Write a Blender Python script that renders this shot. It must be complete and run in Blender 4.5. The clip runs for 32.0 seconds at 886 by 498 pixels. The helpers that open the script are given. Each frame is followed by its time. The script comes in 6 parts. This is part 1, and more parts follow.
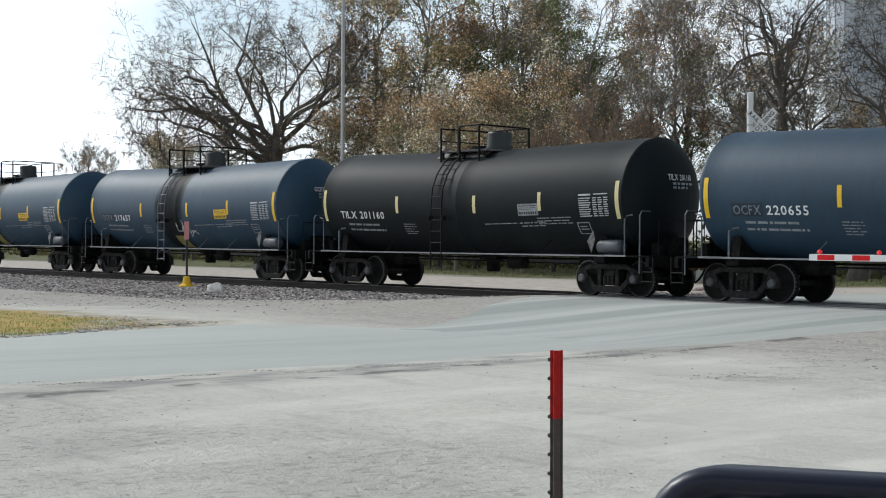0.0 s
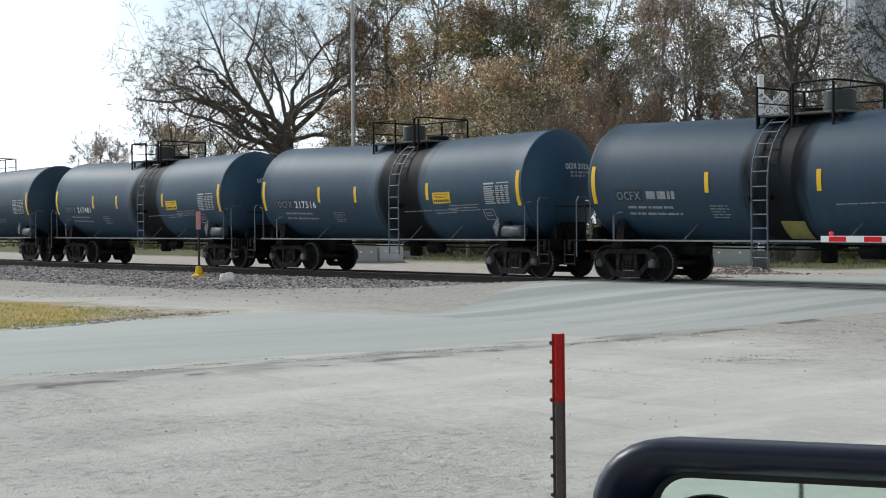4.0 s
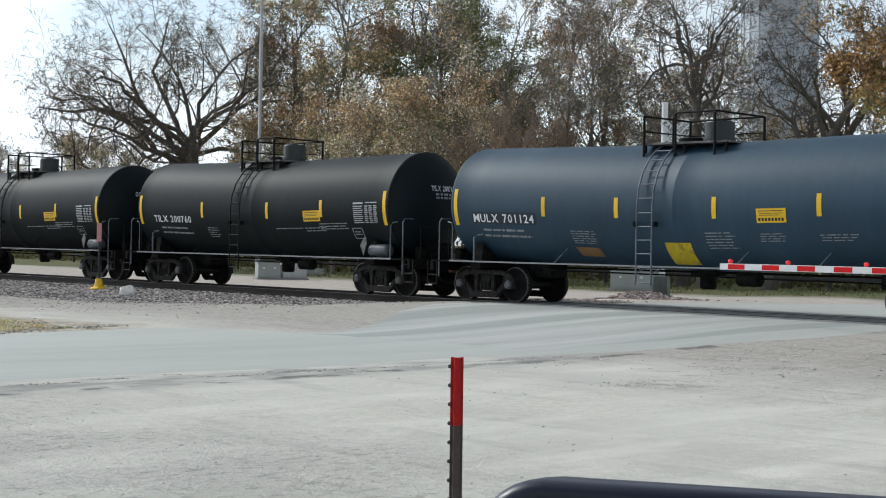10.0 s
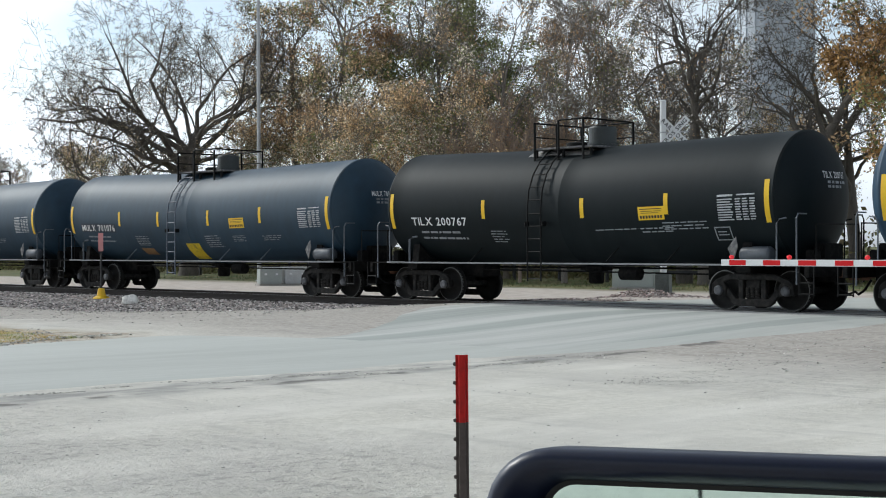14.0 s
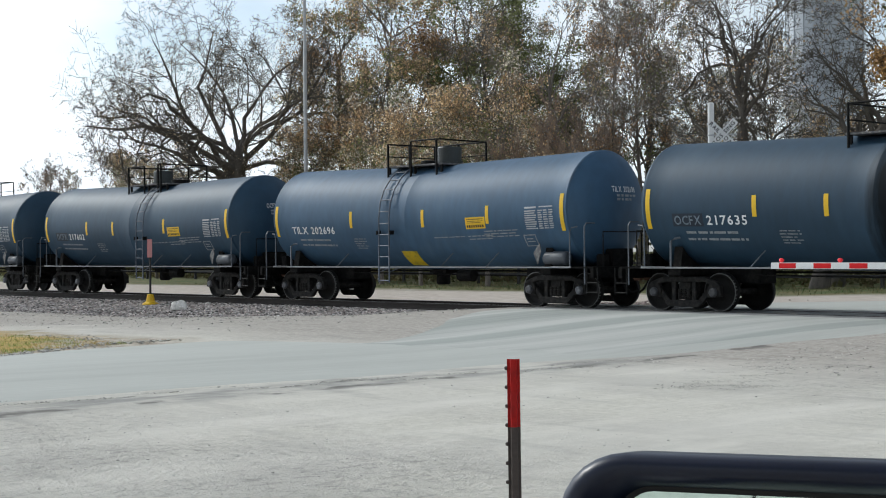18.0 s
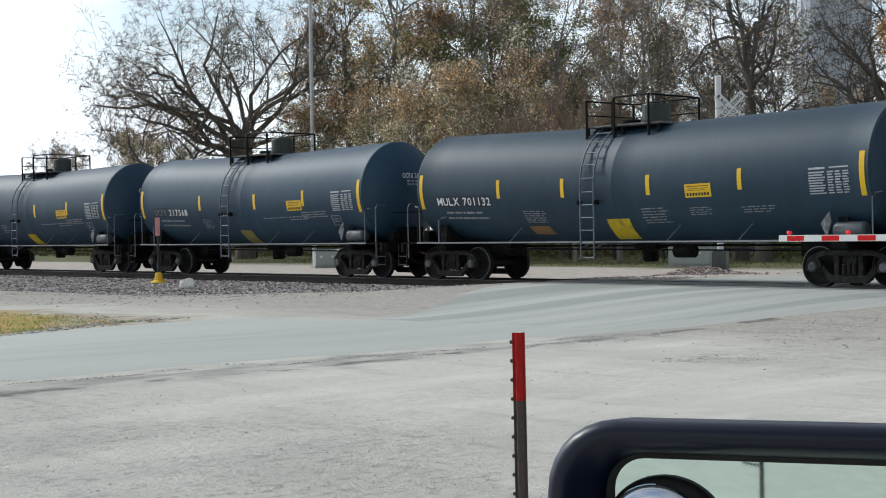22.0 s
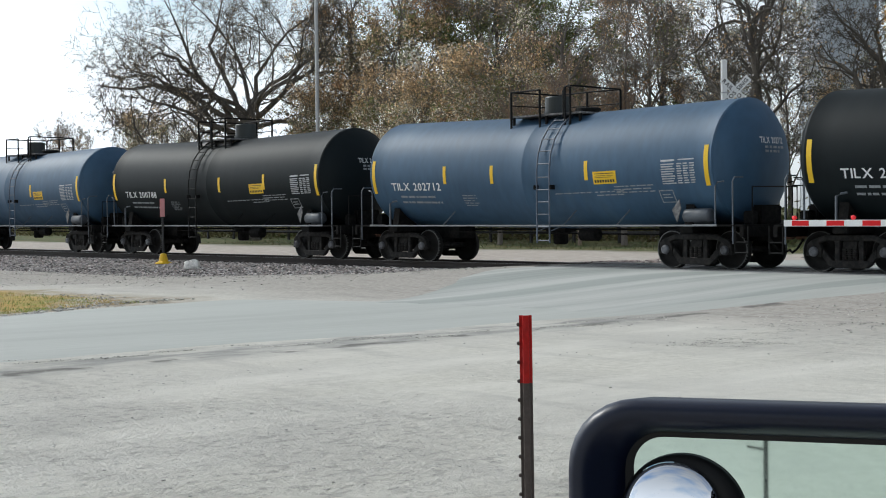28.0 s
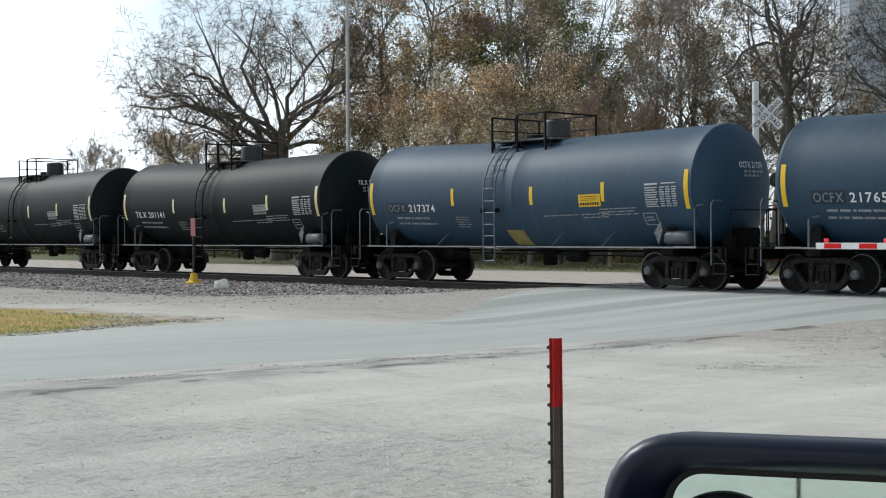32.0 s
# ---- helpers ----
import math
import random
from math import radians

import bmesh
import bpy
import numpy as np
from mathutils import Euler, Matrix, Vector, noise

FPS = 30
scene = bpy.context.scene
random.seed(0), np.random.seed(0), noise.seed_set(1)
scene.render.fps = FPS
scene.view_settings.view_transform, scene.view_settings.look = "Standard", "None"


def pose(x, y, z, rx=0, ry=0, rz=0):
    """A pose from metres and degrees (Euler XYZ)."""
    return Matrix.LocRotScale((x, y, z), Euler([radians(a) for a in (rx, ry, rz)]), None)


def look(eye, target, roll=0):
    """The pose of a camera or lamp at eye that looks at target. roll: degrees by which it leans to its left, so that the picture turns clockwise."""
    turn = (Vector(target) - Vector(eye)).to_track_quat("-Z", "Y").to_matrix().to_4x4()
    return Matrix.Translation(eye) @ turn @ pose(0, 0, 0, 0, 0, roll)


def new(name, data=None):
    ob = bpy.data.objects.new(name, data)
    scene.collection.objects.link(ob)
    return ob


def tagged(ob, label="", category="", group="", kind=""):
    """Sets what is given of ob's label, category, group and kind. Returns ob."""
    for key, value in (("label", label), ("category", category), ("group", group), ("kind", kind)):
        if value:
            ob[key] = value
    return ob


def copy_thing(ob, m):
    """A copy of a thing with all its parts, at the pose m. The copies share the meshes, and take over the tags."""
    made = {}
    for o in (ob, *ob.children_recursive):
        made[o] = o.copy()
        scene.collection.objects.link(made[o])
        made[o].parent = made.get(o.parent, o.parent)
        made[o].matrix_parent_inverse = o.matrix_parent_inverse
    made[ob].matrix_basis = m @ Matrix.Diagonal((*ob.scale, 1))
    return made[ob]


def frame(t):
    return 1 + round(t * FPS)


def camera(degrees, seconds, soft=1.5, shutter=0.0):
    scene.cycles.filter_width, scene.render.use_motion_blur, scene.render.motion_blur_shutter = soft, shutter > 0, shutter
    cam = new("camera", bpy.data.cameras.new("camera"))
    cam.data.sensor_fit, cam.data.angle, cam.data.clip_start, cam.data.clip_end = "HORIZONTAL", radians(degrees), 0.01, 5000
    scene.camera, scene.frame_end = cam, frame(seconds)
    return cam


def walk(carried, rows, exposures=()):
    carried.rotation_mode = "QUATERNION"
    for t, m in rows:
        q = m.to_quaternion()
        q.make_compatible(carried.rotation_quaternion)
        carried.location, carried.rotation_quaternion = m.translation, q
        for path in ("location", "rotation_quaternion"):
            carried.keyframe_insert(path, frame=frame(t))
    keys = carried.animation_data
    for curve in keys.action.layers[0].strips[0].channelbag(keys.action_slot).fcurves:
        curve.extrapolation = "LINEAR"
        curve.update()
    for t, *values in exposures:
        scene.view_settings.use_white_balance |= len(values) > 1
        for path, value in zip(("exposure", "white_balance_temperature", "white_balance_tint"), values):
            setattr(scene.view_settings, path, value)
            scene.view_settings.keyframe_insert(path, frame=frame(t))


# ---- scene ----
# exposure of the clip's camera
EXPO = ((0, -0.24, 6270, 6), (8.5, -0.24, 6270, 6), (10.5, -0.15, 6220, 6), (14.0, -0.15, 6220, 6), (17.0, -0.23, 6250, 6), (32.0, -0.21, 6270, 6))

cam = camera(33.11, 32.0, soft=1.05)
walk(cam, [
    (0, pose(-0.027, -29.585, 1.772, 89.565, -0.338, 48.544)),
    (0.5, pose(-0.006, -29.605, 1.777, 89.395, -0.486, 48.172)),
    (1, pose(-0.018, -29.601, 1.767, 89.140, -0.612, 48.313)),
    (1.5, pose(0.006, -29.614, 1.781, 89.669, -0.772, 48.437)),
    (2, pose(0.022, -29.624, 1.786, 90.007, -0.567, 48.767)),
    (2.5, pose(0.000, -29.598, 1.777, 89.979, -0.414, 49.198)),
    (4.5, pose(-0.002, -29.539, 1.760, 88.886, 0.716, 48.764)),
    (5, pose(-0.015, -29.566, 1.757, 88.832, 0.817, 48.439)),
    (5.4, pose(-0.052, -29.534, 1.760, 88.432, 0.655, 49.442)),
    (5.5, pose(-0.067, -29.519, 1.760, 88.559, 0.703, 48.493)),
    (6, pose(-0.049, -29.515, 1.766, 88.696, -0.455, 48.881)),
    (6.5, pose(-0.014, -29.523, 1.774, 89.185, -1.470, 48.988)),
    (7, pose(-0.023, -29.512, 1.772, 89.123, -1.438, 49.050)),
    (7.5, pose(-0.019, -29.517, 1.767, 89.331, -1.338, 48.229)),
    (8, pose(-0.020, -29.518, 1.767, 89.351, -1.133, 47.962)),
    (8.5, pose(0.014, -29.534, 1.774, 89.670, -0.919, 47.014)),
    (9, pose(-0.013, -29.504, 1.765, 89.323, -0.831, 46.350)),
    (9.5, pose(0.014, -29.541, 1.774, 89.777, -1.007, 45.997)),
    (9.9, pose(0.010, -29.540, 1.775, 89.900, -0.990, 45.150)),
    (10, pose(0.009, -29.537, 1.776, 89.812, -1.024, 45.380)),
    (10.5, pose(0.046, -29.555, 1.780, 90.590, -0.266, 45.251)),
    (11, pose(0.023, -29.545, 1.773, 90.643, 0.158, 45.196)),
    (11.5, pose(0.011, -29.527, 1.765, 90.347, 0.449, 45.281)),
    (12, pose(0.006, -29.524, 1.759, 90.134, 0.740, 45.559)),
    (12.5, pose(0.033, -29.551, 1.757, 89.860, 0.908, 45.357)),
    (13, pose(0.044, -29.564, 1.757, 89.790, 0.764, 45.107)),
    (13.5, pose(0.008, -29.537, 1.754, 89.439, 0.520, 45.284)),
    (14, pose(0.044, -29.577, 1.761, 89.920, 0.210, 45.422)),
    (14.5, pose(0.032, -29.571, 1.761, 89.819, -0.106, 46.021)),
    (16.5, pose(-0.006, -29.540, 1.756, 90.023, -0.439, 46.693)),
    (17, pose(0.009, -29.565, 1.757, 89.650, -0.034, 47.302)),
    (17.5, pose(0.011, -29.560, 1.761, 90.126, 0.393, 47.378)),
    (18, pose(0.004, -29.561, 1.756, 90.116, 0.486, 47.213)),
    (18.5, pose(0.007, -29.560, 1.756, 90.106, 0.628, 46.989)),
    (19, pose(0.009, -29.561, 1.756, 90.044, 0.690, 46.666)),
    (19.5, pose(0.002, -29.553, 1.752, 89.653, 0.727, 46.737)),
    (20, pose(-0.014, -29.547, 1.754, 89.505, 0.740, 47.099)),
    (20.5, pose(0.013, -29.563, 1.758, 89.827, 0.724, 47.178)),
    (21, pose(0.017, -29.564, 1.756, 89.679, 0.775, 47.287)),
    (21.5, pose(-0.002, -29.541, 1.748, 89.341, 0.953, 47.241)),
    (22, pose(0.001, -29.537, 1.748, 89.199, 0.986, 47.523)),
    (22.5, pose(0.007, -29.553, 1.749, 89.277, 0.941, 47.436)),
    (23, pose(0.001, -29.546, 1.748, 89.500, 0.880, 47.203)),
    (23.5, pose(0.019, -29.565, 1.750, 89.501, 0.911, 46.963)),
    (24, pose(-0.009, -29.538, 1.747, 89.317, 0.830, 46.925)),
    (24.5, pose(0.002, -29.555, 1.747, 89.270, 0.772, 46.925)),
    (25, pose(0.011, -29.562, 1.748, 89.029, 0.693, 46.957)),
    (25.5, pose(0.008, -29.559, 1.748, 88.991, 0.598, 47.045)),
    (27.5, pose(0.006, -29.556, 1.748, 88.967, 0.376, 46.711)),
    (28, pose(0.008, -29.563, 1.748, 88.537, 0.642, 47.685)),
    (28.5, pose(0.009, -29.557, 1.753, 88.598, 0.782, 48.344)),
    (29, pose(0.000, -29.551, 1.757, 89.094, 0.797, 48.774)),
    (29.5, pose(-0.011, -29.544, 1.754, 89.199, 0.608, 48.832)),
    (30, pose(-0.020, -29.541, 1.754, 89.426, 0.210, 48.856)),
    (30.5, pose(-0.027, -29.531, 1.751, 89.428, 0.098, 48.911)),
    (31, pose(-0.036, -29.517, 1.747, 89.176, 0.235, 48.976)),
    (31.5, pose(-0.029, -29.523, 1.750, 89.272, 0.382, 48.885)),
    (32, pose(-0.028, -29.530, 1.750, 89.345, 0.364, 48.836)),
], exposures=EXPO)


RT = 0.29                      # height of the rail tops over the gravel lot

# ---- world and sun ----
SUN_EL, SUN_AZ = radians(38), radians(-101)     # azimuth from +Y towards +X
world = bpy.data.worlds.new("sky")
scene.world = world
world.use_nodes = True
wn, wl = world.node_tree.nodes, world.node_tree.links
wn.clear()
w_out = wn.new("ShaderNodeOutputWorld")
w_bg = wn.new("ShaderNodeBackground")
w_sky = wn.new("ShaderNodeTexSky")
w_sky.sky_type, w_sky.sun_disc = "NISHITA", False
w_sky.sun_elevation, w_sky.sun_rotation = SUN_EL, SUN_AZ
w_sky.air_density, w_sky.dust_density = 1.0, 1.2
w_co = wn.new("ShaderNodeTexCoord")
w_map = wn.new("ShaderNodeMapping")
w_map.inputs["Scale"].default_value = (1.0, 1.0, 2.6)
w_noise = wn.new("ShaderNodeTexNoise")
w_noise.inputs["Scale"].default_value, w_noise.inputs["Detail"].default_value = 2.2, 6.0
w_ramp = wn.new("ShaderNodeValToRGB")
w_ramp.color_ramp.elements[0].position, w_ramp.color_ramp.elements[1].position = 0.30, 0.52
w_mix = wn.new("ShaderNodeMix")
w_mix.data_type = "RGBA"
w_bw = wn.new("ShaderNodeRGBToBW")
w_cloud = wn.new("ShaderNodeVectorMath")
w_cloud.operation = "SCALE"
w_cloud.inputs[0].default_value = (1.66, 1.74, 1.86)
wl.new(w_sky.outputs["Color"], w_bw.inputs["Color"])
wl.new(w_bw.outputs["Val"], w_cloud.inputs["Scale"])
wl.new(w_cloud.outputs["Vector"], w_mix.inputs["B"])
wl.new(w_co.outputs["Generated"], w_map.inputs["Vector"])
wl.new(w_map.outputs["Vector"], w_noise.inputs["Vector"])
wl.new(w_noise.outputs["Fac"], w_ramp.inputs["Fac"])
wl.new(w_ramp.outputs["Color"], w_mix.inputs["Factor"])
wl.new(w_sky.outputs["Color"], w_mix.inputs["A"])
wl.new(w_mix.outputs["Result"], w_bg.inputs["Color"])
w_bg.inputs["Strength"].default_value = 0.138
wl.new(w_bg.outputs["Background"], w_out.inputs["Surface"])

sun_data = bpy.data.lights.new("sun", "SUN")
sun_data.energy, sun_data.angle, sun_data.color = 2.25, radians(6.0), (1.0, 0.95, 0.88)
sun = new("sun", sun_data)
sun_dir = Vector((math.sin(SUN_AZ) * math.cos(SUN_EL), math.cos(SUN_AZ) * math.cos(SUN_EL), math.sin(SUN_EL)))
sun.matrix_world = look(sun_dir * 60, (0, 0, 0))


# ---- materials ----
def mat(name, col, rough=0.6, metal=0.0, var=0.15, big=1.5, fine=40.0, bump=0.0, dirt=None, dirt_at=0.55, dirt_w=0.15,
        stretch=(1, 1, 1), per_object=0.0, spec=0.5, coords="Object", island=0.0, translucent=0.0):
    """A procedural surface: two scales of variation, an optional second colour in patches, relief."""
    m = bpy.data.materials.new(name)
    m.use_nodes = True
    n, l = m.node_tree.nodes, m.node_tree.links
    p = n["Principled BSDF"]
    co = n.new("ShaderNodeTexCoord")
    mp = n.new("ShaderNodeMapping")
    mp.inputs["Scale"].default_value = stretch
    l.new(co.outputs[coords], mp.inputs["Vector"])
    nb = n.new("ShaderNodeTexNoise")
    nb.inputs["Scale"].default_value, nb.inputs["Detail"].default_value = big, 5.0
    nf = n.new("ShaderNodeTexNoise")
    nf.inputs["Scale"].default_value, nf.inputs["Detail"].default_value = fine, 4.0
    l.new(mp.outputs["Vector"], nb.inputs["Vector"])
    l.new(mp.outputs["Vector"], nf.inputs["Vector"])
    add = n.new("ShaderNodeMath")
    add.operation = "ADD"
    l.new(nb.outputs["Fac"], add.inputs[0])
    l.new(nf.outputs["Fac"], add.inputs[1])
    rng = n.new("ShaderNodeMapRange")
    rng.inputs["From Min"].default_value, rng.inputs["From Max"].default_value = 0.7, 1.3
    rng.inputs["To Min"].default_value, rng.inputs["To Max"].default_value = 1 - var, 1 + var
    l.new(add.outputs[0], rng.inputs["Value"])
    value = rng.outputs["Result"]
    for amount, node, socket in ((per_object, "ShaderNodeObjectInfo", "Random"), (island, "ShaderNodeNewGeometry", "Random Per Island")):
        if amount:
            info = n.new(node)
            r2 = n.new("ShaderNodeMapRange")
            r2.inputs["To Min"].default_value, r2.inputs["To Max"].default_value = 1 - amount, 1 + amount
            l.new(info.outputs[socket], r2.inputs["Value"])
            mu = n.new("ShaderNodeMath")
            mu.operation = "MULTIPLY"
            l.new(value, mu.inputs[0])
            l.new(r2.outputs["Result"], mu.inputs[1])
            value = mu.outputs[0]
    base = n.new("ShaderNodeMix")
    base.data_type = "RGBA"
    base.inputs["A"].default_value = (*col, 1)
    base.inputs["B"].default_value = (*(dirt or col), 1)
    base.inputs["Factor"].default_value = 0.0
    if dirt:
        nd = n.new("ShaderNodeTexNoise")
        nd.inputs["Scale"].default_value, nd.inputs["Detail"].default_value = big * 2.3, 7.0
        l.new(mp.outputs["Vector"], nd.inputs["Vector"])
        rd = n.new("ShaderNodeMapRange")
        rd.inputs["From Min"].default_value, rd.inputs["From Max"].default_value = dirt_at - dirt_w, dirt_at + dirt_w
        l.new(nd.outputs["Fac"], rd.inputs["Value"])
        l.new(rd.outputs["Result"], base.inputs["Factor"])
    sc = n.new("ShaderNodeVectorMath")
    sc.operation = "SCALE"
    l.new(base.outputs["Result"], sc.inputs[0])
    l.new(value, sc.inputs["Scale"])
    l.new(sc.outputs["Vector"], p.inputs["Base Color"])
    p.inputs["Roughness"].default_value, p.inputs["Metallic"].default_value = rough, metal
    p.inputs["Specular IOR Level"].default_value = spec
    if bump:
        bu = n.new("ShaderNodeBump")
        bu.inputs["Strength"].default_value, bu.inputs["Distance"].default_value = bump, 0.02
        l.new(add.outputs[0], bu.inputs["Height"])
        l.new(bu.outputs["Normal"], p.inputs["Normal"])
    if translucent:
        tr = n.new("ShaderNodeBsdfTranslucent")
        l.new(sc.outputs["Vector"], tr.inputs["Color"])
        ms = n.new("ShaderNodeMixShader")
        ms.inputs["Fac"].default_value = translucent
        l.new(p.outputs["BSDF"], ms.inputs[1])
        l.new(tr.outputs["BSDF"], ms.inputs[2])
        l.new(ms.outputs["Shader"], n["Material Output"].inputs["Surface"])
    return m


def glow(name, col, strength):
    m = mat(name, col, 0.4, var=0.05)
    p = m.node_tree.nodes["Principled BSDF"]
    p.inputs["Emission Color"].default_value = (*col, 1)
    p.inputs["Emission Strength"].default_value = strength
    return m


M = {}
def tank_paint(name, col, dusty, rough=0.57, spec=0.40):
    return mat(name, col, rough, var=0.16, big=0.5, fine=5.0, dirt=dusty, dirt_at=0.66, dirt_w=0.12, stretch=(1.0, 0.5, 0.35), per_object=0.12, bump=0.02, spec=spec)


M["blue"] = tank_paint("blue_grey_tank_paint", (0.0185, 0.050, 0.088), (0.032, 0.066, 0.102))
M["light"] = tank_paint("lighter_blue_tank_paint", (0.037, 0.085, 0.150), (0.054, 0.102, 0.156))
M["deep"] = tank_paint("dark_blue_grey_tank_paint", (0.0165, 0.044, 0.074), (0.029, 0.059, 0.088))
M["black"] = tank_paint("black_tank_paint", (0.0056, 0.0095, 0.0115), (0.010, 0.0138, 0.0155), 0.58, 0.16)
M["under"] = mat("grimy_black_underframe", (0.006, 0.006, 0.0062), 0.85, var=0.4, big=3, fine=30, dirt=(0.018, 0.0165, 0.015), dirt_at=0.6, bump=0.2, spec=0.12)
M["truck"] = mat("dusty_cast_steel", (0.015, 0.0148, 0.0148), 0.8, var=0.35, big=4, fine=40, dirt=(0.038, 0.035, 0.032), dirt_at=0.58, bump=0.3, spec=0.15)
M["wheel"] = mat("dark_wheel_steel", (0.013, 0.0125, 0.012), 0.7, var=0.3, big=5, fine=30, bump=0.1, spec=0.15)
M["tread"] = mat("polished_wheel_tread", (0.13, 0.13, 0.125), 0.5, 0.6, var=0.2, big=6, fine=40)
M["cap"] = mat("bearing_cap_metal", (0.105, 0.108, 0.118), 0.6, 0.2, var=0.3, big=20, fine=80, per_object=0.4)
M["rail_pipe"] = mat("weathered_pipe", (0.10, 0.115, 0.135), 0.55, 0.2, var=0.25, big=6, fine=50)
M["board"] = mat("dusty_running_board_edge", (0.24, 0.25, 0.26), 0.6, var=0.25, big=3, fine=40)
M["blackpipe"] = mat("black_railing_paint", (0.007, 0.0072, 0.0075), 0.65, var=0.3, big=6, fine=50, spec=0.14)
M["grate"] = mat("weathered_platform_steel", (0.10, 0.10, 0.105), 0.7, var=0.35, big=4, fine=60, dirt=(0.3, 0.29, 0.28), dirt_at=0.6, bump=0.2)
M["yellow"] = mat("yellow_reflective_sheet", (0.80, 0.50, 0.010), 0.45, var=0.08, big=3, fine=60)
M["paleyellow"] = mat("faded_reflective_sheet", (0.70, 0.62, 0.32), 0.5, var=0.12, big=5, fine=60)
M["patch"] = mat("yellow_warning_patch", (0.62, 0.45, 0.015), 0.6, var=0.2, big=3, fine=30, dirt=(0.25, 0.2, 0.05), dirt_at=0.66)
M["dullpatch"] = mat("faded_olive_yellow_patch", (0.26, 0.235, 0.075), 0.7, var=0.25, big=3, fine=30)
M["orange"] = mat("orange_brown_patch", (0.22, 0.125, 0.05), 0.6, var=0.3, big=3, fine=30)
M["white"] = mat("white_stencil_paint", (0.80, 0.81, 0.82), 0.6, var=0.2, big=4, fine=40)
M["greyink"] = mat("worn_grey_stencil_paint", (0.27, 0.29, 0.31), 0.6, var=0.4, big=5, fine=30)
M["dark"] = mat("black_stencil_paint", (0.015, 0.017, 0.02), 0.6, var=0.2)
M["graffiti"] = mat("pale_blue_spray_paint", (0.34, 0.44, 0.62), 0.5, var=0.2, big=3, fine=30)
M["sprayblue"] = mat("bright_blue_spray_paint", (0.10, 0.32, 0.62), 0.5, var=0.2, big=3, fine=30)
M["tableink"] = mat("pale_stencil_table_paint", (0.44, 0.46, 0.48), 0.6, var=0.3, big=5, fine=30)
M["ladder"] = mat("tank_coloured_ladder_paint", (0.085, 0.105, 0.14), 0.55, 0.1, var=0.25, big=6, fine=50)
M["reservoir"] = mat("grey_air_reservoir_paint", (0.085, 0.095, 0.11), 0.5, var=0.2, big=4, fine=40)
M["housing"] = mat("dark_grey_green_housing_paint", (0.020, 0.027, 0.029), 0.5, var=0.3, big=4, fine=40)
M["markgrey"] = mat("worn_blue_grey_letter_paint", (0.155, 0.195, 0.24), 0.6, var=0.35, big=6, fine=30)
M["rust"] = mat("rusty_steel", (0.12, 0.055, 0.03), 0.8, var=0.4, big=4, fine=50, bump=0.2)


# ---- mesh helpers ----
def mesh_ob(name, verts, faces, material, smooth=False):
    me = bpy.data.meshes.new(name)
    me.from_pydata([tuple(v) for v in verts], [], [tuple(f) for f in faces])
    me.materials.append(material)
    if smooth:
        me.polygons.foreach_set("use_smooth", [True] * len(me.polygons))
    me.update()
    return new(name, me)


def part(name, bm, material, parent, label="", smooth=False):
    """Links a bmesh as one mesh object under a thing or a part."""
    me = bpy.data.meshes.new(name)
    bm.to_mesh(me)
    bm.free()
    me.materials.append(material)
    if smooth:
        me.polygons.foreach_set("use_smooth", [True] * len(me.polygons))
    ob = new(name, me)
    ob.parent = parent
    return tagged(ob, label)


def repeat(ob, parent, m, name=None):
    """Another object on the same mesh."""
    o = new(name or ob.name.split(".")[0], ob.data)
    o.parent = parent
    o.matrix_basis = m
    return o


def box(bm, x0, x1, y0, y1, z0, z1, bevel=0.0):
    r = bmesh.ops.create_cube(bm, size=1.0, matrix=Matrix.Translation(((x0 + x1) / 2, (y0 + y1) / 2, (z0 + z1) / 2)) @ Matrix.Diagonal((x1 - x0, y1 - y0, z1 - z0, 1)))
    if bevel:
        es = list({e for v in r["verts"] for e in v.link_edges})
        bmesh.ops.bevel(bm, geom=es, offset=bevel, segments=2, affect="EDGES")


def tube(bm, pts, r, sides=6, r1=None):
    """A round bar through the points."""
    pts = [Vector(p) for p in pts]
    rings = []
    for i, p in enumerate(pts):
        d = (pts[min(i + 1, len(pts) - 1)] - pts[max(i - 1, 0)]).normalized()
        a = d.orthogonal().normalized() if abs(d.z) > 0.9 else d.cross(Vector((0, 0, 1))).normalized()
        b = d.cross(a)
        rr = r if r1 is None else r + (r1 - r) * i / (len(pts) - 1)
        rings.append([bm.verts.new(p + rr * (math.cos(2 * math.pi * k / sides) * a + math.sin(2 * math.pi * k / sides) * b)) for k in range(sides)])
    for r0, r2 in zip(rings, rings[1:]):
        for k in range(sides):
            bm.faces.new((r0[k], r0[(k + 1) % sides], r2[(k + 1) % sides], r2[k]))
    bm.faces.new(rings[0][::-1])
    bm.faces.new(rings[-1])


def lathe(bm, profile, sides, axis="y", centre=(0, 0, 0)):
    """Turns (along, radius) pairs about an axis."""
    c = Vector(centre)
    rings = []
    for h, r in profile:
        ring = []
        for k in range(sides):
            a = 2 * math.pi * k / sides
            u, v = r * math.cos(a), r * math.sin(a)
            ring.append(bm.verts.new(c + Vector({"x": (h, u, v), "y": (u, h, v), "z": (u, v, h)}[axis])))
        rings.append(ring)
    for r0, r1 in zip(rings, rings[1:]):
        for k in range(sides):
            f = (r0[k], r0[(k + 1) % sides], r1[(k + 1) % sides], r1[k])
            bm.faces.new(f if axis != "y" else f[::-1])
    bm.faces.new(rings[0][::-1] if axis != "y" else rings[0])
    bm.faces.new(rings[-1] if axis != "y" else rings[-1][::-1])


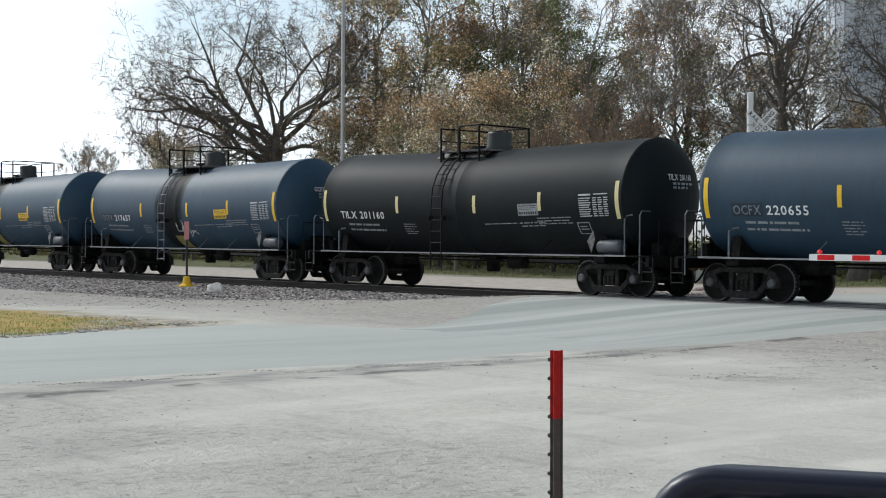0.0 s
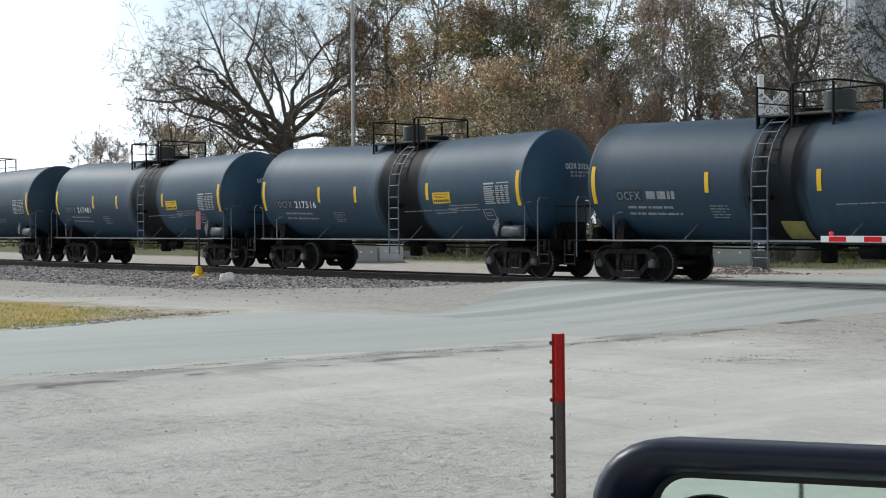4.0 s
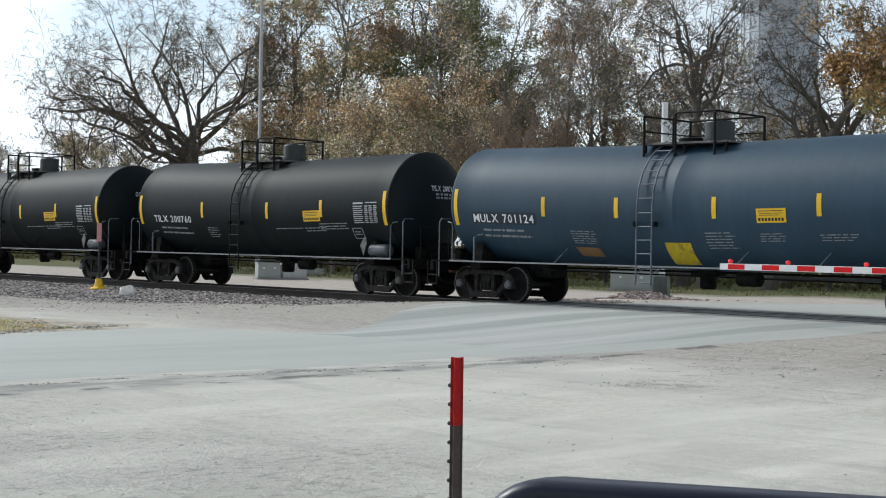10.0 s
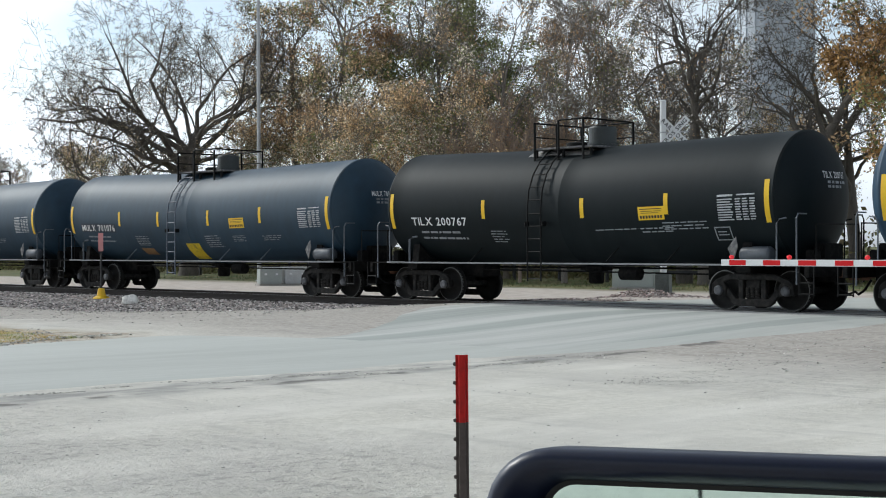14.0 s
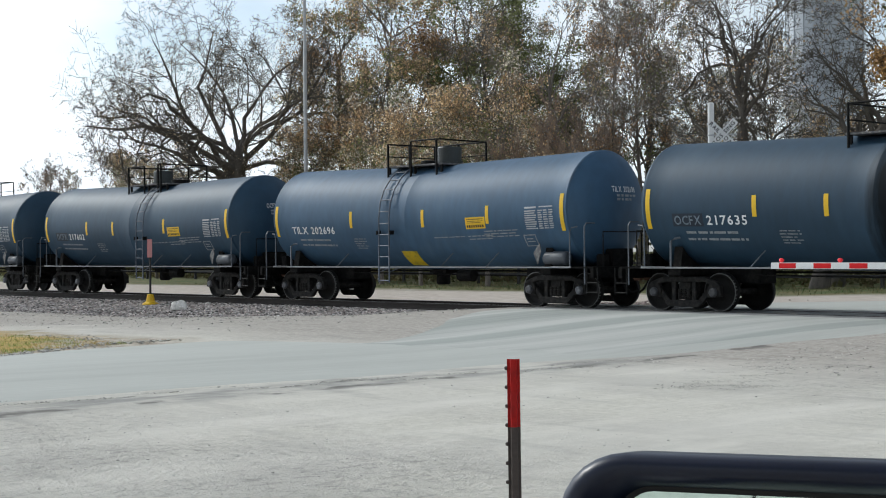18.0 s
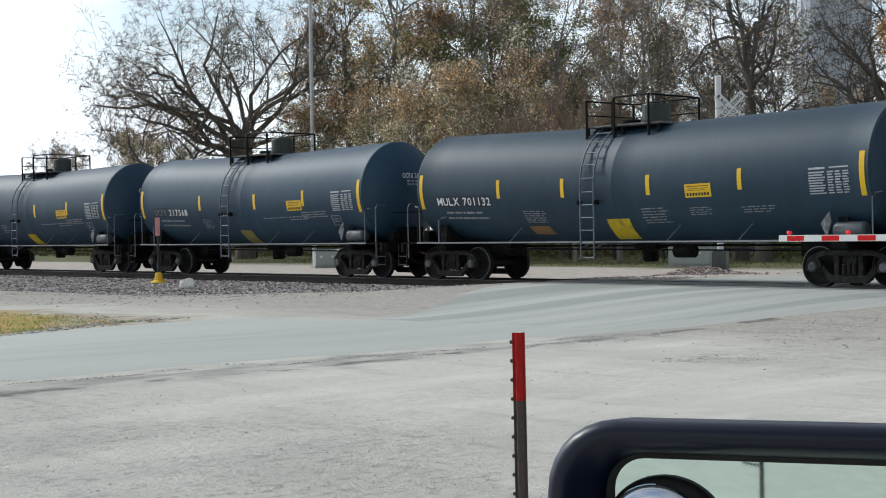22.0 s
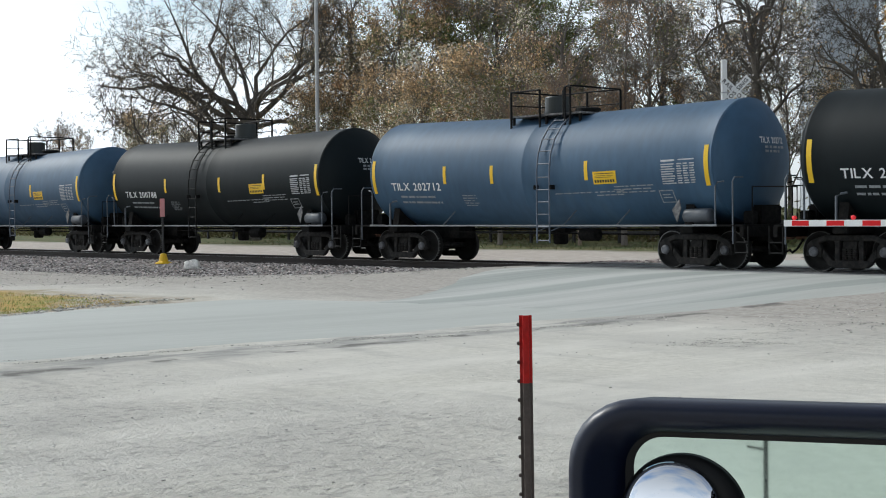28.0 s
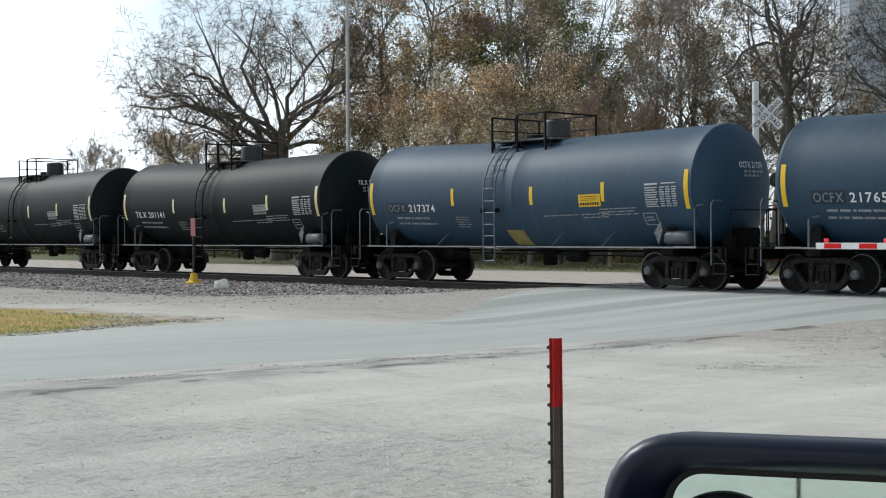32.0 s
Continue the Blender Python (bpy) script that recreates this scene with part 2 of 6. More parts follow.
def plate(bm, outline, y0, y1):
    """An outline in x and z with a thickness along y."""
    a = [bm.verts.new((x, y0, z)) for x, z in outline]
    b = [bm.verts.new((x, y1, z)) for x, z in outline]
    n = len(outline)
    bm.faces.new(a)
    bm.faces.new(b[::-1])
    for k in range(n):
        bm.faces.new((a[k], b[k], b[(k + 1) % n], a[(k + 1) % n]))
    return bm


def empty(name):
    return new(name, None)


# ---- lettering: one flat mesh a character, set together by hand ----
GLYPHS = {}


def load_glyphs(chars):
    obs = []
    for ch in chars:
        cu = bpy.data.curves.new("glyph", "FONT")
        cu.body, cu.size, cu.resolution_u, cu.offset = ch, 1.0, 2, 0.016
        ob = new("glyph", cu)
        obs.append((ch, ob, cu))
    dg = bpy.context.evaluated_depsgraph_get()
    for ch, ob, cu in obs:
        me = bpy.data.meshes.new_from_object(ob.evaluated_get(dg))
        v = np.array([x.co[:2] for x in me.vertices])
        GLYPHS[ch] = (v - (v[:, 0].min(), 0), [tuple(p.vertices) for p in me.polygons], v[:, 0].max() - v[:, 0].min())
        bpy.data.meshes.remove(me)
    for ch, ob, cu in obs:
        bpy.data.objects.remove(ob)
        bpy.data.curves.remove(cu)


def lettering(text, height, width=None):
    """Flat verts (u, v) and faces of a line of text that is height tall and, where given, width long."""
    vs, fs, x = [], [], 0.0
    for ch in text:
        if ch == " ":
            x += 0.38
            continue
        v, f, w = GLYPHS[ch]
        if ch.isdigit():
            v, w = v + (max(0.0, 0.47 - w) / 2, 0), max(w, 0.47)
        k = len(vs)
        vs += [(a + x, b) for a, b in v]
        fs += [tuple(i + k for i in g) for g in f]
        x += w + 0.11
    s = height / 0.70
    sx = s if width is None else width / (x - 0.11)
    return [(a * sx, b * s) for a, b in vs], fs


load_glyphs("TILXOCFMU0123456789RADNSG")

# ---- tank cars: lengths along x from the car's middle, heights over the rail ----
R, ZC, SLOPE = 1.519, 2.462, 0.018


def axis_z(x):
    """Height of the tank's axis, which falls towards the outlet in the middle."""
    return ZC + SLOPE * abs(x)


def on_tank(x, v, lift=0.008):
    """A point of the near side, v metres of arc over the widest line."""
    a = v / R
    return (x, -(R + lift) * math.cos(a), axis_z(x) + (R + lift) * math.sin(a))


def head_depth(r):
    """How far the dished head stands out at a radius: a flat crown and a tight knuckle."""
    return 0.60 * max(0.0, 1 - (r / R) ** 2.3) ** 0.80


def on_head(y, z, half, lift=0.01):
    """A point of the dished head at the leading end."""
    return (half + head_depth(math.hypot(y, z - axis_z(half))) + lift, y, z)


def sticker(name, quads, material, parent, label="", lift=0.008, rows=4):
    """Rectangles (x0, x1, v0, v1[, lean]) laid on the near side of the tank as one sheet."""
    vs, fs = [], []
    for q in quads:
        x0, x1, v0, v1 = q[:4]
        lean = q[4] if len(q) > 4 else 0.0
        n = max(1, min(rows, int(abs(v1 - v0) / 0.1)))
        k = len(vs)
        for j in range(n + 1):
            v = v0 + (v1 - v0) * j / n
            s = lean * j / n
            vs += [on_tank(x0 + s, v, lift), on_tank(x1 + s, v, lift)]
        fs += [(k + 2 * j, k + 2 * j + 1, k + 2 * j + 3, k + 2 * j + 2) for j in range(n)]
    ob = mesh_ob(name, vs, fs, material)
    ob.parent = parent
    return tagged(ob, label)


def text_lines(x0, x1, v0, v1, rows, seed, gap=0.34):
    """Rows of small bars, for writing too small to read."""
    rnd = random.Random(seed)
    out = []
    step = (v0 - v1) / rows
    for j in range(rows):
        x, end = x0 + rnd.uniform(0, 0.05), x1 - rnd.uniform(0, (x1 - x0) * 0.25)
        while x < end:
            w = rnd.uniform(0.08, 0.34)
            out.append((x, min(x + w, end), v0 - j * step - step * gap, v0 - j * step))
            x += w + rnd.uniform(0.03, 0.06)
    return out


def tank_mesh(half):
    prof = []
    head = [(head_depth(r), r) for r in (0.03, 0.4, 0.75, 1.0, 1.18, 1.30, 1.38, 1.43, 1.47, 1.50, 1.513)]
    for d, r in head:
        prof.append((-half - d, r))
    n = 10
    xs = [-half + half * 2 * i / (2 * n) for i in range(2 * n + 1)]
    for x in xs:
        prof.append((x, R))
        if x in (xs[0], xs[-1]) or abs(x) < 0.01:      # weld seams
            prof += [(x + 0.010, R + 0.003), (x + 0.03, R + 0.003), (x + 0.040, R)]
    for d, r in head[::-1]:
        prof.append((half + d, r))
    prof.sort(key=lambda p: p[0])
    bm = bmesh.new()
    lathe(bm, prof, 64, "x")
    for v in bm.verts:
        v.co.z += axis_z(v.co.x)
    bmesh.ops.recalc_face_normals(bm, faces=bm.faces)
    return bm


def side_frame(y0, y1):
    """A cast truck side frame with its window and two triangular openings."""
    bm = bmesh.new()
    plate(bm, [(-1.08, 0.60), (-0.98, 0.70), (-0.60, 0.83), (0.60, 0.83), (0.98, 0.70), (1.08, 0.60), (1.0, 0.56), (0.62, 0.70), (-0.62, 0.70), (-1.0, 0.56)], y0, y1)
    plate(bm, [(-0.42, 0.10), (0.42, 0.10), (0.58, 0.20), (0.50, 0.27), (-0.50, 0.27), (-0.58, 0.20)], y0, y1)
    for s in (-1, 1):
        plate(bm, [(s * 1.10, 0.36), (s * 0.70, 0.33), (s * 0.70, 0.56), (s * 0.78, 0.66), (s * 1.06, 0.63)], y0, y1)
        plate(bm, [(s * 0.70, 0.35), (s * 0.48, 0.13), (s * 0.42, 0.26), (s * 0.66, 0.52)], y0 + 0.015, y1)
        plate(bm, [(s * 0.36, 0.24), (s * 0.24, 0.24), (s * 0.24, 0.74), (s * 0.36, 0.74)], y0 + 0.01, y1)
    bmesh.ops.recalc_face_normals(bm, faces=bm.faces)
    bmesh.ops.bevel(bm, geom=[e for e in bm.edges if e.is_manifold and e.calc_face_angle(0) > 0.5], offset=0.014, segments=1, affect="EDGES")
    return bm


def wheel_mesh(s):
    """A wheel with flange, plate and hub; s = -1 on the near side."""
    bm = bmesh.new()
    lathe(bm, [(s * 0.60, 0.11), (s * 0.62, 0.13), (s * 0.665, 0.16), (s * 0.69, 0.38), (s * 0.66, 0.40), (s * 0.66, 0.478), (s * 0.69, 0.482), (s * 0.71, 0.462),
               (s * 0.80, 0.457), (s * 0.805, 0.452), (s * 0.805, 0.40), (s * 0.75, 0.385), (s * 0.74, 0.20), (s * 0.78, 0.15), (s * 0.80, 0.12)], 32, "y")
    bmesh.ops.recalc_face_normals(bm, faces=bm.faces)
    return bm


def make_truck(parent, x):
    """A three-piece truck: bolster, side frames, wheels, caps, springs."""
    bm = bmesh.new()
    box(bm, -0.20, 0.20, -1.0, 1.0, 0.38, 0.70, 0.03)
    lathe(bm, [(0.70, 0.34), (0.78, 0.34)], 16, "z")
    for a in (-0.889, 0.889):
        lathe(bm, [(-1.0, 0.075), (1.0, 0.075)], 12, "y", (a, 0, 0.457))
        box(bm, a * 0.50 - 0.05, a * 0.50 + 0.05, -0.85, 0.85, 0.33, 0.43)
    truck = part("truck", bm, M["truck"], parent, "cast steel truck with two axles")
    truck.location = (x, 0, 0)
    part("side_frame", side_frame(-1.06, -0.93), M["truck"], truck, "dusty cast side frame")
    part("side_frame", side_frame(0.93, 1.06), M["truck"], truck)
    for s in (-1, 1):
        first = None
        for a in (-0.889, 0.889):
            if first is None:
                first = part("wheel", wheel_mesh(s), M["wheel"], truck, "dark steel railway wheel", True)
                first.location = (a, 0, 0.457)
            else:
                repeat(first, truck, Matrix.Translation((a, 0, 0.457)))
    bm = bmesh.new()
    lathe(bm, [(-0.809, 0.437), (-0.812, 0.455), (-0.76, 0.4585), (-0.75, 0.4585)], 40, "y")
    bmesh.ops.delete(bm, geom=[f for f in bm.faces if len(f.verts) > 4], context="FACES")
    rim = part("rim", bm, M["tread"], truck, "polished wheel rim", True)
    rim.location = (-0.889, 0, 0.457)
    repeat(rim, truck, Matrix.Translation((0.889, 0, 0.457)))
    bm = bmesh.new()
    lathe(bm, [(-1.13, 0.055), (-1.13, 0.075), (-1.11, 0.105), (-1.06, 0.115), (-1.0, 0.12)], 14, "y")
    for k in range(3):
        a = 2 * math.pi * k / 3 + 0.4
        lathe(bm, [(-1.145, 0.02), (-1.12, 0.022)], 6, "y", (0.07 * math.cos(a), 0, 0.07 * math.sin(a)))
    cap = part("bearing_cap", bm, M["cap"], truck, "grey bearing end cap")
    cap.location = (-0.889, 0, 0.457)
    repeat(cap, truck, Matrix.Translation((0.889, 0, 0.457)))
    bm = bmesh.new()
    coil = [(0.28, 0.05)]
    for j in range(5):
        coil += [(0.30 + j * 0.048, 0.056), (0.314 + j * 0.048, 0.066), (0.33 + j * 0.048, 0.056), (0.34 + j * 0.048, 0.045)]
    lathe(bm, coil, 8, "z", (0, -1.0, 0))
    spring = part("coil_spring", bm, M["truck"], truck)
    spring.location.x = -0.13
    for sx in (0.0, 0.13):
        repeat(spring, truck, Matrix.Translation((sx, 0, 0)))
    return truck


def make_car(kind, paint, label, layout):
    """kind: short or long. layout: middle of the top fittings, middle of the ladder, middle bars, placard."""
    long_car = kind[:4] == "long"
    half, tr, over = (7.20, 6.41, 8.47) if long_car else (6.22, 5.38, 7.49)
    car = empty("tank_car")
    tagged(car, label, "tank car", "tank cars of the freight train")
    tank = part("tank", tank_mesh(half), paint, car, "", True)
    px, lx = layout["dome"], layout["ladder"]
    xl, g0, g1, xr = layout["rail"]

    # underframe
    for s in (-1, 1):
        bm = bmesh.new()
        a, b = sorted((s * (tr - 1.7), s * (over - 0.55)))
        box(bm, a, b, -0.33, 0.33, 0.66, 1.02, 0.02)
        part("stub_sill", bm, M["under"], car)
        bm = bmesh.new()
        box(bm, s * tr - 0.2, s * tr + 0.2, -1.40, 1.40, 0.86, 1.02, 0.02)
        for y in (-1, 1):
            v = [bm.verts.new((s * tr + dx, y * -yy, zz)) for dx in (-0.12, 0.12) for yy, zz in ((-1.30, 1.02), (-1.22, 1.55), (-1.0, 1.34), (-0.5, 1.04))]
            bm.faces.new(v[:4])
            bm.faces.new(v[4:][::-1])
            for k in range(4):
                bm.faces.new((v[k], v[(k + 1) % 4], v[4 + (k + 1) % 4], v[4 + k]))
        bmesh.ops.recalc_face_normals(bm, faces=bm.faces)
        part("bolster", bm, M["under"], car, "body bolster with saddle plates")
        # end platform and striker
        bm = bmesh.new()
        a, b = sorted((s * (half - 0.75), s * (over - 0.42)))
        box(bm, a, b, -1.44, 1.44, 1.02, 1.06, 0.008)
        box(bm, s * (over - 0.52), s * (over - 0.40), -1.44, 1.44, 0.78, 1.02, 0.01)
        part("end_platform", bm, M["under"], car, "steel end platform")
        bm = bmesh.new()
        a, b = sorted((s * (half - 0.6), s * (half + 0.12)))
        box(bm, a, b, -1.475, -1.455, 1.03, 1.075)
        part("platform_edge", bm, M["board"], car, "light edge strip of the end platform")
        bm = bmesh.new()
        a, b = sorted((s * (over - 0.55), s * (over - 0.13)))
        box(bm, a, b, -0.09, 0.09, 0.76, 0.94, 0.02)
        a, b = sorted((s * (over - 0.24), s * (over + 0.03)))
        box(bm, a, b, -0.16 if s > 0 else -0.02, 0.02 if s > 0 else 0.16, 0.70, 0.99, 0.04)
        part("coupler", bm, M["rust"], car, "rusty knuckle coupler")
        bm = bmesh.new()
        tube(bm, [(s * (over - 0.45), -0.32, 0.72), (s * (over - 0.3), -0.34, 0.5), (s * (over - 0.12), -0.28, 0.40), (s * (over + 0.01), -0.2, 0.46)], 0.028)
        part("air_hose", bm, M["under"], car, "black rubber brake hose")
        make_truck(car, s * tr)
        # grab irons at the corners of the platform
        for gx, top in ((half + 0.05, 2.08), (half + 0.55, 2.17)):
            for y in (-1.42, 1.42):
                bm = bmesh.new()
                tube(bm, [(s * gx, y, 1.04), (s * gx, y, top - 0.12), (s * (gx + 0.06), y * 0.99, top - 0.02), (s * (gx + 0.22), y * 0.97, top)] if top < 2.1 else
                     [(s * gx, y, 0.62), (s * gx, y, top - 0.1), (s * gx, y * 0.95, top), (s * gx, y * 0.72, top)], 0.019)
                part("grab_iron", bm, M["rail_pipe"] if y < 0 else M["blackpipe"], car, "vertical pipe hand hold")
        bm = bmesh.new()
        for z in (0.42, 0.66):
            tube(bm, [(s * (half + 0.62), -1.42, z), (s * (half + 0.98), -1.42, z)], 0.018)
        for gx in (half + 0.62, half + 0.98):
            tube(bm, [(s * gx, -1.42, 0.38), (s * gx, -1.42, 1.04)], 0.018)
        part("sill_step", bm, M["blackpipe"], car, "black corner step")
        bm = bmesh.new()
        tube(bm, [(s * (half + 0.72), -0.9, 1.06), (s * (half + 0.72), -0.9, 1.95), (s * (half + 0.72), 0.9, 1.95), (s * (half + 0.72), 0.9, 1.06)], 0.019)
        part("end_railing", bm, M["blackpipe"], car, "black end railing")
        bm = bmesh.new()
        a, b = sorted((s * (half + 0.36), s * (half + 0.62)))
        box(bm, a, b, -0.42, 0.42, 1.06, 1.52, 0.03)
        box(bm, a, b, -0.78, -0.52, 1.06, 1.38, 0.03)
        part("brake_gear", bm, M["under"], car, "black brake gear housing on the end platform")
    bm = bmesh.new()
    tube(bm, [(-half + 0.77, -1.43, 1.05), (-half + 0.77, -1.43, 1.68), (-half + 0.9, -1.43, 1.74), (-half + 1.0, -1.36, 1.76)], 0.03)
    part("hand_hold", bm, M["rail_pipe"], car, "grey bent hand hold beside the ladder end")
    bm = bmesh.new()
    lathe(bm, [(half - 1.02, 0.10), (half - 1.0, 0.16), (half - 0.94, 0.19), (half - 0.30, 0.19), (half - 0.24, 0.16), (half - 0.22, 0.10)], 18, "x", (0, -1.16, 1.27))
    part("air_reservoir", bm, M["reservoir"], car, "grey cylindrical brake reservoir", True)
    bm = bmesh.new()
    plate(bm, [(half - 1.25, 1.42), (half - 1.03, 1.68), (half - 0.98, 1.45), (half - 1.10, 1.12)], -1.40, -1.38)
    bmesh.ops.recalc_face_normals(bm, faces=bm.faces)
    part("placard_holder", bm, M["grate"], car, "grey diamond placard holder")

    # running boards with their struts
    first = None
    for s in (-1, 1):
        bm = bmesh.new()
        box(bm, -half + 0.05, half - 0.55, s * 1.45 - 0.025, s * 1.45 + 0.025, 1.025, 1.065, 0.006)
        part("side_rail", bm, M["board"], car, "thin light side rail")
        for gx in (-half * 0.49, half * 0.25, half * 0.54):
            if abs(gx - lx) < 0.55:
                continue
            if first is None:
                bm = bmesh.new()
                tube(bm, [(-0.12, -1.45, 1.04), (0.10, -1.16, 1.44)], 0.017)
                first = part("strut", bm, layout.get("ladder_mat", M["rail_pipe"]), car)
                first.location = (gx, 0, 0)
            else:
                repeat(first, car, Matrix.Translation((gx, 0, 0)) @ Matrix.Rotation(math.pi if s > 0 else 0, 4, "Z"))

    # ladder on the near side
    bm = bmesh.new()
    rails = []
    for dx in (-0.225, 0.225):
        pts = [on_tank(lx + dx, v, 0.10) for v in (1.86, 1.55, 1.2, 0.8, 0.4, 0.0)]
        pts += [(lx + dx, -(R + 0.10), 1.9), (lx + dx, -(R + 0.10), 0.60)]
        tube(bm, pts, 0.022)
        tube(bm, [(lx + dx, -1.60, 0.9), (lx + dx + 0.32, -1.40, 1.06)], 0.012)
    ladder = part("ladder", bm, layout.get("ladder_mat", M["ladder"]), car, "curved steel side ladder")
    bm = bmesh.new()
    tube(bm, [(-0.225, 0, 0), (0.225, 0, 0)], 0.017)
    rung = None
    spots = [on_tank(lx, v, 0.10) for v in (1.75, 1.45, 1.12, 0.80, 0.48, 0.16)] + [(lx, -(R + 0.10), z) for z in (2.30, 1.98, 1.66, 1.34, 1.02, 0.66)]
    for k, p in enumerate(spots):
        if rung is None:
            rung = part("rung", bm, layout.get("ladder_mat", M["ladder"]), ladder)
            rung.location = p
        else:
            repeat(rung, ladder, Matrix.Translation(p))
    for dx in (-0.29, 0.29):
        bm = bmesh.new()
        box(bm, lx + dx - 0.03, lx + dx + 0.03, -1.66, -1.50, 1.98, 2.10, 0.01)
        part("ladder_bracket", bm, M["blackpipe"], car, "black ladder bracket")

    # top platform, housing and railing
    zt = ZC + R
    pa, pb = layout["plat"]
    bm = bmesh.new()
    box(bm, pa, pb, -0.90, 0.90, zt - 0.03, zt + 0.02, 0.008)
    part("platform", bm, M["grate"], car, "steel grating platform on the tank top")
    leg = None
    for y in (-0.82, 0.82):
        for x in (pa + 0.1, (pa + pb) / 2, pb - 0.1):
            if leg is None:
                bm = bmesh.new()
                box(bm, -0.03, 0.03, -0.03, 0.03, -0.30, -0.03)
                leg = part("platform_leg", bm, M["blackpipe"], car)
                leg.location = (x, y, zt)
            else:
                repeat(leg, car, Matrix.Translation((x, y, zt)))
    bm = bmesh.new()
    lathe(bm, [(zt - 0.1, 0.36), (zt + 0.08, 0.36), (zt + 0.08, 0.39), (zt + 0.13, 0.39), (zt + 0.13, 0.355), (zt + 0.50, 0.355), (zt + 0.53, 0.335), (zt + 0.54, 0.20)], 28, "z", (px, 0, 0))
    part("housing", bm, M["housing"], car, "dark round fittings housing", False)
    mx_ = px - 0.85 if lx < 0 else px + 1.0
    bm = bmesh.new()
    lathe(bm, [(zt + 0.0, 0.30), (zt + 0.09, 0.30), (zt + 0.09, 0.34), (zt + 0.16, 0.34), (zt + 0.18, 0.28), (zt + 0.19, 0.05)], 18, "z", (mx_, 0.1, 0))
    part("manway", bm, M["blackpipe"], car, "bolted manway cover")
    top = zt + 0.68
    post = None
    spots = [(xl, -0.93), (g1, -0.93), (xr, -0.93), (xl, 0.93), ((xl + xr) / 2, 0.93), (xr + 0.12, 0.93)] + ([(g0, -0.93)] if g0 > xl + 0.1 else [])
    for x, y in spots:
        if post is None:
            bm = bmesh.new()
            tube(bm, [(0, 0, -0.36), (0, 0, 0.67)], 0.032)
            post = part("railing_post", bm, M["blackpipe"], car, "black railing post")
            post.location = (x, y, zt)
        else:
            repeat(post, car, Matrix.Translation((x, y, zt)))
    runs = [[(g1 - 0.06, -0.93, zt - 0.1), (g1 - 0.06, -0.93, top - 0.10), (g1 - 0.02, -0.93, top - 0.01), (g1 + 0.08, -0.93, top + 0.02), (xr, -0.93, top + 0.02), (xr + 0.05, -0.80, top + 0.02), (xr + 0.12, 0.93, top)],
            [(xr + 0.12, 0.93, top), ((xl + xr) / 2, 0.93, top), (xl, 0.93, top - 0.02)], [(xl, 0.93, top - 0.02), (xl, -0.93, top - 0.02)]]
    if g0 > xl + 0.1:
        runs.append([(xl, -0.93, top - 0.02), (g0, -0.93, top - 0.02)])
    for pts in runs:
        bm = bmesh.new()
        tube(bm, pts, 0.025)
        part("railing", bm, M["blackpipe"], car, "black pipe railing")
    bm = bmesh.new()
    tube(bm, [(xl, 0.93, zt + 0.30), (xl, -0.93, zt + 0.30)], 0.018)
    tube(bm, [(xr + 0.12, 0.93, zt + 0.30), (xl, 0.93, zt + 0.30)], 0.018)
    part("middle_railing", bm, M["blackpipe"], car, "thin middle railing")

    # bottom outlet and brake gear
    bm = bmesh.new()
    lathe(bm, [(0.52, 0.16), (0.56, 0.20), (0.80, 0.20), (0.84, 0.30), (1.0, 0.32)], 14, "z")
    box(bm, -0.35, 0.35, -0.22, 0.22, 0.86, 0.96)
    part("outlet_valve", bm, M["under"], car, "black bottom outlet")
    bm = bmesh.new()
    tube(bm, [(-tr + 1.6, -0.35, 0.86), (tr - 1.6, -0.35, 0.80)], 0.022)
    tube(bm, [(-tr + 1.6, 0.3, 0.92), (tr - 1.6, 0.3, 0.92)], 0.03)
    part("brake_rod", bm, M["under"], car, "brake rods under the tank")
    bm = bmesh.new()
    lathe(bm, [(1.15, 0.12), (1.2, 0.17), (1.75, 0.17), (1.80, 0.1)], 14, "x", (0, -0.45, 0.80))
    part("brake_cylinder", bm, M["under"], car, "black brake cylinder")

    # reflective sheets and stencils
    bar = layout.get("bar", M["yellow"])
    for x in (-half + 0.14, half - 0.14):
        sticker("end_reflector", [(x - 0.065, x + 0.065, -0.60, 0.37)], bar, car, "tall yellow reflective strip", rows=8)
    for x in layout["bars"]:
        sticker("side_reflector", [(x - 0.06, x + 0.06, -0.31, 0.18)], bar, car, "short yellow reflective strip")
    x0 = layout["placard"]
    pl = sticker("notice_panel", [(x0, x0 + 0.76, -0.43, -0.11)], layout.get("placard_mat", M["yellow"]), car, "yellow notice panel")
    sticker("notice_print", [(x0 + 0.05, x0 + 0.70, -0.175, -0.157), (x0 + 0.08, x0 + 0.42, -0.225, -0.213), (x0 + 0.46, x0 + 0.68, -0.225, -0.213), (x0 + 0.08, x0 + 0.60, -0.265, -0.254)] + [(x0 + 0.05 + 0.085 * i, x0 + 0.105 + 0.085 * i, -0.39, -0.32) for i in range(8)], M["dark"], pl, "dark printed lines", 0.013)["kind"] = "stuff"
    for k, (a, b, v0, v1, rows, style) in enumerate(layout["stencils"]):
        sticker("stencil", text_lines(a, b, v0, v1, rows, 11 * k + len(layout["stencils"])), M[style], car, "rows of small stencilled lettering", 0.009)["kind"] = "stuff"
    a, b = layout["table"]
    tb = [(a - 0.02, a + 0.40, 0.03, 0.075), (a + 0.50, a + 0.98, 0.045, 0.075)]
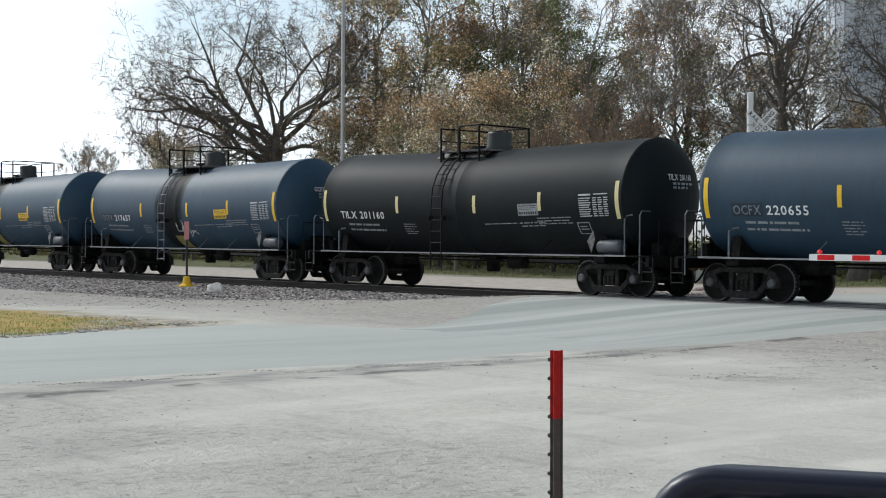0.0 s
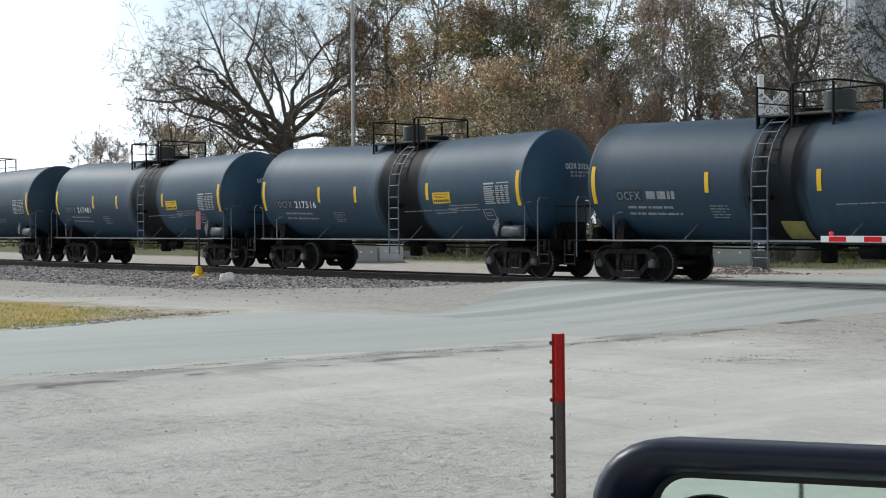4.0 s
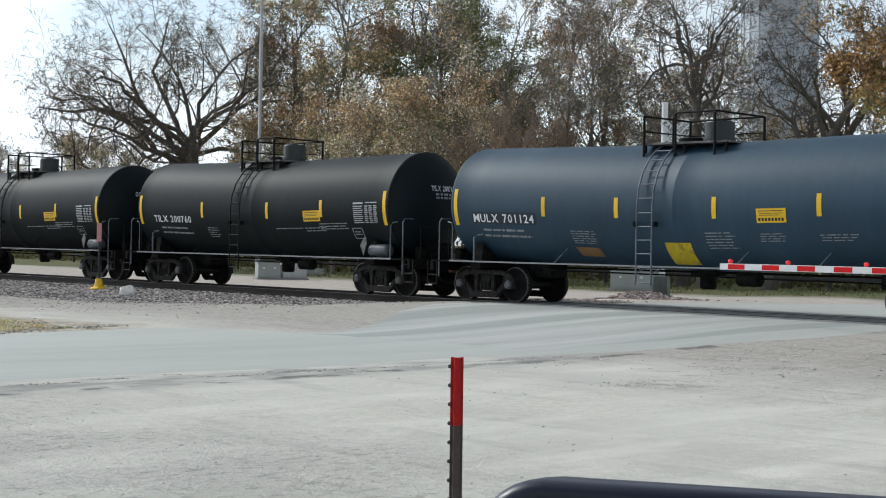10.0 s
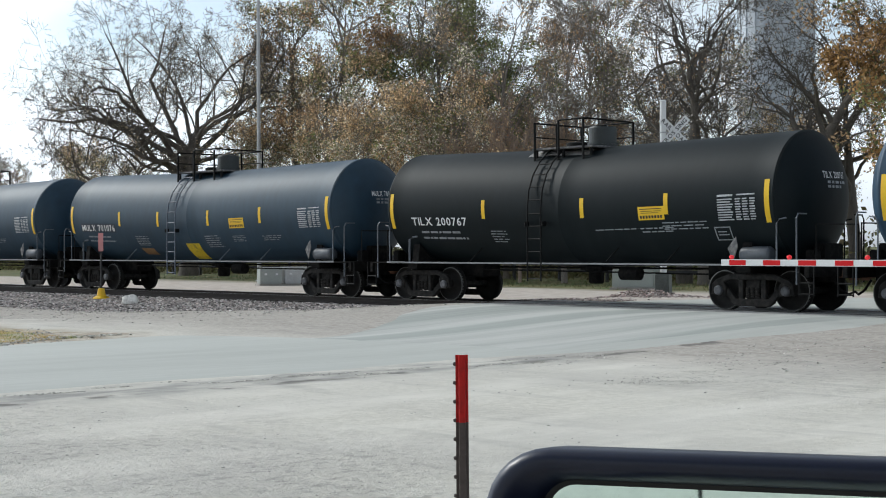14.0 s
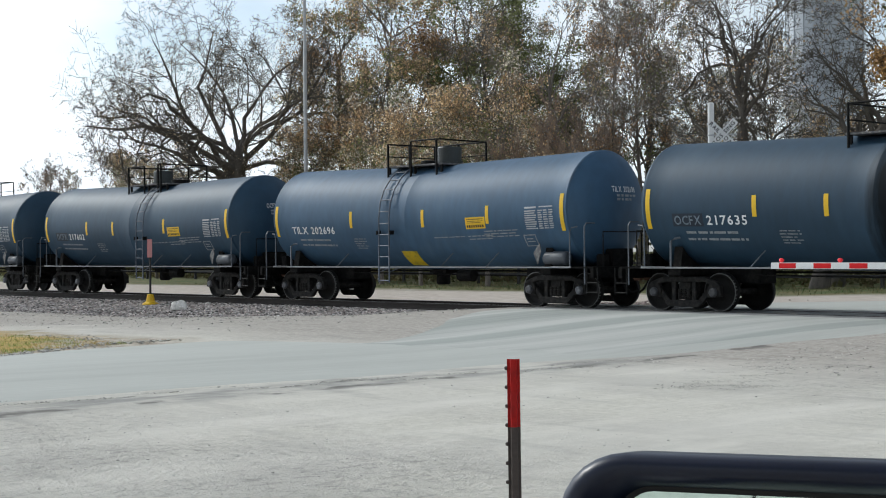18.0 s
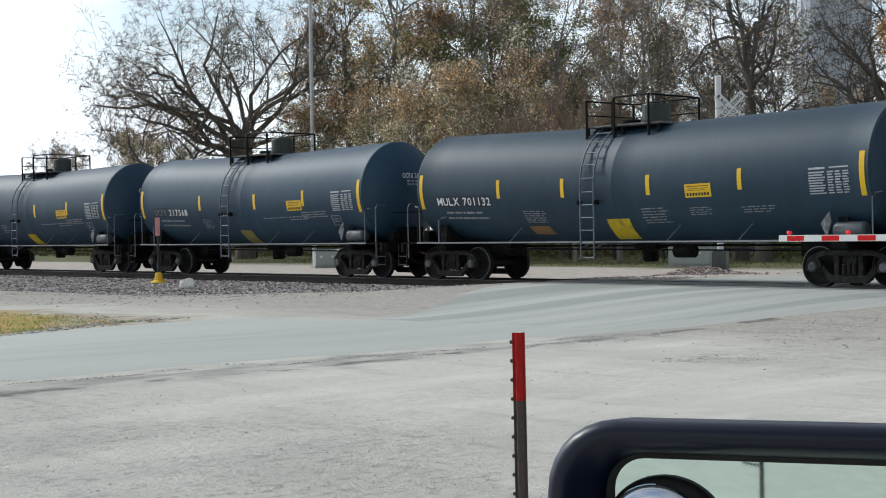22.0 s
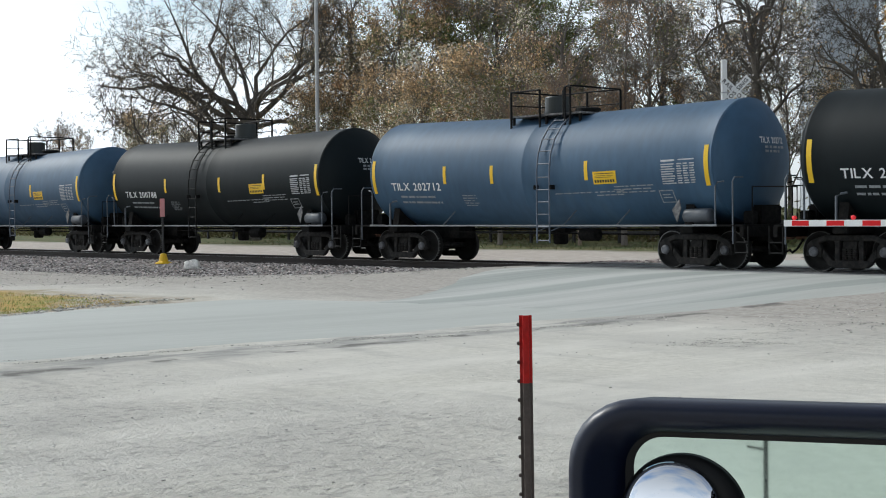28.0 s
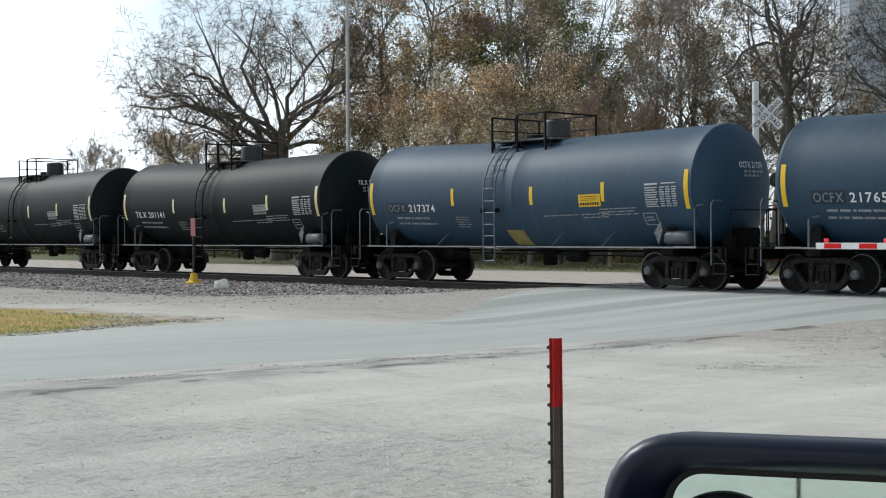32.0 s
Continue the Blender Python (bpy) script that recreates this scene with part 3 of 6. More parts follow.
    for j in range(9):
        v = -0.02 - j * 0.058
        tb += [(a - 0.02, a + (0.38, 0.34, 0.40)[j % 3], v - 0.030, v)]
        tb += [(a + 0.46 + 0.19 * i, a + 0.46 + 0.19 * i + (0.15, 0.12, 0.145)[(i + j) % 3], v - 0.030, v) for i in range(3)]
    sticker("data_table", tb, M["tableink"], car, "pale stencilled test data table", 0.009)["kind"] = "stuff"
    if not long_car:
        e, f = a - 0.20, a + 0.24
        sticker("stencil_frame", [(e, f, -0.69, -0.66), (e, f, -1.02, -0.99), (e, e + 0.03, -0.99, -0.69), (f - 0.03, f, -0.99, -0.69), (e + 0.08, f - 0.12, -0.80, -0.77), (e + 0.08, f - 0.08, -0.88, -0.85)], M["greyink"], car, "stencilled square frame", 0.009)
    for q, style, lab in layout.get("patches", ()):
        sticker("paint_patch", [q], M[style], car, lab, 0.010, rows=8)
    car["half"] = half
    return car


SHORT_STENCILS = ((-5.05, -3.2, -0.66, -1.02, 2, "greyink"), (-2.42, -1.80, -0.63, -1.02, 5, "greyink"), (3.15, 4.7, -0.50, -0.74, 3, "greyink"), (1.1, 2.6, -0.62, -0.70, 1, "greyink"), (2.5, 3.6, -0.62, -0.80, 2, "greyink"))
LONG_STENCILS = ((-6.19, -4.4, -0.68, -1.02, 2, "greyink"), (-3.20, -2.32, -0.66, -1.06, 6, "greyink"), (0.82, 1.70, -0.64, -1.12, 6, "greyink"), (2.30, 3.02, -0.68, -0.92, 4, "greyink"), (3.82, 4.85, -0.72, -0.92, 3, "greyink"))
LONG_MIDDLE = ((-6.19, -4.4, -0.68, -1.02, 2, "greyink"), (-1.62, -0.66, -0.66, -1.02, 6, "greyink"), (1.18, 1.96, -0.64, -1.12, 6, "greyink"), (2.58, 3.25, -0.68, -0.95, 4, "greyink"), (3.87, 4.78, -0.70, -0.96, 4, "greyink"))
M["repaint"] = mat("dark_repaint_panel", (0.030, 0.040, 0.058), 0.5, var=0.15, big=2, fine=10, spec=0.22)
M["apron"] = mat("pale_worn_apron", (0.30, 0.29, 0.28), 0.75, var=0.3, big=3, fine=30, dirt=(0.08, 0.08, 0.08), dirt_at=0.55)
DULL = (((-0.50, 0.16, -1.04, -1.72, -0.06), "dullpatch", "faded yellow slanted patch"),)
BRIGHT = (((-0.50, 0.16, -1.04, -1.72, -0.06), "patch", "yellow slanted warning patch"),)
APRON = (((-1.62, 0.42, 1.55, 1.93, 0.0), "apron", "light grey apron below the platform"),)
LAY = {
    # ladder left of the fittings, and ladder under the fittings
    "side": dict(dome=0.30, rail=(-1.35, -1.35, -0.35, 0.75), plat=(-1.50, 0.95), ladder=-0.77, bars=(-2.40, 0.77, 3.36), placard=2.51, stencils=SHORT_STENCILS, table=(4.79, 5.81), patches=DULL),
    "middle": dict(dome=-0.06, rail=(-0.92, 0.15, 1.06, 1.24), plat=(-1.02, 1.60), ladder=0.90, bars=(-3.0, -1.12, 2.30), placard=2.53, stencils=SHORT_STENCILS, table=(4.75, 5.8)),
    "long": dict(dome=0.25, rail=(-1.28, -1.28, -0.36, 0.76), plat=(-1.42, 1.10), ladder=-0.70, bars=(-3.97, -1.64, 1.18, 3.88), placard=2.30, stencils=LONG_STENCILS, table=(5.75, 6.7),
                 patches=(((-3.20, -2.46, -1.14, -1.48, 0.03), "orange", "orange-brown patch under the stencils"), ((-0.36, 0.38, -0.90, -1.68, -0.06), "patch", "yellow slanted warning patch"))),
    "long_middle": dict(dome=-0.10, rail=(-0.95, 0.10, 1.00, 1.30), plat=(-1.05, 1.75), ladder=0.87, bars=(-4.05, -1.22, 1.59, 3.71), placard=2.61, stencils=LONG_MIDDLE, table=(5.77, 6.79),
                 patches=(((-1.62, -0.90, -1.08, -1.48, 0.08), "orange", "orange-brown patch under the stencils"),)),
}
LAY["side_bright"] = dict(LAY["side"], patches=BRIGHT)
LAY["side_black"] = dict(LAY["side"], ladder=-0.69, rail=(-1.27, -1.27, -0.47, 0.35), plat=(-1.40, 0.62), dome=0.22, bars=(-2.57, 0.78, 3.33), ladder_mat=M["blackpipe"], patches=APRON)
LAY["middle_black"] = dict(LAY["middle"], ladder_mat=M["blackpipe"], patches=APRON)
LAY["pale_black"] = dict(LAY["side_black"], bar=M["paleyellow"], placard_mat=M["greyink"])


def stained_paint(name, base, at, wide):
    """Tank paint with dark dried spill streaks down the side below the fittings."""
    m = base.copy()
    m.name = name
    n, l = m.node_tree.nodes, m.node_tree.links
    p = n["Principled BSDF"]
    src = p.inputs["Base Color"].links[0].from_socket
    co = n.new("ShaderNodeTexCoord")
    sep = n.new("ShaderNodeSeparateXYZ")
    l.new(co.outputs["Object"], sep.inputs["Vector"])
    wob = n.new("ShaderNodeTexNoise")
    wob.inputs["Scale"].default_value, wob.inputs["Detail"].default_value = 1.3, 6
    mp = n.new("ShaderNodeMapping")
    mp.inputs["Scale"].default_value = (2.4, 0.4, 0.4)
    l.new(co.outputs["Object"], mp.inputs["Vector"])
    l.new(mp.outputs["Vector"], wob.inputs["Vector"])
    a = n.new("ShaderNodeMath")
    a.operation, a.inputs[1].default_value = "SUBTRACT", at
    l.new(sep.outputs["X"], a.inputs[0])
    ab = n.new("ShaderNodeMath")
    ab.operation = "ABSOLUTE"
    l.new(a.outputs[0], ab.inputs[0])
    w = n.new("ShaderNodeMath")
    w.operation, w.inputs[1].default_value, w.inputs[2].default_value = "MULTIPLY_ADD", 1.3, -0.65
    l.new(wob.outputs["Fac"], w.inputs[0])
    sm = n.new("ShaderNodeMath")
    sm.operation = "ADD"
    l.new(ab.outputs[0], sm.inputs[0])
    l.new(w.outputs[0], sm.inputs[1])
    rg = n.new("ShaderNodeMapRange")
    rg.inputs["From Min"].default_value, rg.inputs["From Max"].default_value = wide, wide + 0.42
    rg.inputs["To Min"].default_value, rg.inputs["To Max"].default_value = 0.95, 0.0
    l.new(sm.outputs[0], rg.inputs["Value"])
    mx = n.new("ShaderNodeMix")
    mx.data_type = "RGBA"
    mx.inputs["B"].default_value = (0.007, 0.008, 0.009, 1)
    l.new(rg.outputs["Result"], mx.inputs["Factor"])
    l.new(src, mx.inputs["A"])
    l.new(mx.outputs["Result"], p.inputs["Base Color"])
    dull = n.new("ShaderNodeMapRange")
    dull.inputs["To Min"].default_value, dull.inputs["To Max"].default_value = p.inputs["Specular IOR Level"].default_value, 0.08
    l.new(rg.outputs["Result"], dull.inputs["Value"])
    l.new(dull.outputs["Result"], p.inputs["Specular IOR Level"])
    return m


M["stained"] = stained_paint("stained_blue_grey_tank_paint", M["blue"], -0.45, 0.55)
M["stained_middle"] = stained_paint("centre_stained_tank_paint", M["blue"], 0.95, 0.72)
TEMPLATES = {
    "bs": make_car("short", M["blue"], "blue-grey tank car with a faded patch", LAY["side"]),
    "by": make_car("short", M["blue"], "blue-grey tank car with a yellow patch", LAY["side_bright"]),
    "bm": make_car("short", M["blue"], "blue-grey tank car with a central ladder", LAY["middle"]),
    "ss": make_car("short", M["stained"], "blue-grey tank car with dark spill stain beside its ladder", LAY["side"]),
    "sm": make_car("short", M["stained_middle"], "blue-grey tank car with dark central spill stain", LAY["middle"]),
    "lm": make_car("short", M["light"], "lighter blue tank car with a central ladder", LAY["middle"]),
    "ly": make_car("short", M["light"], "lighter blue tank car with a yellow patch", LAY["side_bright"]),
    "ks": make_car("short", M["black"], "black tank car with yellow reflective strips", LAY["side_black"]),
    "km": make_car("short", M["black"], "black tank car with a central ladder", LAY["middle_black"]),
    "kp": make_car("short", M["black"], "black tank car with faded pale strips", LAY["pale_black"]),
    "long": make_car("long", M["deep"], "long blue-grey tank car with yellow patch", LAY["long"]),
    "longm": make_car("long", M["deep"], "long blue-grey tank car with central ladder", LAY["long_middle"]),
}

# the train in its order from the leading end: template, mark, number
TRAIN = """bs OCFX 220655|kp TILX 201160|ss OCFX 217657|ss OCFX 217345|by OCFX 220646|kp TILX 201177|ss OCFX -|sm OCFX 217516|sm OCFX 217481
long MULX 701114|long MULX 701085|long MULX 701121|longm MULX 701117|longm MULX 701083|long MULX 701124|ks TILX 200760|ks OCFX 220677|ks TILX 200791|bm OCFX 220645|bs OCFX 217581
ks TILX 200767|long MULX 701076|long MULX -|by OCFX 217574|lm TILX 202721|sm OCFX 217635|ly TILX 202696|bm OCFX 217602|sm OCFX 217615|long MULX 701150|long MULX 701119
long MULX 701132|bs OCFX 217568|by OCFX 220656|ks TILX 200753|km TILX 200768|sm OCFX 217582|bm OCFX 217622|bm - -|km TILX 200792|lm TILX 202712|ks TILX 200788
lm OCFX 220649|km TILX 200633|km TILX 200780|bs OCFX 217659|bs OCFX 217374|kp TILX 201141|kp TILX -|ks TILX -""".replace("\n", "|").split("|")
SPAN, GAP, LEAD = {False: 12.197, True: 14.166}, 2.784, -16.30


def spray(lines, width, style, car, label, place=None):
    """Sprayed lines of even width on a tank's side, or on its head by another placing."""
    put = place or (lambda a, b: on_tank(a, b, 0.014))
    vs, fs = [], []
    for pts in lines:
        fine = [pts[0]]
        for (xa, va), (xb, vb) in zip(pts, pts[1:]):       # short pieces follow the round of the tank
            n = max(1, int(math.hypot(xb - xa, vb - va) / 0.12))
            fine += [(xa + (xb - xa) * i / n, va + (vb - va) * i / n) for i in range(1, n + 1)]
        for (xa, va), (xb, vb) in zip(fine, fine[1:]):
            dx, dv = xb - xa, vb - va
            ln = math.hypot(dx, dv) or 1
            ex, ev, nx, nv = dx / ln * width, dv / ln * width, -dv / ln * width, dx / ln * width
            q = len(vs)
            vs += [put(xa + nx - ex, va + nv - ev), put(xb + nx + ex, vb + nv + ev), put(xb - nx + ex, vb - nv + ev), put(xa - nx - ex, va - nv - ev)]
            fs.append((q, q + 1, q + 2, q + 3))
    ob = mesh_ob("graffiti", vs, fs, M[style])
    ob.parent = car
    ob["kind"] = "stuff"
    return tagged(ob, label, kind="stuff")


def dress(car, mark, number, kind):
    """The car's own marks on its side and on its leading head."""
    half = 7.20 if kind[:4] == "long" else 6.22
    x0, wm, wn2 = (-6.42, 0.88, 1.07) if kind[:4] == "long" else (-5.3, 0.78, 1.15)
    v0, h = -0.49, 0.215
    pale = mark == "OCFX"
    if mark in ("OCFX", "MULX"):
        sticker("mark_ground", [(x0 - 0.06, x0 + wm + (0.06 if pale else 0.22 + wn2), v0 - 0.05, v0 + h + 0.05)], M["repaint"], car, "darker repainted panel behind the letters", 0.006)
    for text, x, w, style in ((mark, x0, wm, "markgrey" if pale else "white"), (number, x0 + wm + 0.16, wn2, "white")):
        if text == "-":
            if x == x0 and mark == "-":
                continue
            sticker("worn_number", text_lines(x, x + w, v0 + h, v0, 1, 5, 0.9), M["greyink"], car, "unreadable worn number")
            continue
        uv, fs = lettering(text, h, w)
        ob = mesh_ob("reporting_mark" if text == mark else "car_number", [on_tank(x + u, v0 + v * 1.0, 0.014) for u, v in uv], fs, M[style])
        ob.parent = car
        tagged(ob, "stencilled white letters" if text == mark else "stencilled white number")
    if mark != "-" and number != "-":
        uv, fs = lettering(mark + " " + number, 0.15, 0.95)
        ob = mesh_ob("end_mark", [on_head(-0.35 + u, 2.98 + v, half) for u, v in uv], fs, M["white"])
        ob.parent = car
        tagged(ob, "small white letters on the tank head")
    vs, fs = [], []
    rnd = random.Random(7)
    for j, z in enumerate((2.86, 2.76)):
        y = -0.2
        while y < 0.5 - 0.15 * j:
            w = rnd.uniform(0.08, 0.2)
            k = len(vs)
            vs += [on_head(y, z, half), on_head(y + w, z, half), on_head(y + w, z + 0.06, half), on_head(y, z + 0.06, half)]
            fs.append((k, k + 1, k + 2, k + 3))
            y += w + 0.05
    ob = mesh_ob("end_stencil", vs, fs, M["greyink"])
    ob.parent = car
    tagged(ob, "small stencilled lines on the head", kind="stuff")


CARS, used, at = [], set(), LEAD
for i, entry in enumerate(TRAIN):
    kind, mark, number = entry.split()
    long_car = kind[:4] == "long"
    if i:
        at -= (SPAN[CARS[-1][2]] + SPAN[long_car]) / 2 + GAP
    if kind in used:
        car = copy_thing(TEMPLATES[kind], Matrix.Translation((at, 0, RT)))
    else:
        car = TEMPLATES[kind]
        car.matrix_basis = Matrix.Translation((at, 0, RT))
        used.add(kind)
    CARS.append((car, at, long_car, kind, mark, number))
for car, at, long_car, kind, mark, number in CARS:
    dress(car, mark, number, kind)
by_number = {c[5]: c[0] for c in CARS}
spray([((-2.05, -0.38), (-1.72, -0.38), (-1.72, -0.56), (-1.48, -0.60), (-1.50, -0.74), (-1.66, -0.82), (-1.80, -0.98), (-1.98, -0.98), (-2.08, -0.82), (-2.22, -0.74), (-2.22, -0.60), (-2.05, -0.56), (-2.05, -0.38)),
       ((-1.95, -0.72), (-1.80, -0.60), (-1.72, -0.70), (-1.82, -0.80), (-1.90, -0.72)), ((-2.32, -0.46), (-2.30, -0.80), (-2.10, -1.0)), ((-1.36, -0.44), (-1.38, -0.82), (-1.55, -1.0)),
       ((-1.98, -1.0), (-1.90, -1.28), (-1.82, -1.02), (-1.76, -1.30), (-1.70, -1.0)), ((-2.35, -1.50), (-2.1, -1.26), (-1.85, -1.44), (-1.6, -1.22), (-1.30, -1.40)), ((-1.30, -1.12), (-1.0, -1.36), (-0.85, -1.18), (-0.6, -1.40))],
      0.026, "white", by_number["701114"], "white sprayed horned figure")
# angular strokes of sprayed letter shapes, in a unit cell
STROKES = (((0.0, 0.0), (0.35, 1.0), (0.6, 0.1)), ((0.15, 0.42), (0.75, 0.52)), ((0.7, 0.95), (0.15, 0.7), (0.65, 0.4), (0.05, 0.05)), ((0.1, 1.0), (0.1, 0.0), (0.7, 0.08)),
           ((0.05, 0.0), (0.12, 0.95), (0.45, 0.45), (0.75, 1.0), (0.7, 0.0)), ((0.0, 0.5), (0.3, 0.95), (0.7, 0.8), (0.6, 0.2), (0.2, 0.1), (0.0, 0.5)), ((0.0, 0.9), (0.8, 1.0)),
           ((0.4, 0.95), (0.3, -0.2)), ((0.0, 1.0), (0.35, 0.5), (0.75, 1.05)), ((0.05, 0.2), (0.5, -0.1), (0.9, 0.25)))


def tag(seed, x0, x1, v0, v1, letters, width, style, number, label):
    """A sprayed tag: slanted letter shapes side by side, crossing each other."""
    rnd = random.Random(seed)
    cell, tall = (x1 - x0) / letters, v1 - v0
    lines = []
    for k in range(letters):
        for piece in rnd.sample(STROKES, 2):
            lift, grow_, wide = rnd.uniform(-0.08, 0.12), rnd.uniform(0.75, 1.15), rnd.uniform(1.0, 1.4)
            lines.append([(x0 + cell * (k + wide * (u + 0.12 * w)) + rnd.uniform(-0.012, 0.012), v0 + tall * (lift + grow_ * w)) for u, w in piece])
    spray(lines, width, style, by_number[number], label)


for seed, x0, x1, v0, v1, letters, width in ((2, -4.0, -2.6, -1.15, -0.42, 5, 0.022), (9, -2.4, -1.45, -1.02, -0.48, 4, 0.018), (21, -0.25, 0.55, -1.02, -0.58, 4, 0.018),
                                             (22, 3.8, 5.2, -0.84, -0.34, 7, 0.022), (23, 4.9, 5.75, -1.08, -0.78, 5, 0.016)):
    tag(seed, x0, x1, v0, v1, letters, width, "graffiti", "701117", "pale blue sprayed tag")
for seed, x0, x1, v0, v1, letters, width in ((3, -4.4, -3.4, -1.08, -0.74, 4, 0.022), (8, -2.2, -1.05, -1.02, -0.52, 4, 0.026), (4, -0.5, 0.85, -0.98, -0.56, 6, 0.024), (24, 2.95, 4.3, -0.95, -0.50, 5, 0.022)):
    tag(seed, x0, x1, v0, v1, letters, width, "graffiti", "701119", "pale violet-blue sprayed tag")
tag(5, 1.8, 2.6, -1.0, -0.70, 4, 0.020, "sprayblue", "701119", "faint blue sprayed tag")
spray([((-4.85, -1.22), (-4.75, -1.05), (-4.45, -0.98)), ((2.0, -0.46), (2.08, -0.40), (2.16, -0.46), (2.08, -0.53), (2.0, -0.46))], 0.018, "graffiti", by_number["701119"], "pale sprayed arrow tail and ring")
spray([[(-0.15 + 0.1 * j + 0.13 * math.cos(j * 1.7), -0.66 - 0.03 * j + 0.17 * math.sin(j * 1.9)) for j in range(12)], ((0.35, -0.42), (0.42, -0.98)), ((0.7, -0.9), (0.95, -0.82), (1.15, -0.98))],
      0.012, "white", by_number["217657"], "thin white sprayed cursive tag")
# broad white bubble letters with dark outlines
bubble = CARS[38][0]
fills, edges = [], []
for cx, cv in ((1.55, -0.78), (2.45, -0.84), (3.35, -0.92)):
    for j in range(5):
        h = 0.42 * math.sqrt(1 - ((j - 2) / 2.6) ** 2)
        fills.append(((cx - 0.36 + 0.18 * j, cv - h), (cx - 0.36 + 0.18 * j, cv + h)))
edges.append([(1.55 + 0.30 * math.cos(a), -0.78 + 0.32 * math.sin(a)) for a in (0.7, 1.3, 2.2, 3.1, 4.0, 5.0, 5.9)] + [(1.60, -0.86)])
edges.append([(2.12, -1.16), (2.22, -0.56), (2.45, -0.92), (2.68, -0.58), (2.80, -1.18)])
edges.append([(3.35 + 0.30 * math.cos(a), -0.92 + 0.32 * math.sin(a)) for a in (0.7, 1.3, 2.2, 3.1, 4.0, 5.0, 5.9)] + [(3.40, -1.0)])
spray(fills, 0.125, "white", bubble, "broad white sprayed bubble letters")
spray(edges, 0.028, "dark", bubble, "dark inner lines of the sprayed letters", lambda a, b: on_tank(a, b, 0.020))
rnd = random.Random(12)
lines = []
for row, cz in enumerate((3.16, 2.95, 2.77)):
    for k in range(4):
        a, cy = rnd.uniform(0, 6), -1.24 + 0.17 * k - 0.06 * (row % 2)
        lines.append([(cy + 0.10 * math.cos(a + j * 0.6), cz + 0.13 * math.sin((a + j * 0.6) * (1 + (k + row) % 2))) for j in range(8)])
lines.append([(-1.24 + 0.08 * j, 2.60 + 0.03 * (j % 2)) for j in range(8)])
spray(lines, 0.020, "sprayblue", by_number["701119"], "bright blue sprayed tag on the tank head", lambda a, b: on_head(a, b, 7.20))

# ---- ground, road and track ----
def smooth(a, b, x):
    t = min(1.0, max(0.0, (x - a) / (b - a)))
    return t * t * (3 - 2 * t)


def ground_z(x, y):
    """Height of the ground: flat lot, a rise to the crossing, lower land beside the embankment."""
    on_road = smooth(-33.0, -27.5, x) * (1 - smooth(-9.0, 3.0, x))
    near = smooth(-11.0, -1.9, y) if y < 0 else 1 - 0.45 * smooth(1.9, 14.0, y)
    z = (RT - 0.03) * near * on_road
    low = (1 - on_road) * smooth(-30.0, -44.0, x) * smooth(-20.0, -9.0, y) * (1 - smooth(3.0, 12.0, y))
    z -= 0.28 * low
    if abs(y) < 2.2:                                   # bed under the ballast
        z = min(z, RT - 0.30 + 0.27 * on_road * smooth(2.3, 1.4, abs(y) * 0))
    z += 0.05 * noise.noise(Vector((x * 0.11, y * 0.11, 0))) * (1 - smooth(-6, -2, y) * (1 - smooth(2, 8, y)))
    return z


def axis(stops):
    out = []
    for a, b, step in stops:
        n = max(1, round((b - a) / step))
        out += [a + (b - a) * i / n for i in range(n)]
    return out + [stops[-1][1]]


GX = axis([(-1500, -300, 150), (-300, -120, 12), (-120, -60, 2.0), (-60, 4, 0.5), (4, 30, 2.0), (30, 120, 15), (120, 1500, 200)])
GY = axis([(-1200, -150, 150), (-150, -45, 12), (-45, -30, 1.5), (-30, 14, 0.5), (14, 40, 1.5), (40, 120, 8), (120, 1500, 180)])
gv = [(x, y, ground_z(x, y)) for y in GY for x in GX]
nx = len(GX)
gf = [(j * nx + i, j * nx + i + 1, (j + 1) * nx + i + 1, (j + 1) * nx + i) for j in range(len(GY) - 1) for i in range(nx - 1)]


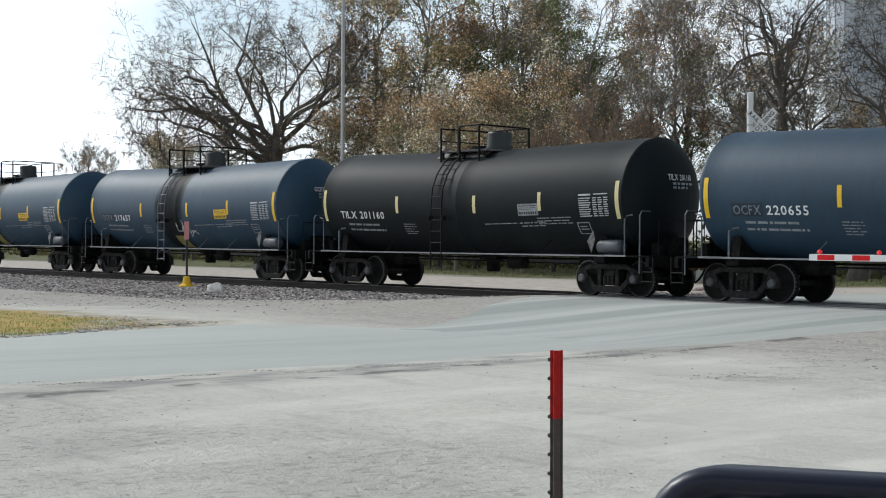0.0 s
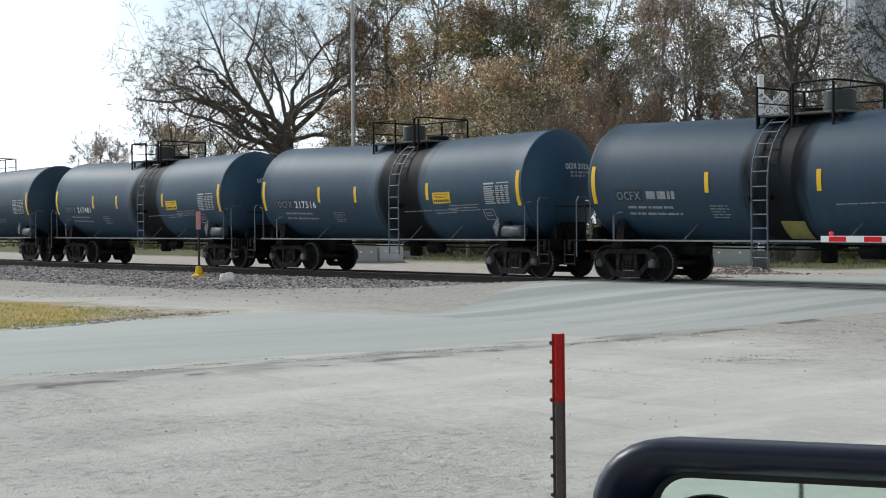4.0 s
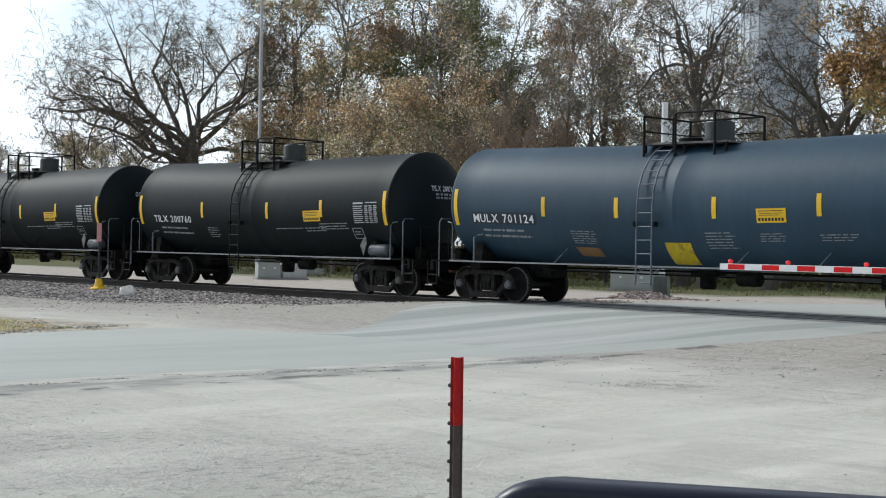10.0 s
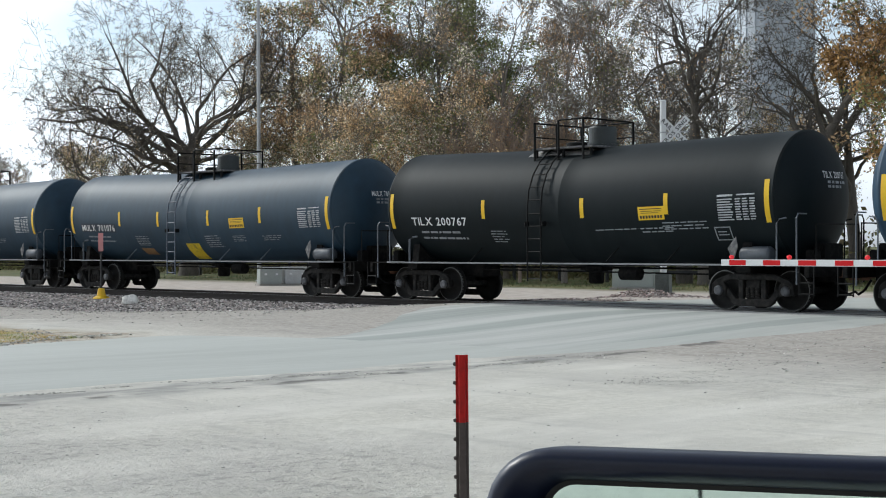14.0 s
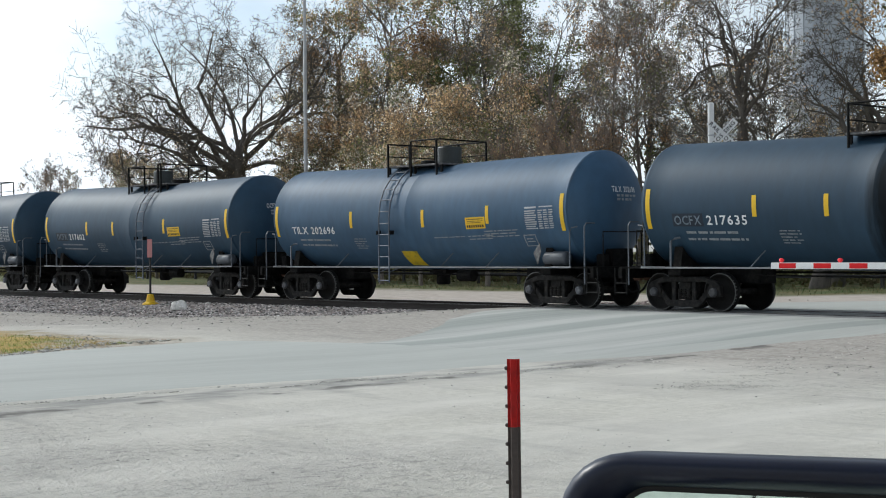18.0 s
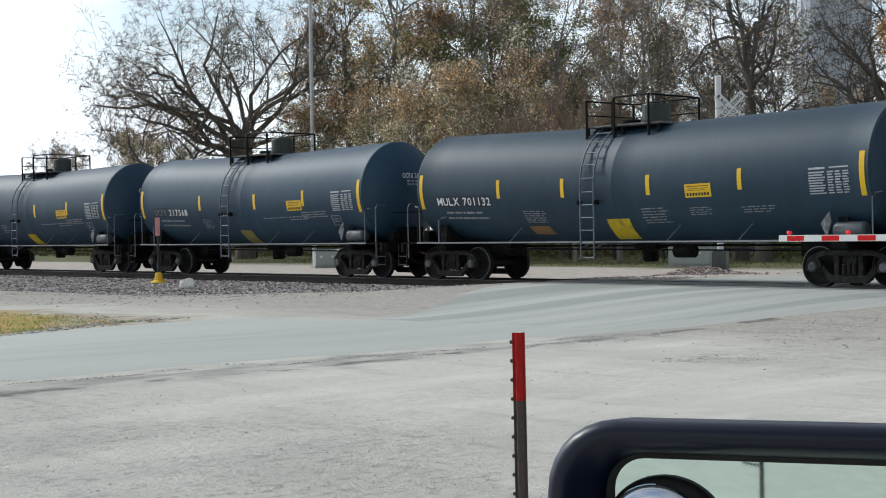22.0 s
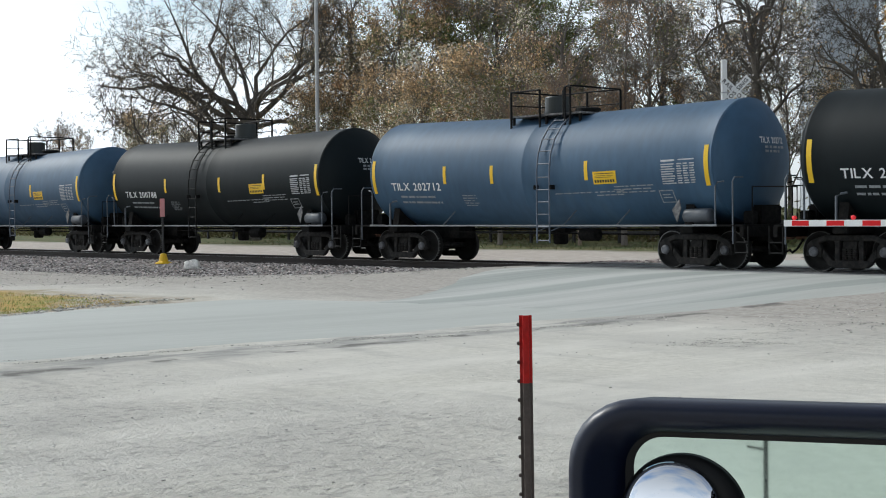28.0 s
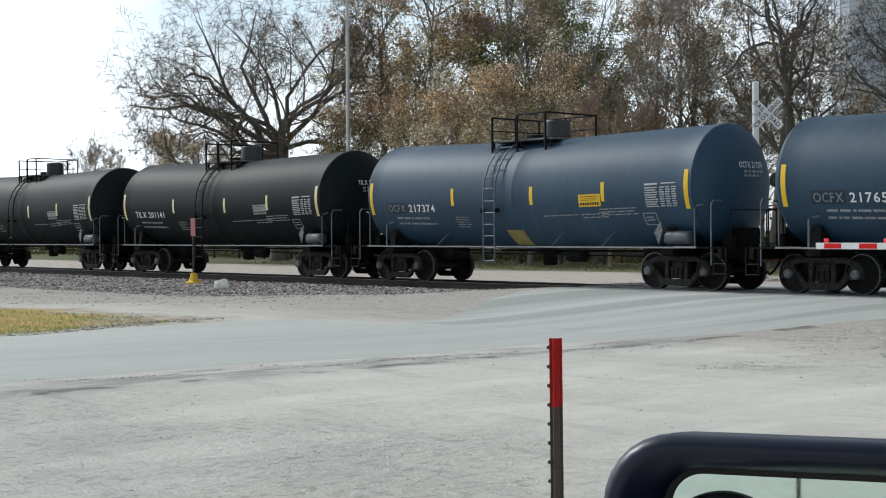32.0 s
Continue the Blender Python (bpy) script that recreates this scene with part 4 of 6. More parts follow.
def ground_material():
    """Pale limestone gravel, dirt and dry grass by place, in soft uneven borders."""
    m = bpy.data.materials.new("gravel_dirt_and_grass")
    m.use_nodes = True
    n, l = m.node_tree.nodes, m.node_tree.links
    p = n["Principled BSDF"]
    p.inputs["Roughness"].default_value = 0.95
    p.inputs["Specular IOR Level"].default_value = 0.2
    co = n.new("ShaderNodeTexCoord")

    def nz(scale, detail=6.0, stretch=(1, 1, 1), rough=0.6):
        mp = n.new("ShaderNodeMapping")
        mp.inputs["Scale"].default_value = stretch
        l.new(co.outputs["Object"], mp.inputs["Vector"])
        t = n.new("ShaderNodeTexNoise")
        t.inputs["Scale"].default_value, t.inputs["Detail"].default_value, t.inputs["Roughness"].default_value = scale, detail, rough
        l.new(mp.outputs["Vector"], t.inputs["Vector"])
        return t.outputs["Fac"]

    def ramp(fac, a, b, lo=0.0, hi=1.0):
        r = n.new("ShaderNodeMapRange")
        r.inputs["From Min"].default_value, r.inputs["From Max"].default_value = a, b
        r.inputs["To Min"].default_value, r.inputs["To Max"].default_value = lo, hi
        l.new(fac, r.inputs["Value"])
        return r.outputs["Result"]

    def mix(fac, a, b):
        x = n.new("ShaderNodeMix")
        x.data_type = "RGBA"
        l.new(fac, x.inputs["Factor"])
        for s, c in (("A", a), ("B", b)):
            if isinstance(c, tuple):
                x.inputs[s].default_value = (*c, 1)
            else:
                l.new(c, x.inputs[s])
        return x.outputs["Result"]

    def math_(op, a, b):
        x = n.new("ShaderNodeMath")
        x.operation = op
        for i, c in enumerate((a, b)):
            if isinstance(c, (int, float)):
                x.inputs[i].default_value = c
            else:
                l.new(c, x.inputs[i])
        return x.outputs[0]

    sep = n.new("ShaderNodeSeparateXYZ")
    l.new(co.outputs["Object"], sep.inputs["Vector"])
    X, Y = sep.outputs["X"], sep.outputs["Y"]
    wob = math_("MULTIPLY", math_("SUBTRACT", nz(0.35, 8.0), 0.5), 5.0)
    Xe = math_("ADD", X, math_("MULTIPLY", math_("SUBTRACT", nz(0.9, 8.0), 0.5), 1.3))
    Xw, Yw = math_("ADD", X, wob), math_("ADD", Y, wob)
    fine = nz(9.0, 8.0)
    gravel = mix(ramp(fine, 0.3, 0.7), (0.52, 0.50, 0.44), (0.68, 0.655, 0.59))
    gravel = mix(ramp(nz(0.28, 5.0, (1.0, 0.35, 1)), 0.40, 0.66), gravel, (0.61, 0.59, 0.54))
    gravel = mix(math_("MULTIPLY", ramp(nz(38.0, 3.0), 0.56, 0.70, 0, 0.6), ramp(nz(0.35, 4.0), 0.42, 0.62, 0.25, 1.0)), gravel, (0.22, 0.21, 0.195))
    near_rough = math_("MULTIPLY", ramp(Y, -30.5, -28.0), ramp(math_("ADD", Y, math_("MULTIPLY", math_("SUBTRACT", nz(0.3, 5.0), 0.5), 7.0)), -19.6, -22.4))
    far_rough = math_("MULTIPLY", math_("MULTIPLY", ramp(Xw, -13.6, -11.8), ramp(Yw, -15.5, -13.5)), 0.8)
    rough_zone = ramp(math_("MAXIMUM", near_rough, far_rough), 0.0, 1.0, 0.06, 1.0)
    # dark dashes of the rough clods, with their small shadows put into the colour
    gravel = mix(math_("MULTIPLY", rough_zone, ramp(nz(7.5, 8.0, (1.0, 0.7, 1), 0.7), 0.52, 0.60, 0, 0.62)), gravel, (0.30, 0.285, 0.26))
    # tyre sweeps across the lot
    gravel = mix(ramp(nz(0.30, 7.0, (0.55, 1.5, 1), 0.62), 0.46, 0.64, 0, 0.4), gravel, (0.42, 0.405, 0.375))
    gravel = mix(ramp(nz(0.55, 6.0, (1.5, 0.45, 1), 0.6), 0.49, 0.63, 0, 0.8), gravel, (0.69, 0.665, 0.605))
    gravel = mix(ramp(nz(0.9, 5.0, (0.25, 1.6, 1)), 0.56, 0.72, 0, 0.45), gravel, (0.33, 0.32, 0.30))
    dirt = mix(ramp(nz(2.2, 7.0), 0.35, 0.65), (0.42, 0.365, 0.32), (0.56, 0.51, 0.46))
    lot_edge = ramp(Yw, -13.0, -9.0)
    col = mix(lot_edge, gravel, mix(ramp(fine, 0.35, 0.65), (0.35, 0.32, 0.285), (0.49, 0.46, 0.42)))
    marks = math_("MULTIPLY", lot_edge, ramp(nz(1.1, 8.0, (0.5, 1.4, 1), 0.7), 0.53, 0.63, 0, 0.6))
    col = mix(marks, col, (0.30, 0.275, 0.25))
    col = mix(ramp(Yw, 1.0, 3.5), col, dirt)
    edge = math_("MULTIPLY", math_("MULTIPLY", ramp(Xe, -16.6, -16.1), ramp(Xe, -14.6, -15.4)), ramp(Y, -9.0, -12.0))
    col = mix(math_("MULTIPLY", edge, ramp(nz(1.6, 7.0, (1.6, 0.5, 1)), 0.40, 0.60, 0.15, 0.9)), col, (0.30, 0.295, 0.28))
    col = mix(math_("MULTIPLY", math_("MULTIPLY", ramp(Xe, -15.5, -15.3), ramp(Xe, -15.0, -15.2)), ramp(nz(0.8, 4.0), 0.5, 0.56, 0, 0.8)), col, (0.13, 0.125, 0.115))
    grass = mix(ramp(nz(1.2, 6.0), 0.40, 0.62), (0.56, 0.37, 0.12), (0.30, 0.27, 0.075))
    grass = mix(ramp(nz(14.0, 4.0), 0.45, 0.62, 0, 0.6), grass, (0.36, 0.29, 0.15))
    far_green = mix(ramp(nz(0.5, 7.0), 0.38, 0.62), (0.16, 0.14, 0.07), (0.075, 0.105, 0.036))
    col = mix(ramp(Yw, 15.5, 18.5), col, far_green)
    # grass by the road corner
    rim = math_("MULTIPLY", math_("MULTIPLY", ramp(Xe, -24.0, -24.4), ramp(Y, -30.5, -28.0)), ramp(Yw, -12.4, -13.4))
    rut = mix(ramp(nz(2.4, 7.0, (1.3, 0.8, 1), 0.7), 0.40, 0.60), (0.27, 0.225, 0.165), (0.55, 0.50, 0.42))
    col = mix(rim, col, rut)
    Xg = math_("ADD", X, math_("MULTIPLY", math_("SUBTRACT", nz(0.8, 8.0), 0.5), 4.0))
    mask = math_("MULTIPLY", math_("MULTIPLY", ramp(math_("ADD", Xg, math_("MULTIPLY", ramp(Y, -16.4, -14.6), 2.6)), -24.9, -25.9), ramp(Yw, -30.5, -28.0)), ramp(Yw, -12.9, -14.4))
    mask = math_("MULTIPLY", mask, ramp(Xw, -60.0, -57.0))
    col = mix(mask, col, grass)
    near_tuft = math_("MULTIPLY", ramp(Xw, -10.6, -11.6), ramp(Yw, -25.0, -26.5))
    col = mix(near_tuft, col, grass)
    l.new(col, p.inputs["Base Color"])
    bu = n.new("ShaderNodeBump")
    bu.inputs["Strength"].default_value, bu.inputs["Distance"].default_value = 0.85, 0.05
    clods = math_("MULTIPLY", rough_zone, math_("ADD", nz(11.0, 6.0, (1, 0.8, 1), 0.65), math_("MULTIPLY", nz(3.5, 6.0, (1, 0.7, 1), 0.6), 1.4)))
    grit = math_("MULTIPLY", math_("ADD", math_("MULTIPLY", fine, 0.6), math_("MULTIPLY", nz(40.0, 4.0), 0.5)), ramp(rough_zone, 0.0, 1.0, 0.35, 1.0))
    l.new(math_("ADD", grit, clods), bu.inputs["Height"])
    l.new(bu.outputs["Normal"], p.inputs["Normal"])
    return m


M["ground"] = ground_material()
ground = mesh_ob("ground", gv, gf, M["ground"], True)
tagged(ground, "pale limestone gravel lot with dirt and dry grass", "ground", kind="structure")

# the road over the crossing, a worn pale strip with wheel paths
def road_edge(y):
    """Left and right edges of the pavement."""
    wl_ = 0.25 * noise.noise(Vector((0.0, y * 0.35, 3.0))) + 0.08 * noise.noise(Vector((0.0, y * 1.7, 5.0)))
    wr_ = 0.25 * noise.noise(Vector((7.0, y * 0.35, 3.0))) + 0.08 * noise.noise(Vector((7.0, y * 1.7, 5.0)))
    left = -24.4 - 1.0 * smooth(-19.0, -15.0, y) + 3.6 * smooth(-12.6, -10.4, y) - 4.0 * smooth(-9.8, -2.5, y) + 2.6 * smooth(3.0, 14.0, y) + wl_
    right = -16.4 + 2.2 * smooth(-14.0, -3.0, y) - 1.0 * smooth(3.0, 14.0, y) + wr_
    return left, right


rv, rf = [], []
RYS = axis([(-60, -34, 3.0), (-34, -1.62, 0.4)])
RN = 14


def road_strip(ys):
    k = len(rv)
    for y in ys:
        a, b = road_edge(y)
        for i in range(RN + 1):
            x = a + (b - a) * i / RN
            crown = 0.05 * (1 - (2 * i / RN - 1) ** 2)
            edge = 0.012 if 0 < i < RN else -0.01
            rv.append((x, y, ground_z(x, y) + edge + crown * (1 - smooth(-5, -2, y)) * (1.0 if y < 0 else 0.3)))
    for j in range(len(ys) - 1):
        for i in range(RN):
            q = k + j * (RN + 1) + i
            rf.append((q, q + 1, q + RN + 2, q + RN + 1))


road_strip(RYS)
road_strip(axis([(1.62, 16, 0.5), (16, 60, 3.0)]))
M["road"] = mat("worn_pale_asphalt", (0.475, 0.487, 0.458), 0.85, var=0.06, big=0.5, fine=14.0, bump=0.15, dirt=(0.435, 0.447, 0.42), dirt_at=0.60, dirt_w=0.14, stretch=(1.0, 0.08, 1), spec=0.3)
road = mesh_ob("road", rv, rf, M["road"], True)
tagged(road, "worn pale asphalt road with wheel paths", "road", kind="structure")

# darker asphalt apron up to the crossing, striped along the way of the wheels
av, af = [], []
AYS = axis([(-11.6, -1.63, 0.35)])
AN = 16
for j, y in enumerate(AYS):
    u = smooth(-11.4, -2.0, y)
    a = -22.4 - 4.9 * u + 0.2 * noise.noise(Vector((3.0, y * 0.8, 0)))
    b = -16.3 + 1.3 * u + 0.25 * noise.noise(Vector((9.0, y * 0.8, 0)))
    for i in range(AN + 1):
        x = a + (b - a) * i / AN
        yy = y + (0.75 * (i / AN) - 0.15 * (i % 3)) * (1 - min(1.0, j / 4))
        l_, r_ = road_edge(yy)
        k = (x - l_) / (r_ - l_)
        crown = 0.05 * max(0.0, 1 - (2 * k - 1) ** 2)
        av.append((x, yy, ground_z(x, yy) + (0.018 if 0 < i < AN and j > 0 else -0.002) + crown * (1 - smooth(-5, -2, yy))))
for j in range(len(AYS) - 1):
    for i in range(AN):
        q = j * (AN + 1) + i
        af.append((q, q + 1, q + AN + 2, q + AN + 1))
M["asphalt_apron"] = mat("grey_asphalt_apron", (0.345, 0.365, 0.345), 0.85, var=0.08, big=0.55, fine=16.0, bump=0.12, dirt=(0.50, 0.505, 0.48), dirt_at=0.50, dirt_w=0.11, stretch=(0.8, 0.03, 1), spec=0.3)
tagged(mesh_ob("road_apron", av, af, M["asphalt_apron"], True), "grey striped asphalt apron before the crossing", "road", kind="structure")

# crossing surface between and beside the rails
M["crossing"] = mat("dark_crossing_asphalt", (0.17, 0.175, 0.18), 0.85, var=0.25, big=1.2, fine=20.0, bump=0.2, dirt=(0.33, 0.33, 0.32), dirt_at=0.55, dirt_w=0.2)
for k, (y0, y1) in enumerate(((-1.62, -0.80), (-0.63, 0.63), (0.80, 1.62))):
    bm = bmesh.new()
    for i in range(7):
        a = -27.2 + i * 1.9
        box(bm, a, a + 1.885, y0, y1, RT - 0.14, RT - 0.012, 0.012)
    ob = part("crossing_panel", bm, M["crossing"], None, "dark worn crossing panels beside the rails")
    tagged(ob, "", "crossing panel", kind="structure")

# rails
M["rail"] = mat("brown_rail_steel", (0.032, 0.025, 0.022), 0.8, 0.1, var=0.3, big=2, fine=20, bump=0.15)
M["railhead"] = mat("polished_rail_head", (0.20, 0.195, 0.19), 0.4, 0.8, var=0.15, big=3, fine=30)
RAIL = [(-0.075, 0.0), (0.075, 0.0), (0.075, 0.012), (0.012, 0.03), (0.010, 0.13), (0.036, 0.14), (0.036, 0.166), (-0.036, 0.166), (-0.036, 0.14), (-0.010, 0.13), (-0.012, 0.03), (-0.075, 0.012)]
for s in (-1, 1):
    vs, fs = [], []
    xs = axis([(-900, -100, 40), (-100, 30, 5), (30, 900, 40)])
    for x in xs:
        vs += [(x, s * 0.7535 + a, RT - 0.172 + b) for a, b in RAIL]
    for j in range(len(xs) - 1):
        for i in range(12):
            fs.append((j * 12 + i, j * 12 + (i + 1) % 12, (j + 1) * 12 + (i + 1) % 12, (j + 1) * 12 + i))
    rail = mesh_ob("rail", vs, fs, M["rail"])
    tagged(rail, "rusty steel rail with a worn bright head", "rail", "rails of the track", "structure")
    bm = bmesh.new()
    box(bm, -900, 900, s * 0.7535 - 0.034, s * 0.7535 + 0.034, RT - 0.008, RT, 0.002)
    head = part("rail_head", bm, M["railhead"], rail, "bright worn running surface")

# sleepers
M["tie"] = mat("dark_creosoted_wood", (0.035, 0.029, 0.025), 0.9, var=0.35, big=3, fine=30, bump=0.4, per_object=0.3, stretch=(3, 0.4, 3))
bm = bmesh.new()
box(bm, -0.115, 0.115, -1.3, 1.3, RT - 0.36, RT - 0.176, 0.012)
tie = part("sleeper", bm, M["tie"], None)
tagged(tie, "dark creosoted wooden sleepers in ballast", "sleeper", "sleepers of the track")
tie.location.x = -28.0
for k in range(1, 170):
    copy_thing(tie, Matrix.Translation((-28.0 - 0.54 * k, 0, 0)))
for k in range(24):
    copy_thing(tie, Matrix.Translation((-12.8 + 0.54 * k, 0, 0)))

# ballast bed: a shaped bank, with loose stones on its near face
M["ballast"] = mat("grey_pink_crushed_stone", (0.25, 0.24, 0.23), 0.95, var=0.5, big=4.0, fine=26.0, bump=1.0, dirt=(0.26, 0.20, 0.185), dirt_at=0.55, spec=0.2)


def bank(y):
    a = abs(y)
    return RT - 0.20 if a < 1.75 else RT - 0.20 - (a - 1.75) * 0.16


def toe(x, s):
    base = 3.0 + 1.8 * smooth(-29.0, -36.0, x) if s < 0 else 3.6
    return base + 0.5 * noise.noise(Vector((x * 0.3, s * 4.0, 1.0)))


bm = bmesh.new()
for x0, x1 in ((-300, -27.3), (-13.2, 200)):
    xs = axis([(x0, -90, 12), (-90, x1, 0.45)]) if x0 < -200 else axis([(x0, 10, 0.6), (10, x1, 12)])
    rows = []
    for x in xs:
        a, b = -toe(x, -1), toe(x, 1)
        e = smooth(0.0, 2.5, min(abs(x - x1) if x0 < -200 else abs(x - x0), 2.5))
        a, b = -1.7 + (a + 1.7) * e, 1.7 + (b - 1.7) * e
        row = []
        for i in range(23):
            y = a + (b - a) * i / 22
            z = bank(y) + 0.035 * noise.noise(Vector((x * 2.1, y * 2.1, 0)))
            if i in (0, 22):
                z = min(z, ground_z(x, y) - 0.06)
            row.append(bm.verts.new((x, y, z)))
        rows.append(row)
    for r0, r1 in zip(rows, rows[1:]):
        for i in range(22):
            bm.faces.new((r0[i], r1[i], r1[i + 1], r0[i + 1]))
bmesh.ops.recalc_face_normals(bm, faces=bm.faces)
ballast = part("ballast_bank", bm, M["ballast"], None, "bank of grey and pink crushed stone", True)
tagged(ballast, "", "ballast", kind="stuff")


def scatter_stones(name, spots, sizes, material, label, seed, flat=0.7):
    """Many small broken stones joined into one mesh."""
    rs = np.random.RandomState(seed)
    base = np.array([(1, 0, -0.2), (-0.3, 0.9, -0.2), (-0.5, -0.8, -0.2), (0.5, 0.5, 0.5), (-0.6, 0.1, 0.6), (0.2, -0.7, 0.5), (0, 0, -0.6)], float)
    tri = np.array([(0, 1, 3), (1, 4, 3), (1, 2, 4), (2, 5, 4), (2, 0, 5), (0, 3, 5), (3, 4, 5), (0, 6, 1), (1, 6, 2), (2, 6, 0)])
    n = len(spots)
    v = base[None] * (1 + rs.uniform(-0.3, 0.3, (n, 7, 3))) * np.asarray(sizes)[:, None, None] * np.array((1, 1, flat))
    a = rs.uniform(0, 6.28, n)
    c, s = np.cos(a)[:, None], np.sin(a)[:, None]
    v = np.stack([v[..., 0] * c - v[..., 1] * s, v[..., 0] * s + v[..., 1] * c, v[..., 2]], -1) + np.asarray(spots)[:, None, :]
    f = tri[None] + 7 * np.arange(n)[:, None, None]
    ob = mesh_ob(name, v.reshape(-1, 3).tolist(), f.reshape(-1, 3).tolist(), material)
    return tagged(ob, label, "stones", kind="stuff")


M["stone"] = mat("mixed_broken_stone", (0.42, 0.41, 0.40), 0.9, var=0.25, big=6, fine=40, island=0.75, dirt=(0.40, 0.33, 0.31), dirt_at=0.55, spec=0.2)
rs = np.random.RandomState(4)
spots, sizes = [], []
while len(spots) < 15000:
    x = -27.0 - 50 * rs.rand() ** 1.3
    t = toe(x, -1)
    y = -1.0 - (t - 0.7) * rs.rand() ** 0.8
    spots.append((x, y, bank(y) + 0.01))
    sizes.append(rs.uniform(0.025, 0.072))
for k in range(1500):
    x = -28.5 - 25 * rs.rand()
    y = 1.0 + 2.6 * rs.rand()
    spots.append((x, y, bank(y) + 0.01))
    sizes.append(rs.uniform(0.025, 0.06))
scatter_stones("ballast_stones", spots, sizes, M["stone"], "loose grey and pink ballast stones", 5)
# pebbles and clods on the lot, rubble by the road's far corner
spots, sizes = [], []
for k in range(4500):
    x, y = rs.uniform(-15.0, -5.0), -28 + 13 * rs.rand() ** 1.5
    if noise.noise(Vector((x * 0.55, y * 0.55, 2.0))) + 0.35 * noise.noise(Vector((x * 2.1, y * 2.1, 2.0))) > 0.32 - 0.55 * smooth(-17.0, -25.0, y):
        spots.append((x, y, ground_z(x, y) + 0.001))
        sizes.append(0.004 + 0.016 * rs.rand() ** 5)
for k in range(700):
    x, y = rs.normal(-12.9, 0.9), rs.normal(-10.2, 2.6)
    if noise.noise(Vector((x * 0.7, y * 0.7, 8.0))) > 0.12:
        spots.append((x, y, ground_z(x, y) + 0.002))
        sizes.append(rs.uniform(0.008, 0.026))
for k in range(160):
    u = rs.rand()
    x, y = -24.6 - 5.0 * u + rs.normal(0, 0.35), -13.7 - 2.6 * (1 - u) ** 2 * rs.rand() + rs.normal(0, 0.25)
    spots.append((x, y, ground_z(x, y) + 0.01))
    sizes.append(rs.uniform(0.012, 0.035))
for k in range(420):
    u = rs.rand()
    x, y = -24.4 - 1.7 * smooth(0.0, 0.8, u) + rs.normal(0, 0.16), -18.0 + 4.9 * u + rs.normal(0, 0.12)
    spots.append((x, y, ground_z(x, y) + 0.012))
    sizes.append(0.015 + 0.05 * rs.rand() ** 3)
for k in range(700):
    x, y = rs.uniform(-15.5, -2.5), rs.uniform(-27, -8)
    spots.append((x, y, ground_z(x, y) + 0.004))
    sizes.append(0.006 + 0.014 * rs.rand() ** 5)
for cx, cy, sx, sy, many in ((-11.6, -14.0, 0.40, 0.45, 22), (-12.7, -9.6, 0.8, 1.7, 26), (-13.5, -6.0, 0.6, 1.2, 12)):
    for k in range(many):                                # short scuffed ridges
        x0, y0, ln = rs.normal(cx, sx), rs.normal(cy, sy), rs.uniform(0.15, 0.6)
        for j in range(int(ln * 60)):
            u = rs.uniform(-0.5, 0.5) * ln
            x, y = x0 + 0.656 * u + rs.normal(0, 0.012), y0 + 0.755 * u + rs.normal(0, 0.012)
            spots.append((x, y, ground_z(x, y) + 0.002))
            sizes.append(rs.uniform(0.005, 0.013))
for k in range(300):
    x, y = rs.normal(-10.3, 1.1), rs.normal(-7.5, 2.2)
    spots.append((x, y, ground_z(x, y) + 0.01))
    sizes.append(rs.uniform(0.012, 0.034))
for k in range(26):
    y0, ln = rs.uniform(-22.5, -10.5), rs.uniform(0.2, 1.3)
    off = 0.75 * rs.rand() ** 0.6
    for j in range(int(ln * rs.uniform(25, 90))):
        y = y0 + ln * rs.rand()
        x = -16.25 + 0.12 * (y + 16.0) + off + 0.10 * noise.noise(Vector((y * 1.3, off, 3.0))) + rs.normal(0, 0.035)
        spots.append((x, y, ground_z(x, y) + 0.004))
        sizes.append(0.005 + 0.018 * rs.rand() ** 2)
for k in range(1700):                                    # stones strewn over the dirt below the ballast
    x = -27.5 - 22 * rs.rand()
    y = -toe(x, -1) + 0.6 - 8.0 * rs.rand() ** 2.2
    spots.append((x, y, ground_z(x, y) + 0.01))
    sizes.append(0.010 + 0.036 * rs.rand() ** 3)
M["pebble"] = mat("grey_pebbles", (0.50, 0.485, 0.45), 0.95, var=0.3, big=8, fine=50, island=0.45, spec=0.2)
scatter_stones("pebbles", spots, sizes, M["pebble"], "scattered grey pebbles and clods on the gravel lot", 6, 0.55)

# dry grass blades on the corner patch and along the far side
M["straw"] = mat("dry_grass_blades", (0.55, 0.39, 0.15), 0.8, var=0.2, island=0.4, dirt=(0.25, 0.31, 0.08), dirt_at=0.48, dirt_w=0.05, big=0.4, translucent=0.3)
BLADES = 15000


def blades(count, where):
    """Thin bent triangles of grass; where(k) gives x, y, height and width."""
    vs, fs = [], []
    for k in range(count):
        x, y, h, w = where(k)
        z, a = ground_z(x, y) - 0.005, rs.rand() * 6.28
        dx, dy = math.cos(a) * w, math.sin(a) * w
        bx, by = rs.normal(0, 0.5 * h), rs.normal(0, 0.5 * h)
        vs += [(x - dx, y - dy, z), (x + dx, y + dy, z), (x + bx, y + by, z + h)]
        fs.append((3 * k, 3 * k + 1, 3 * k + 2))
    return vs, fs


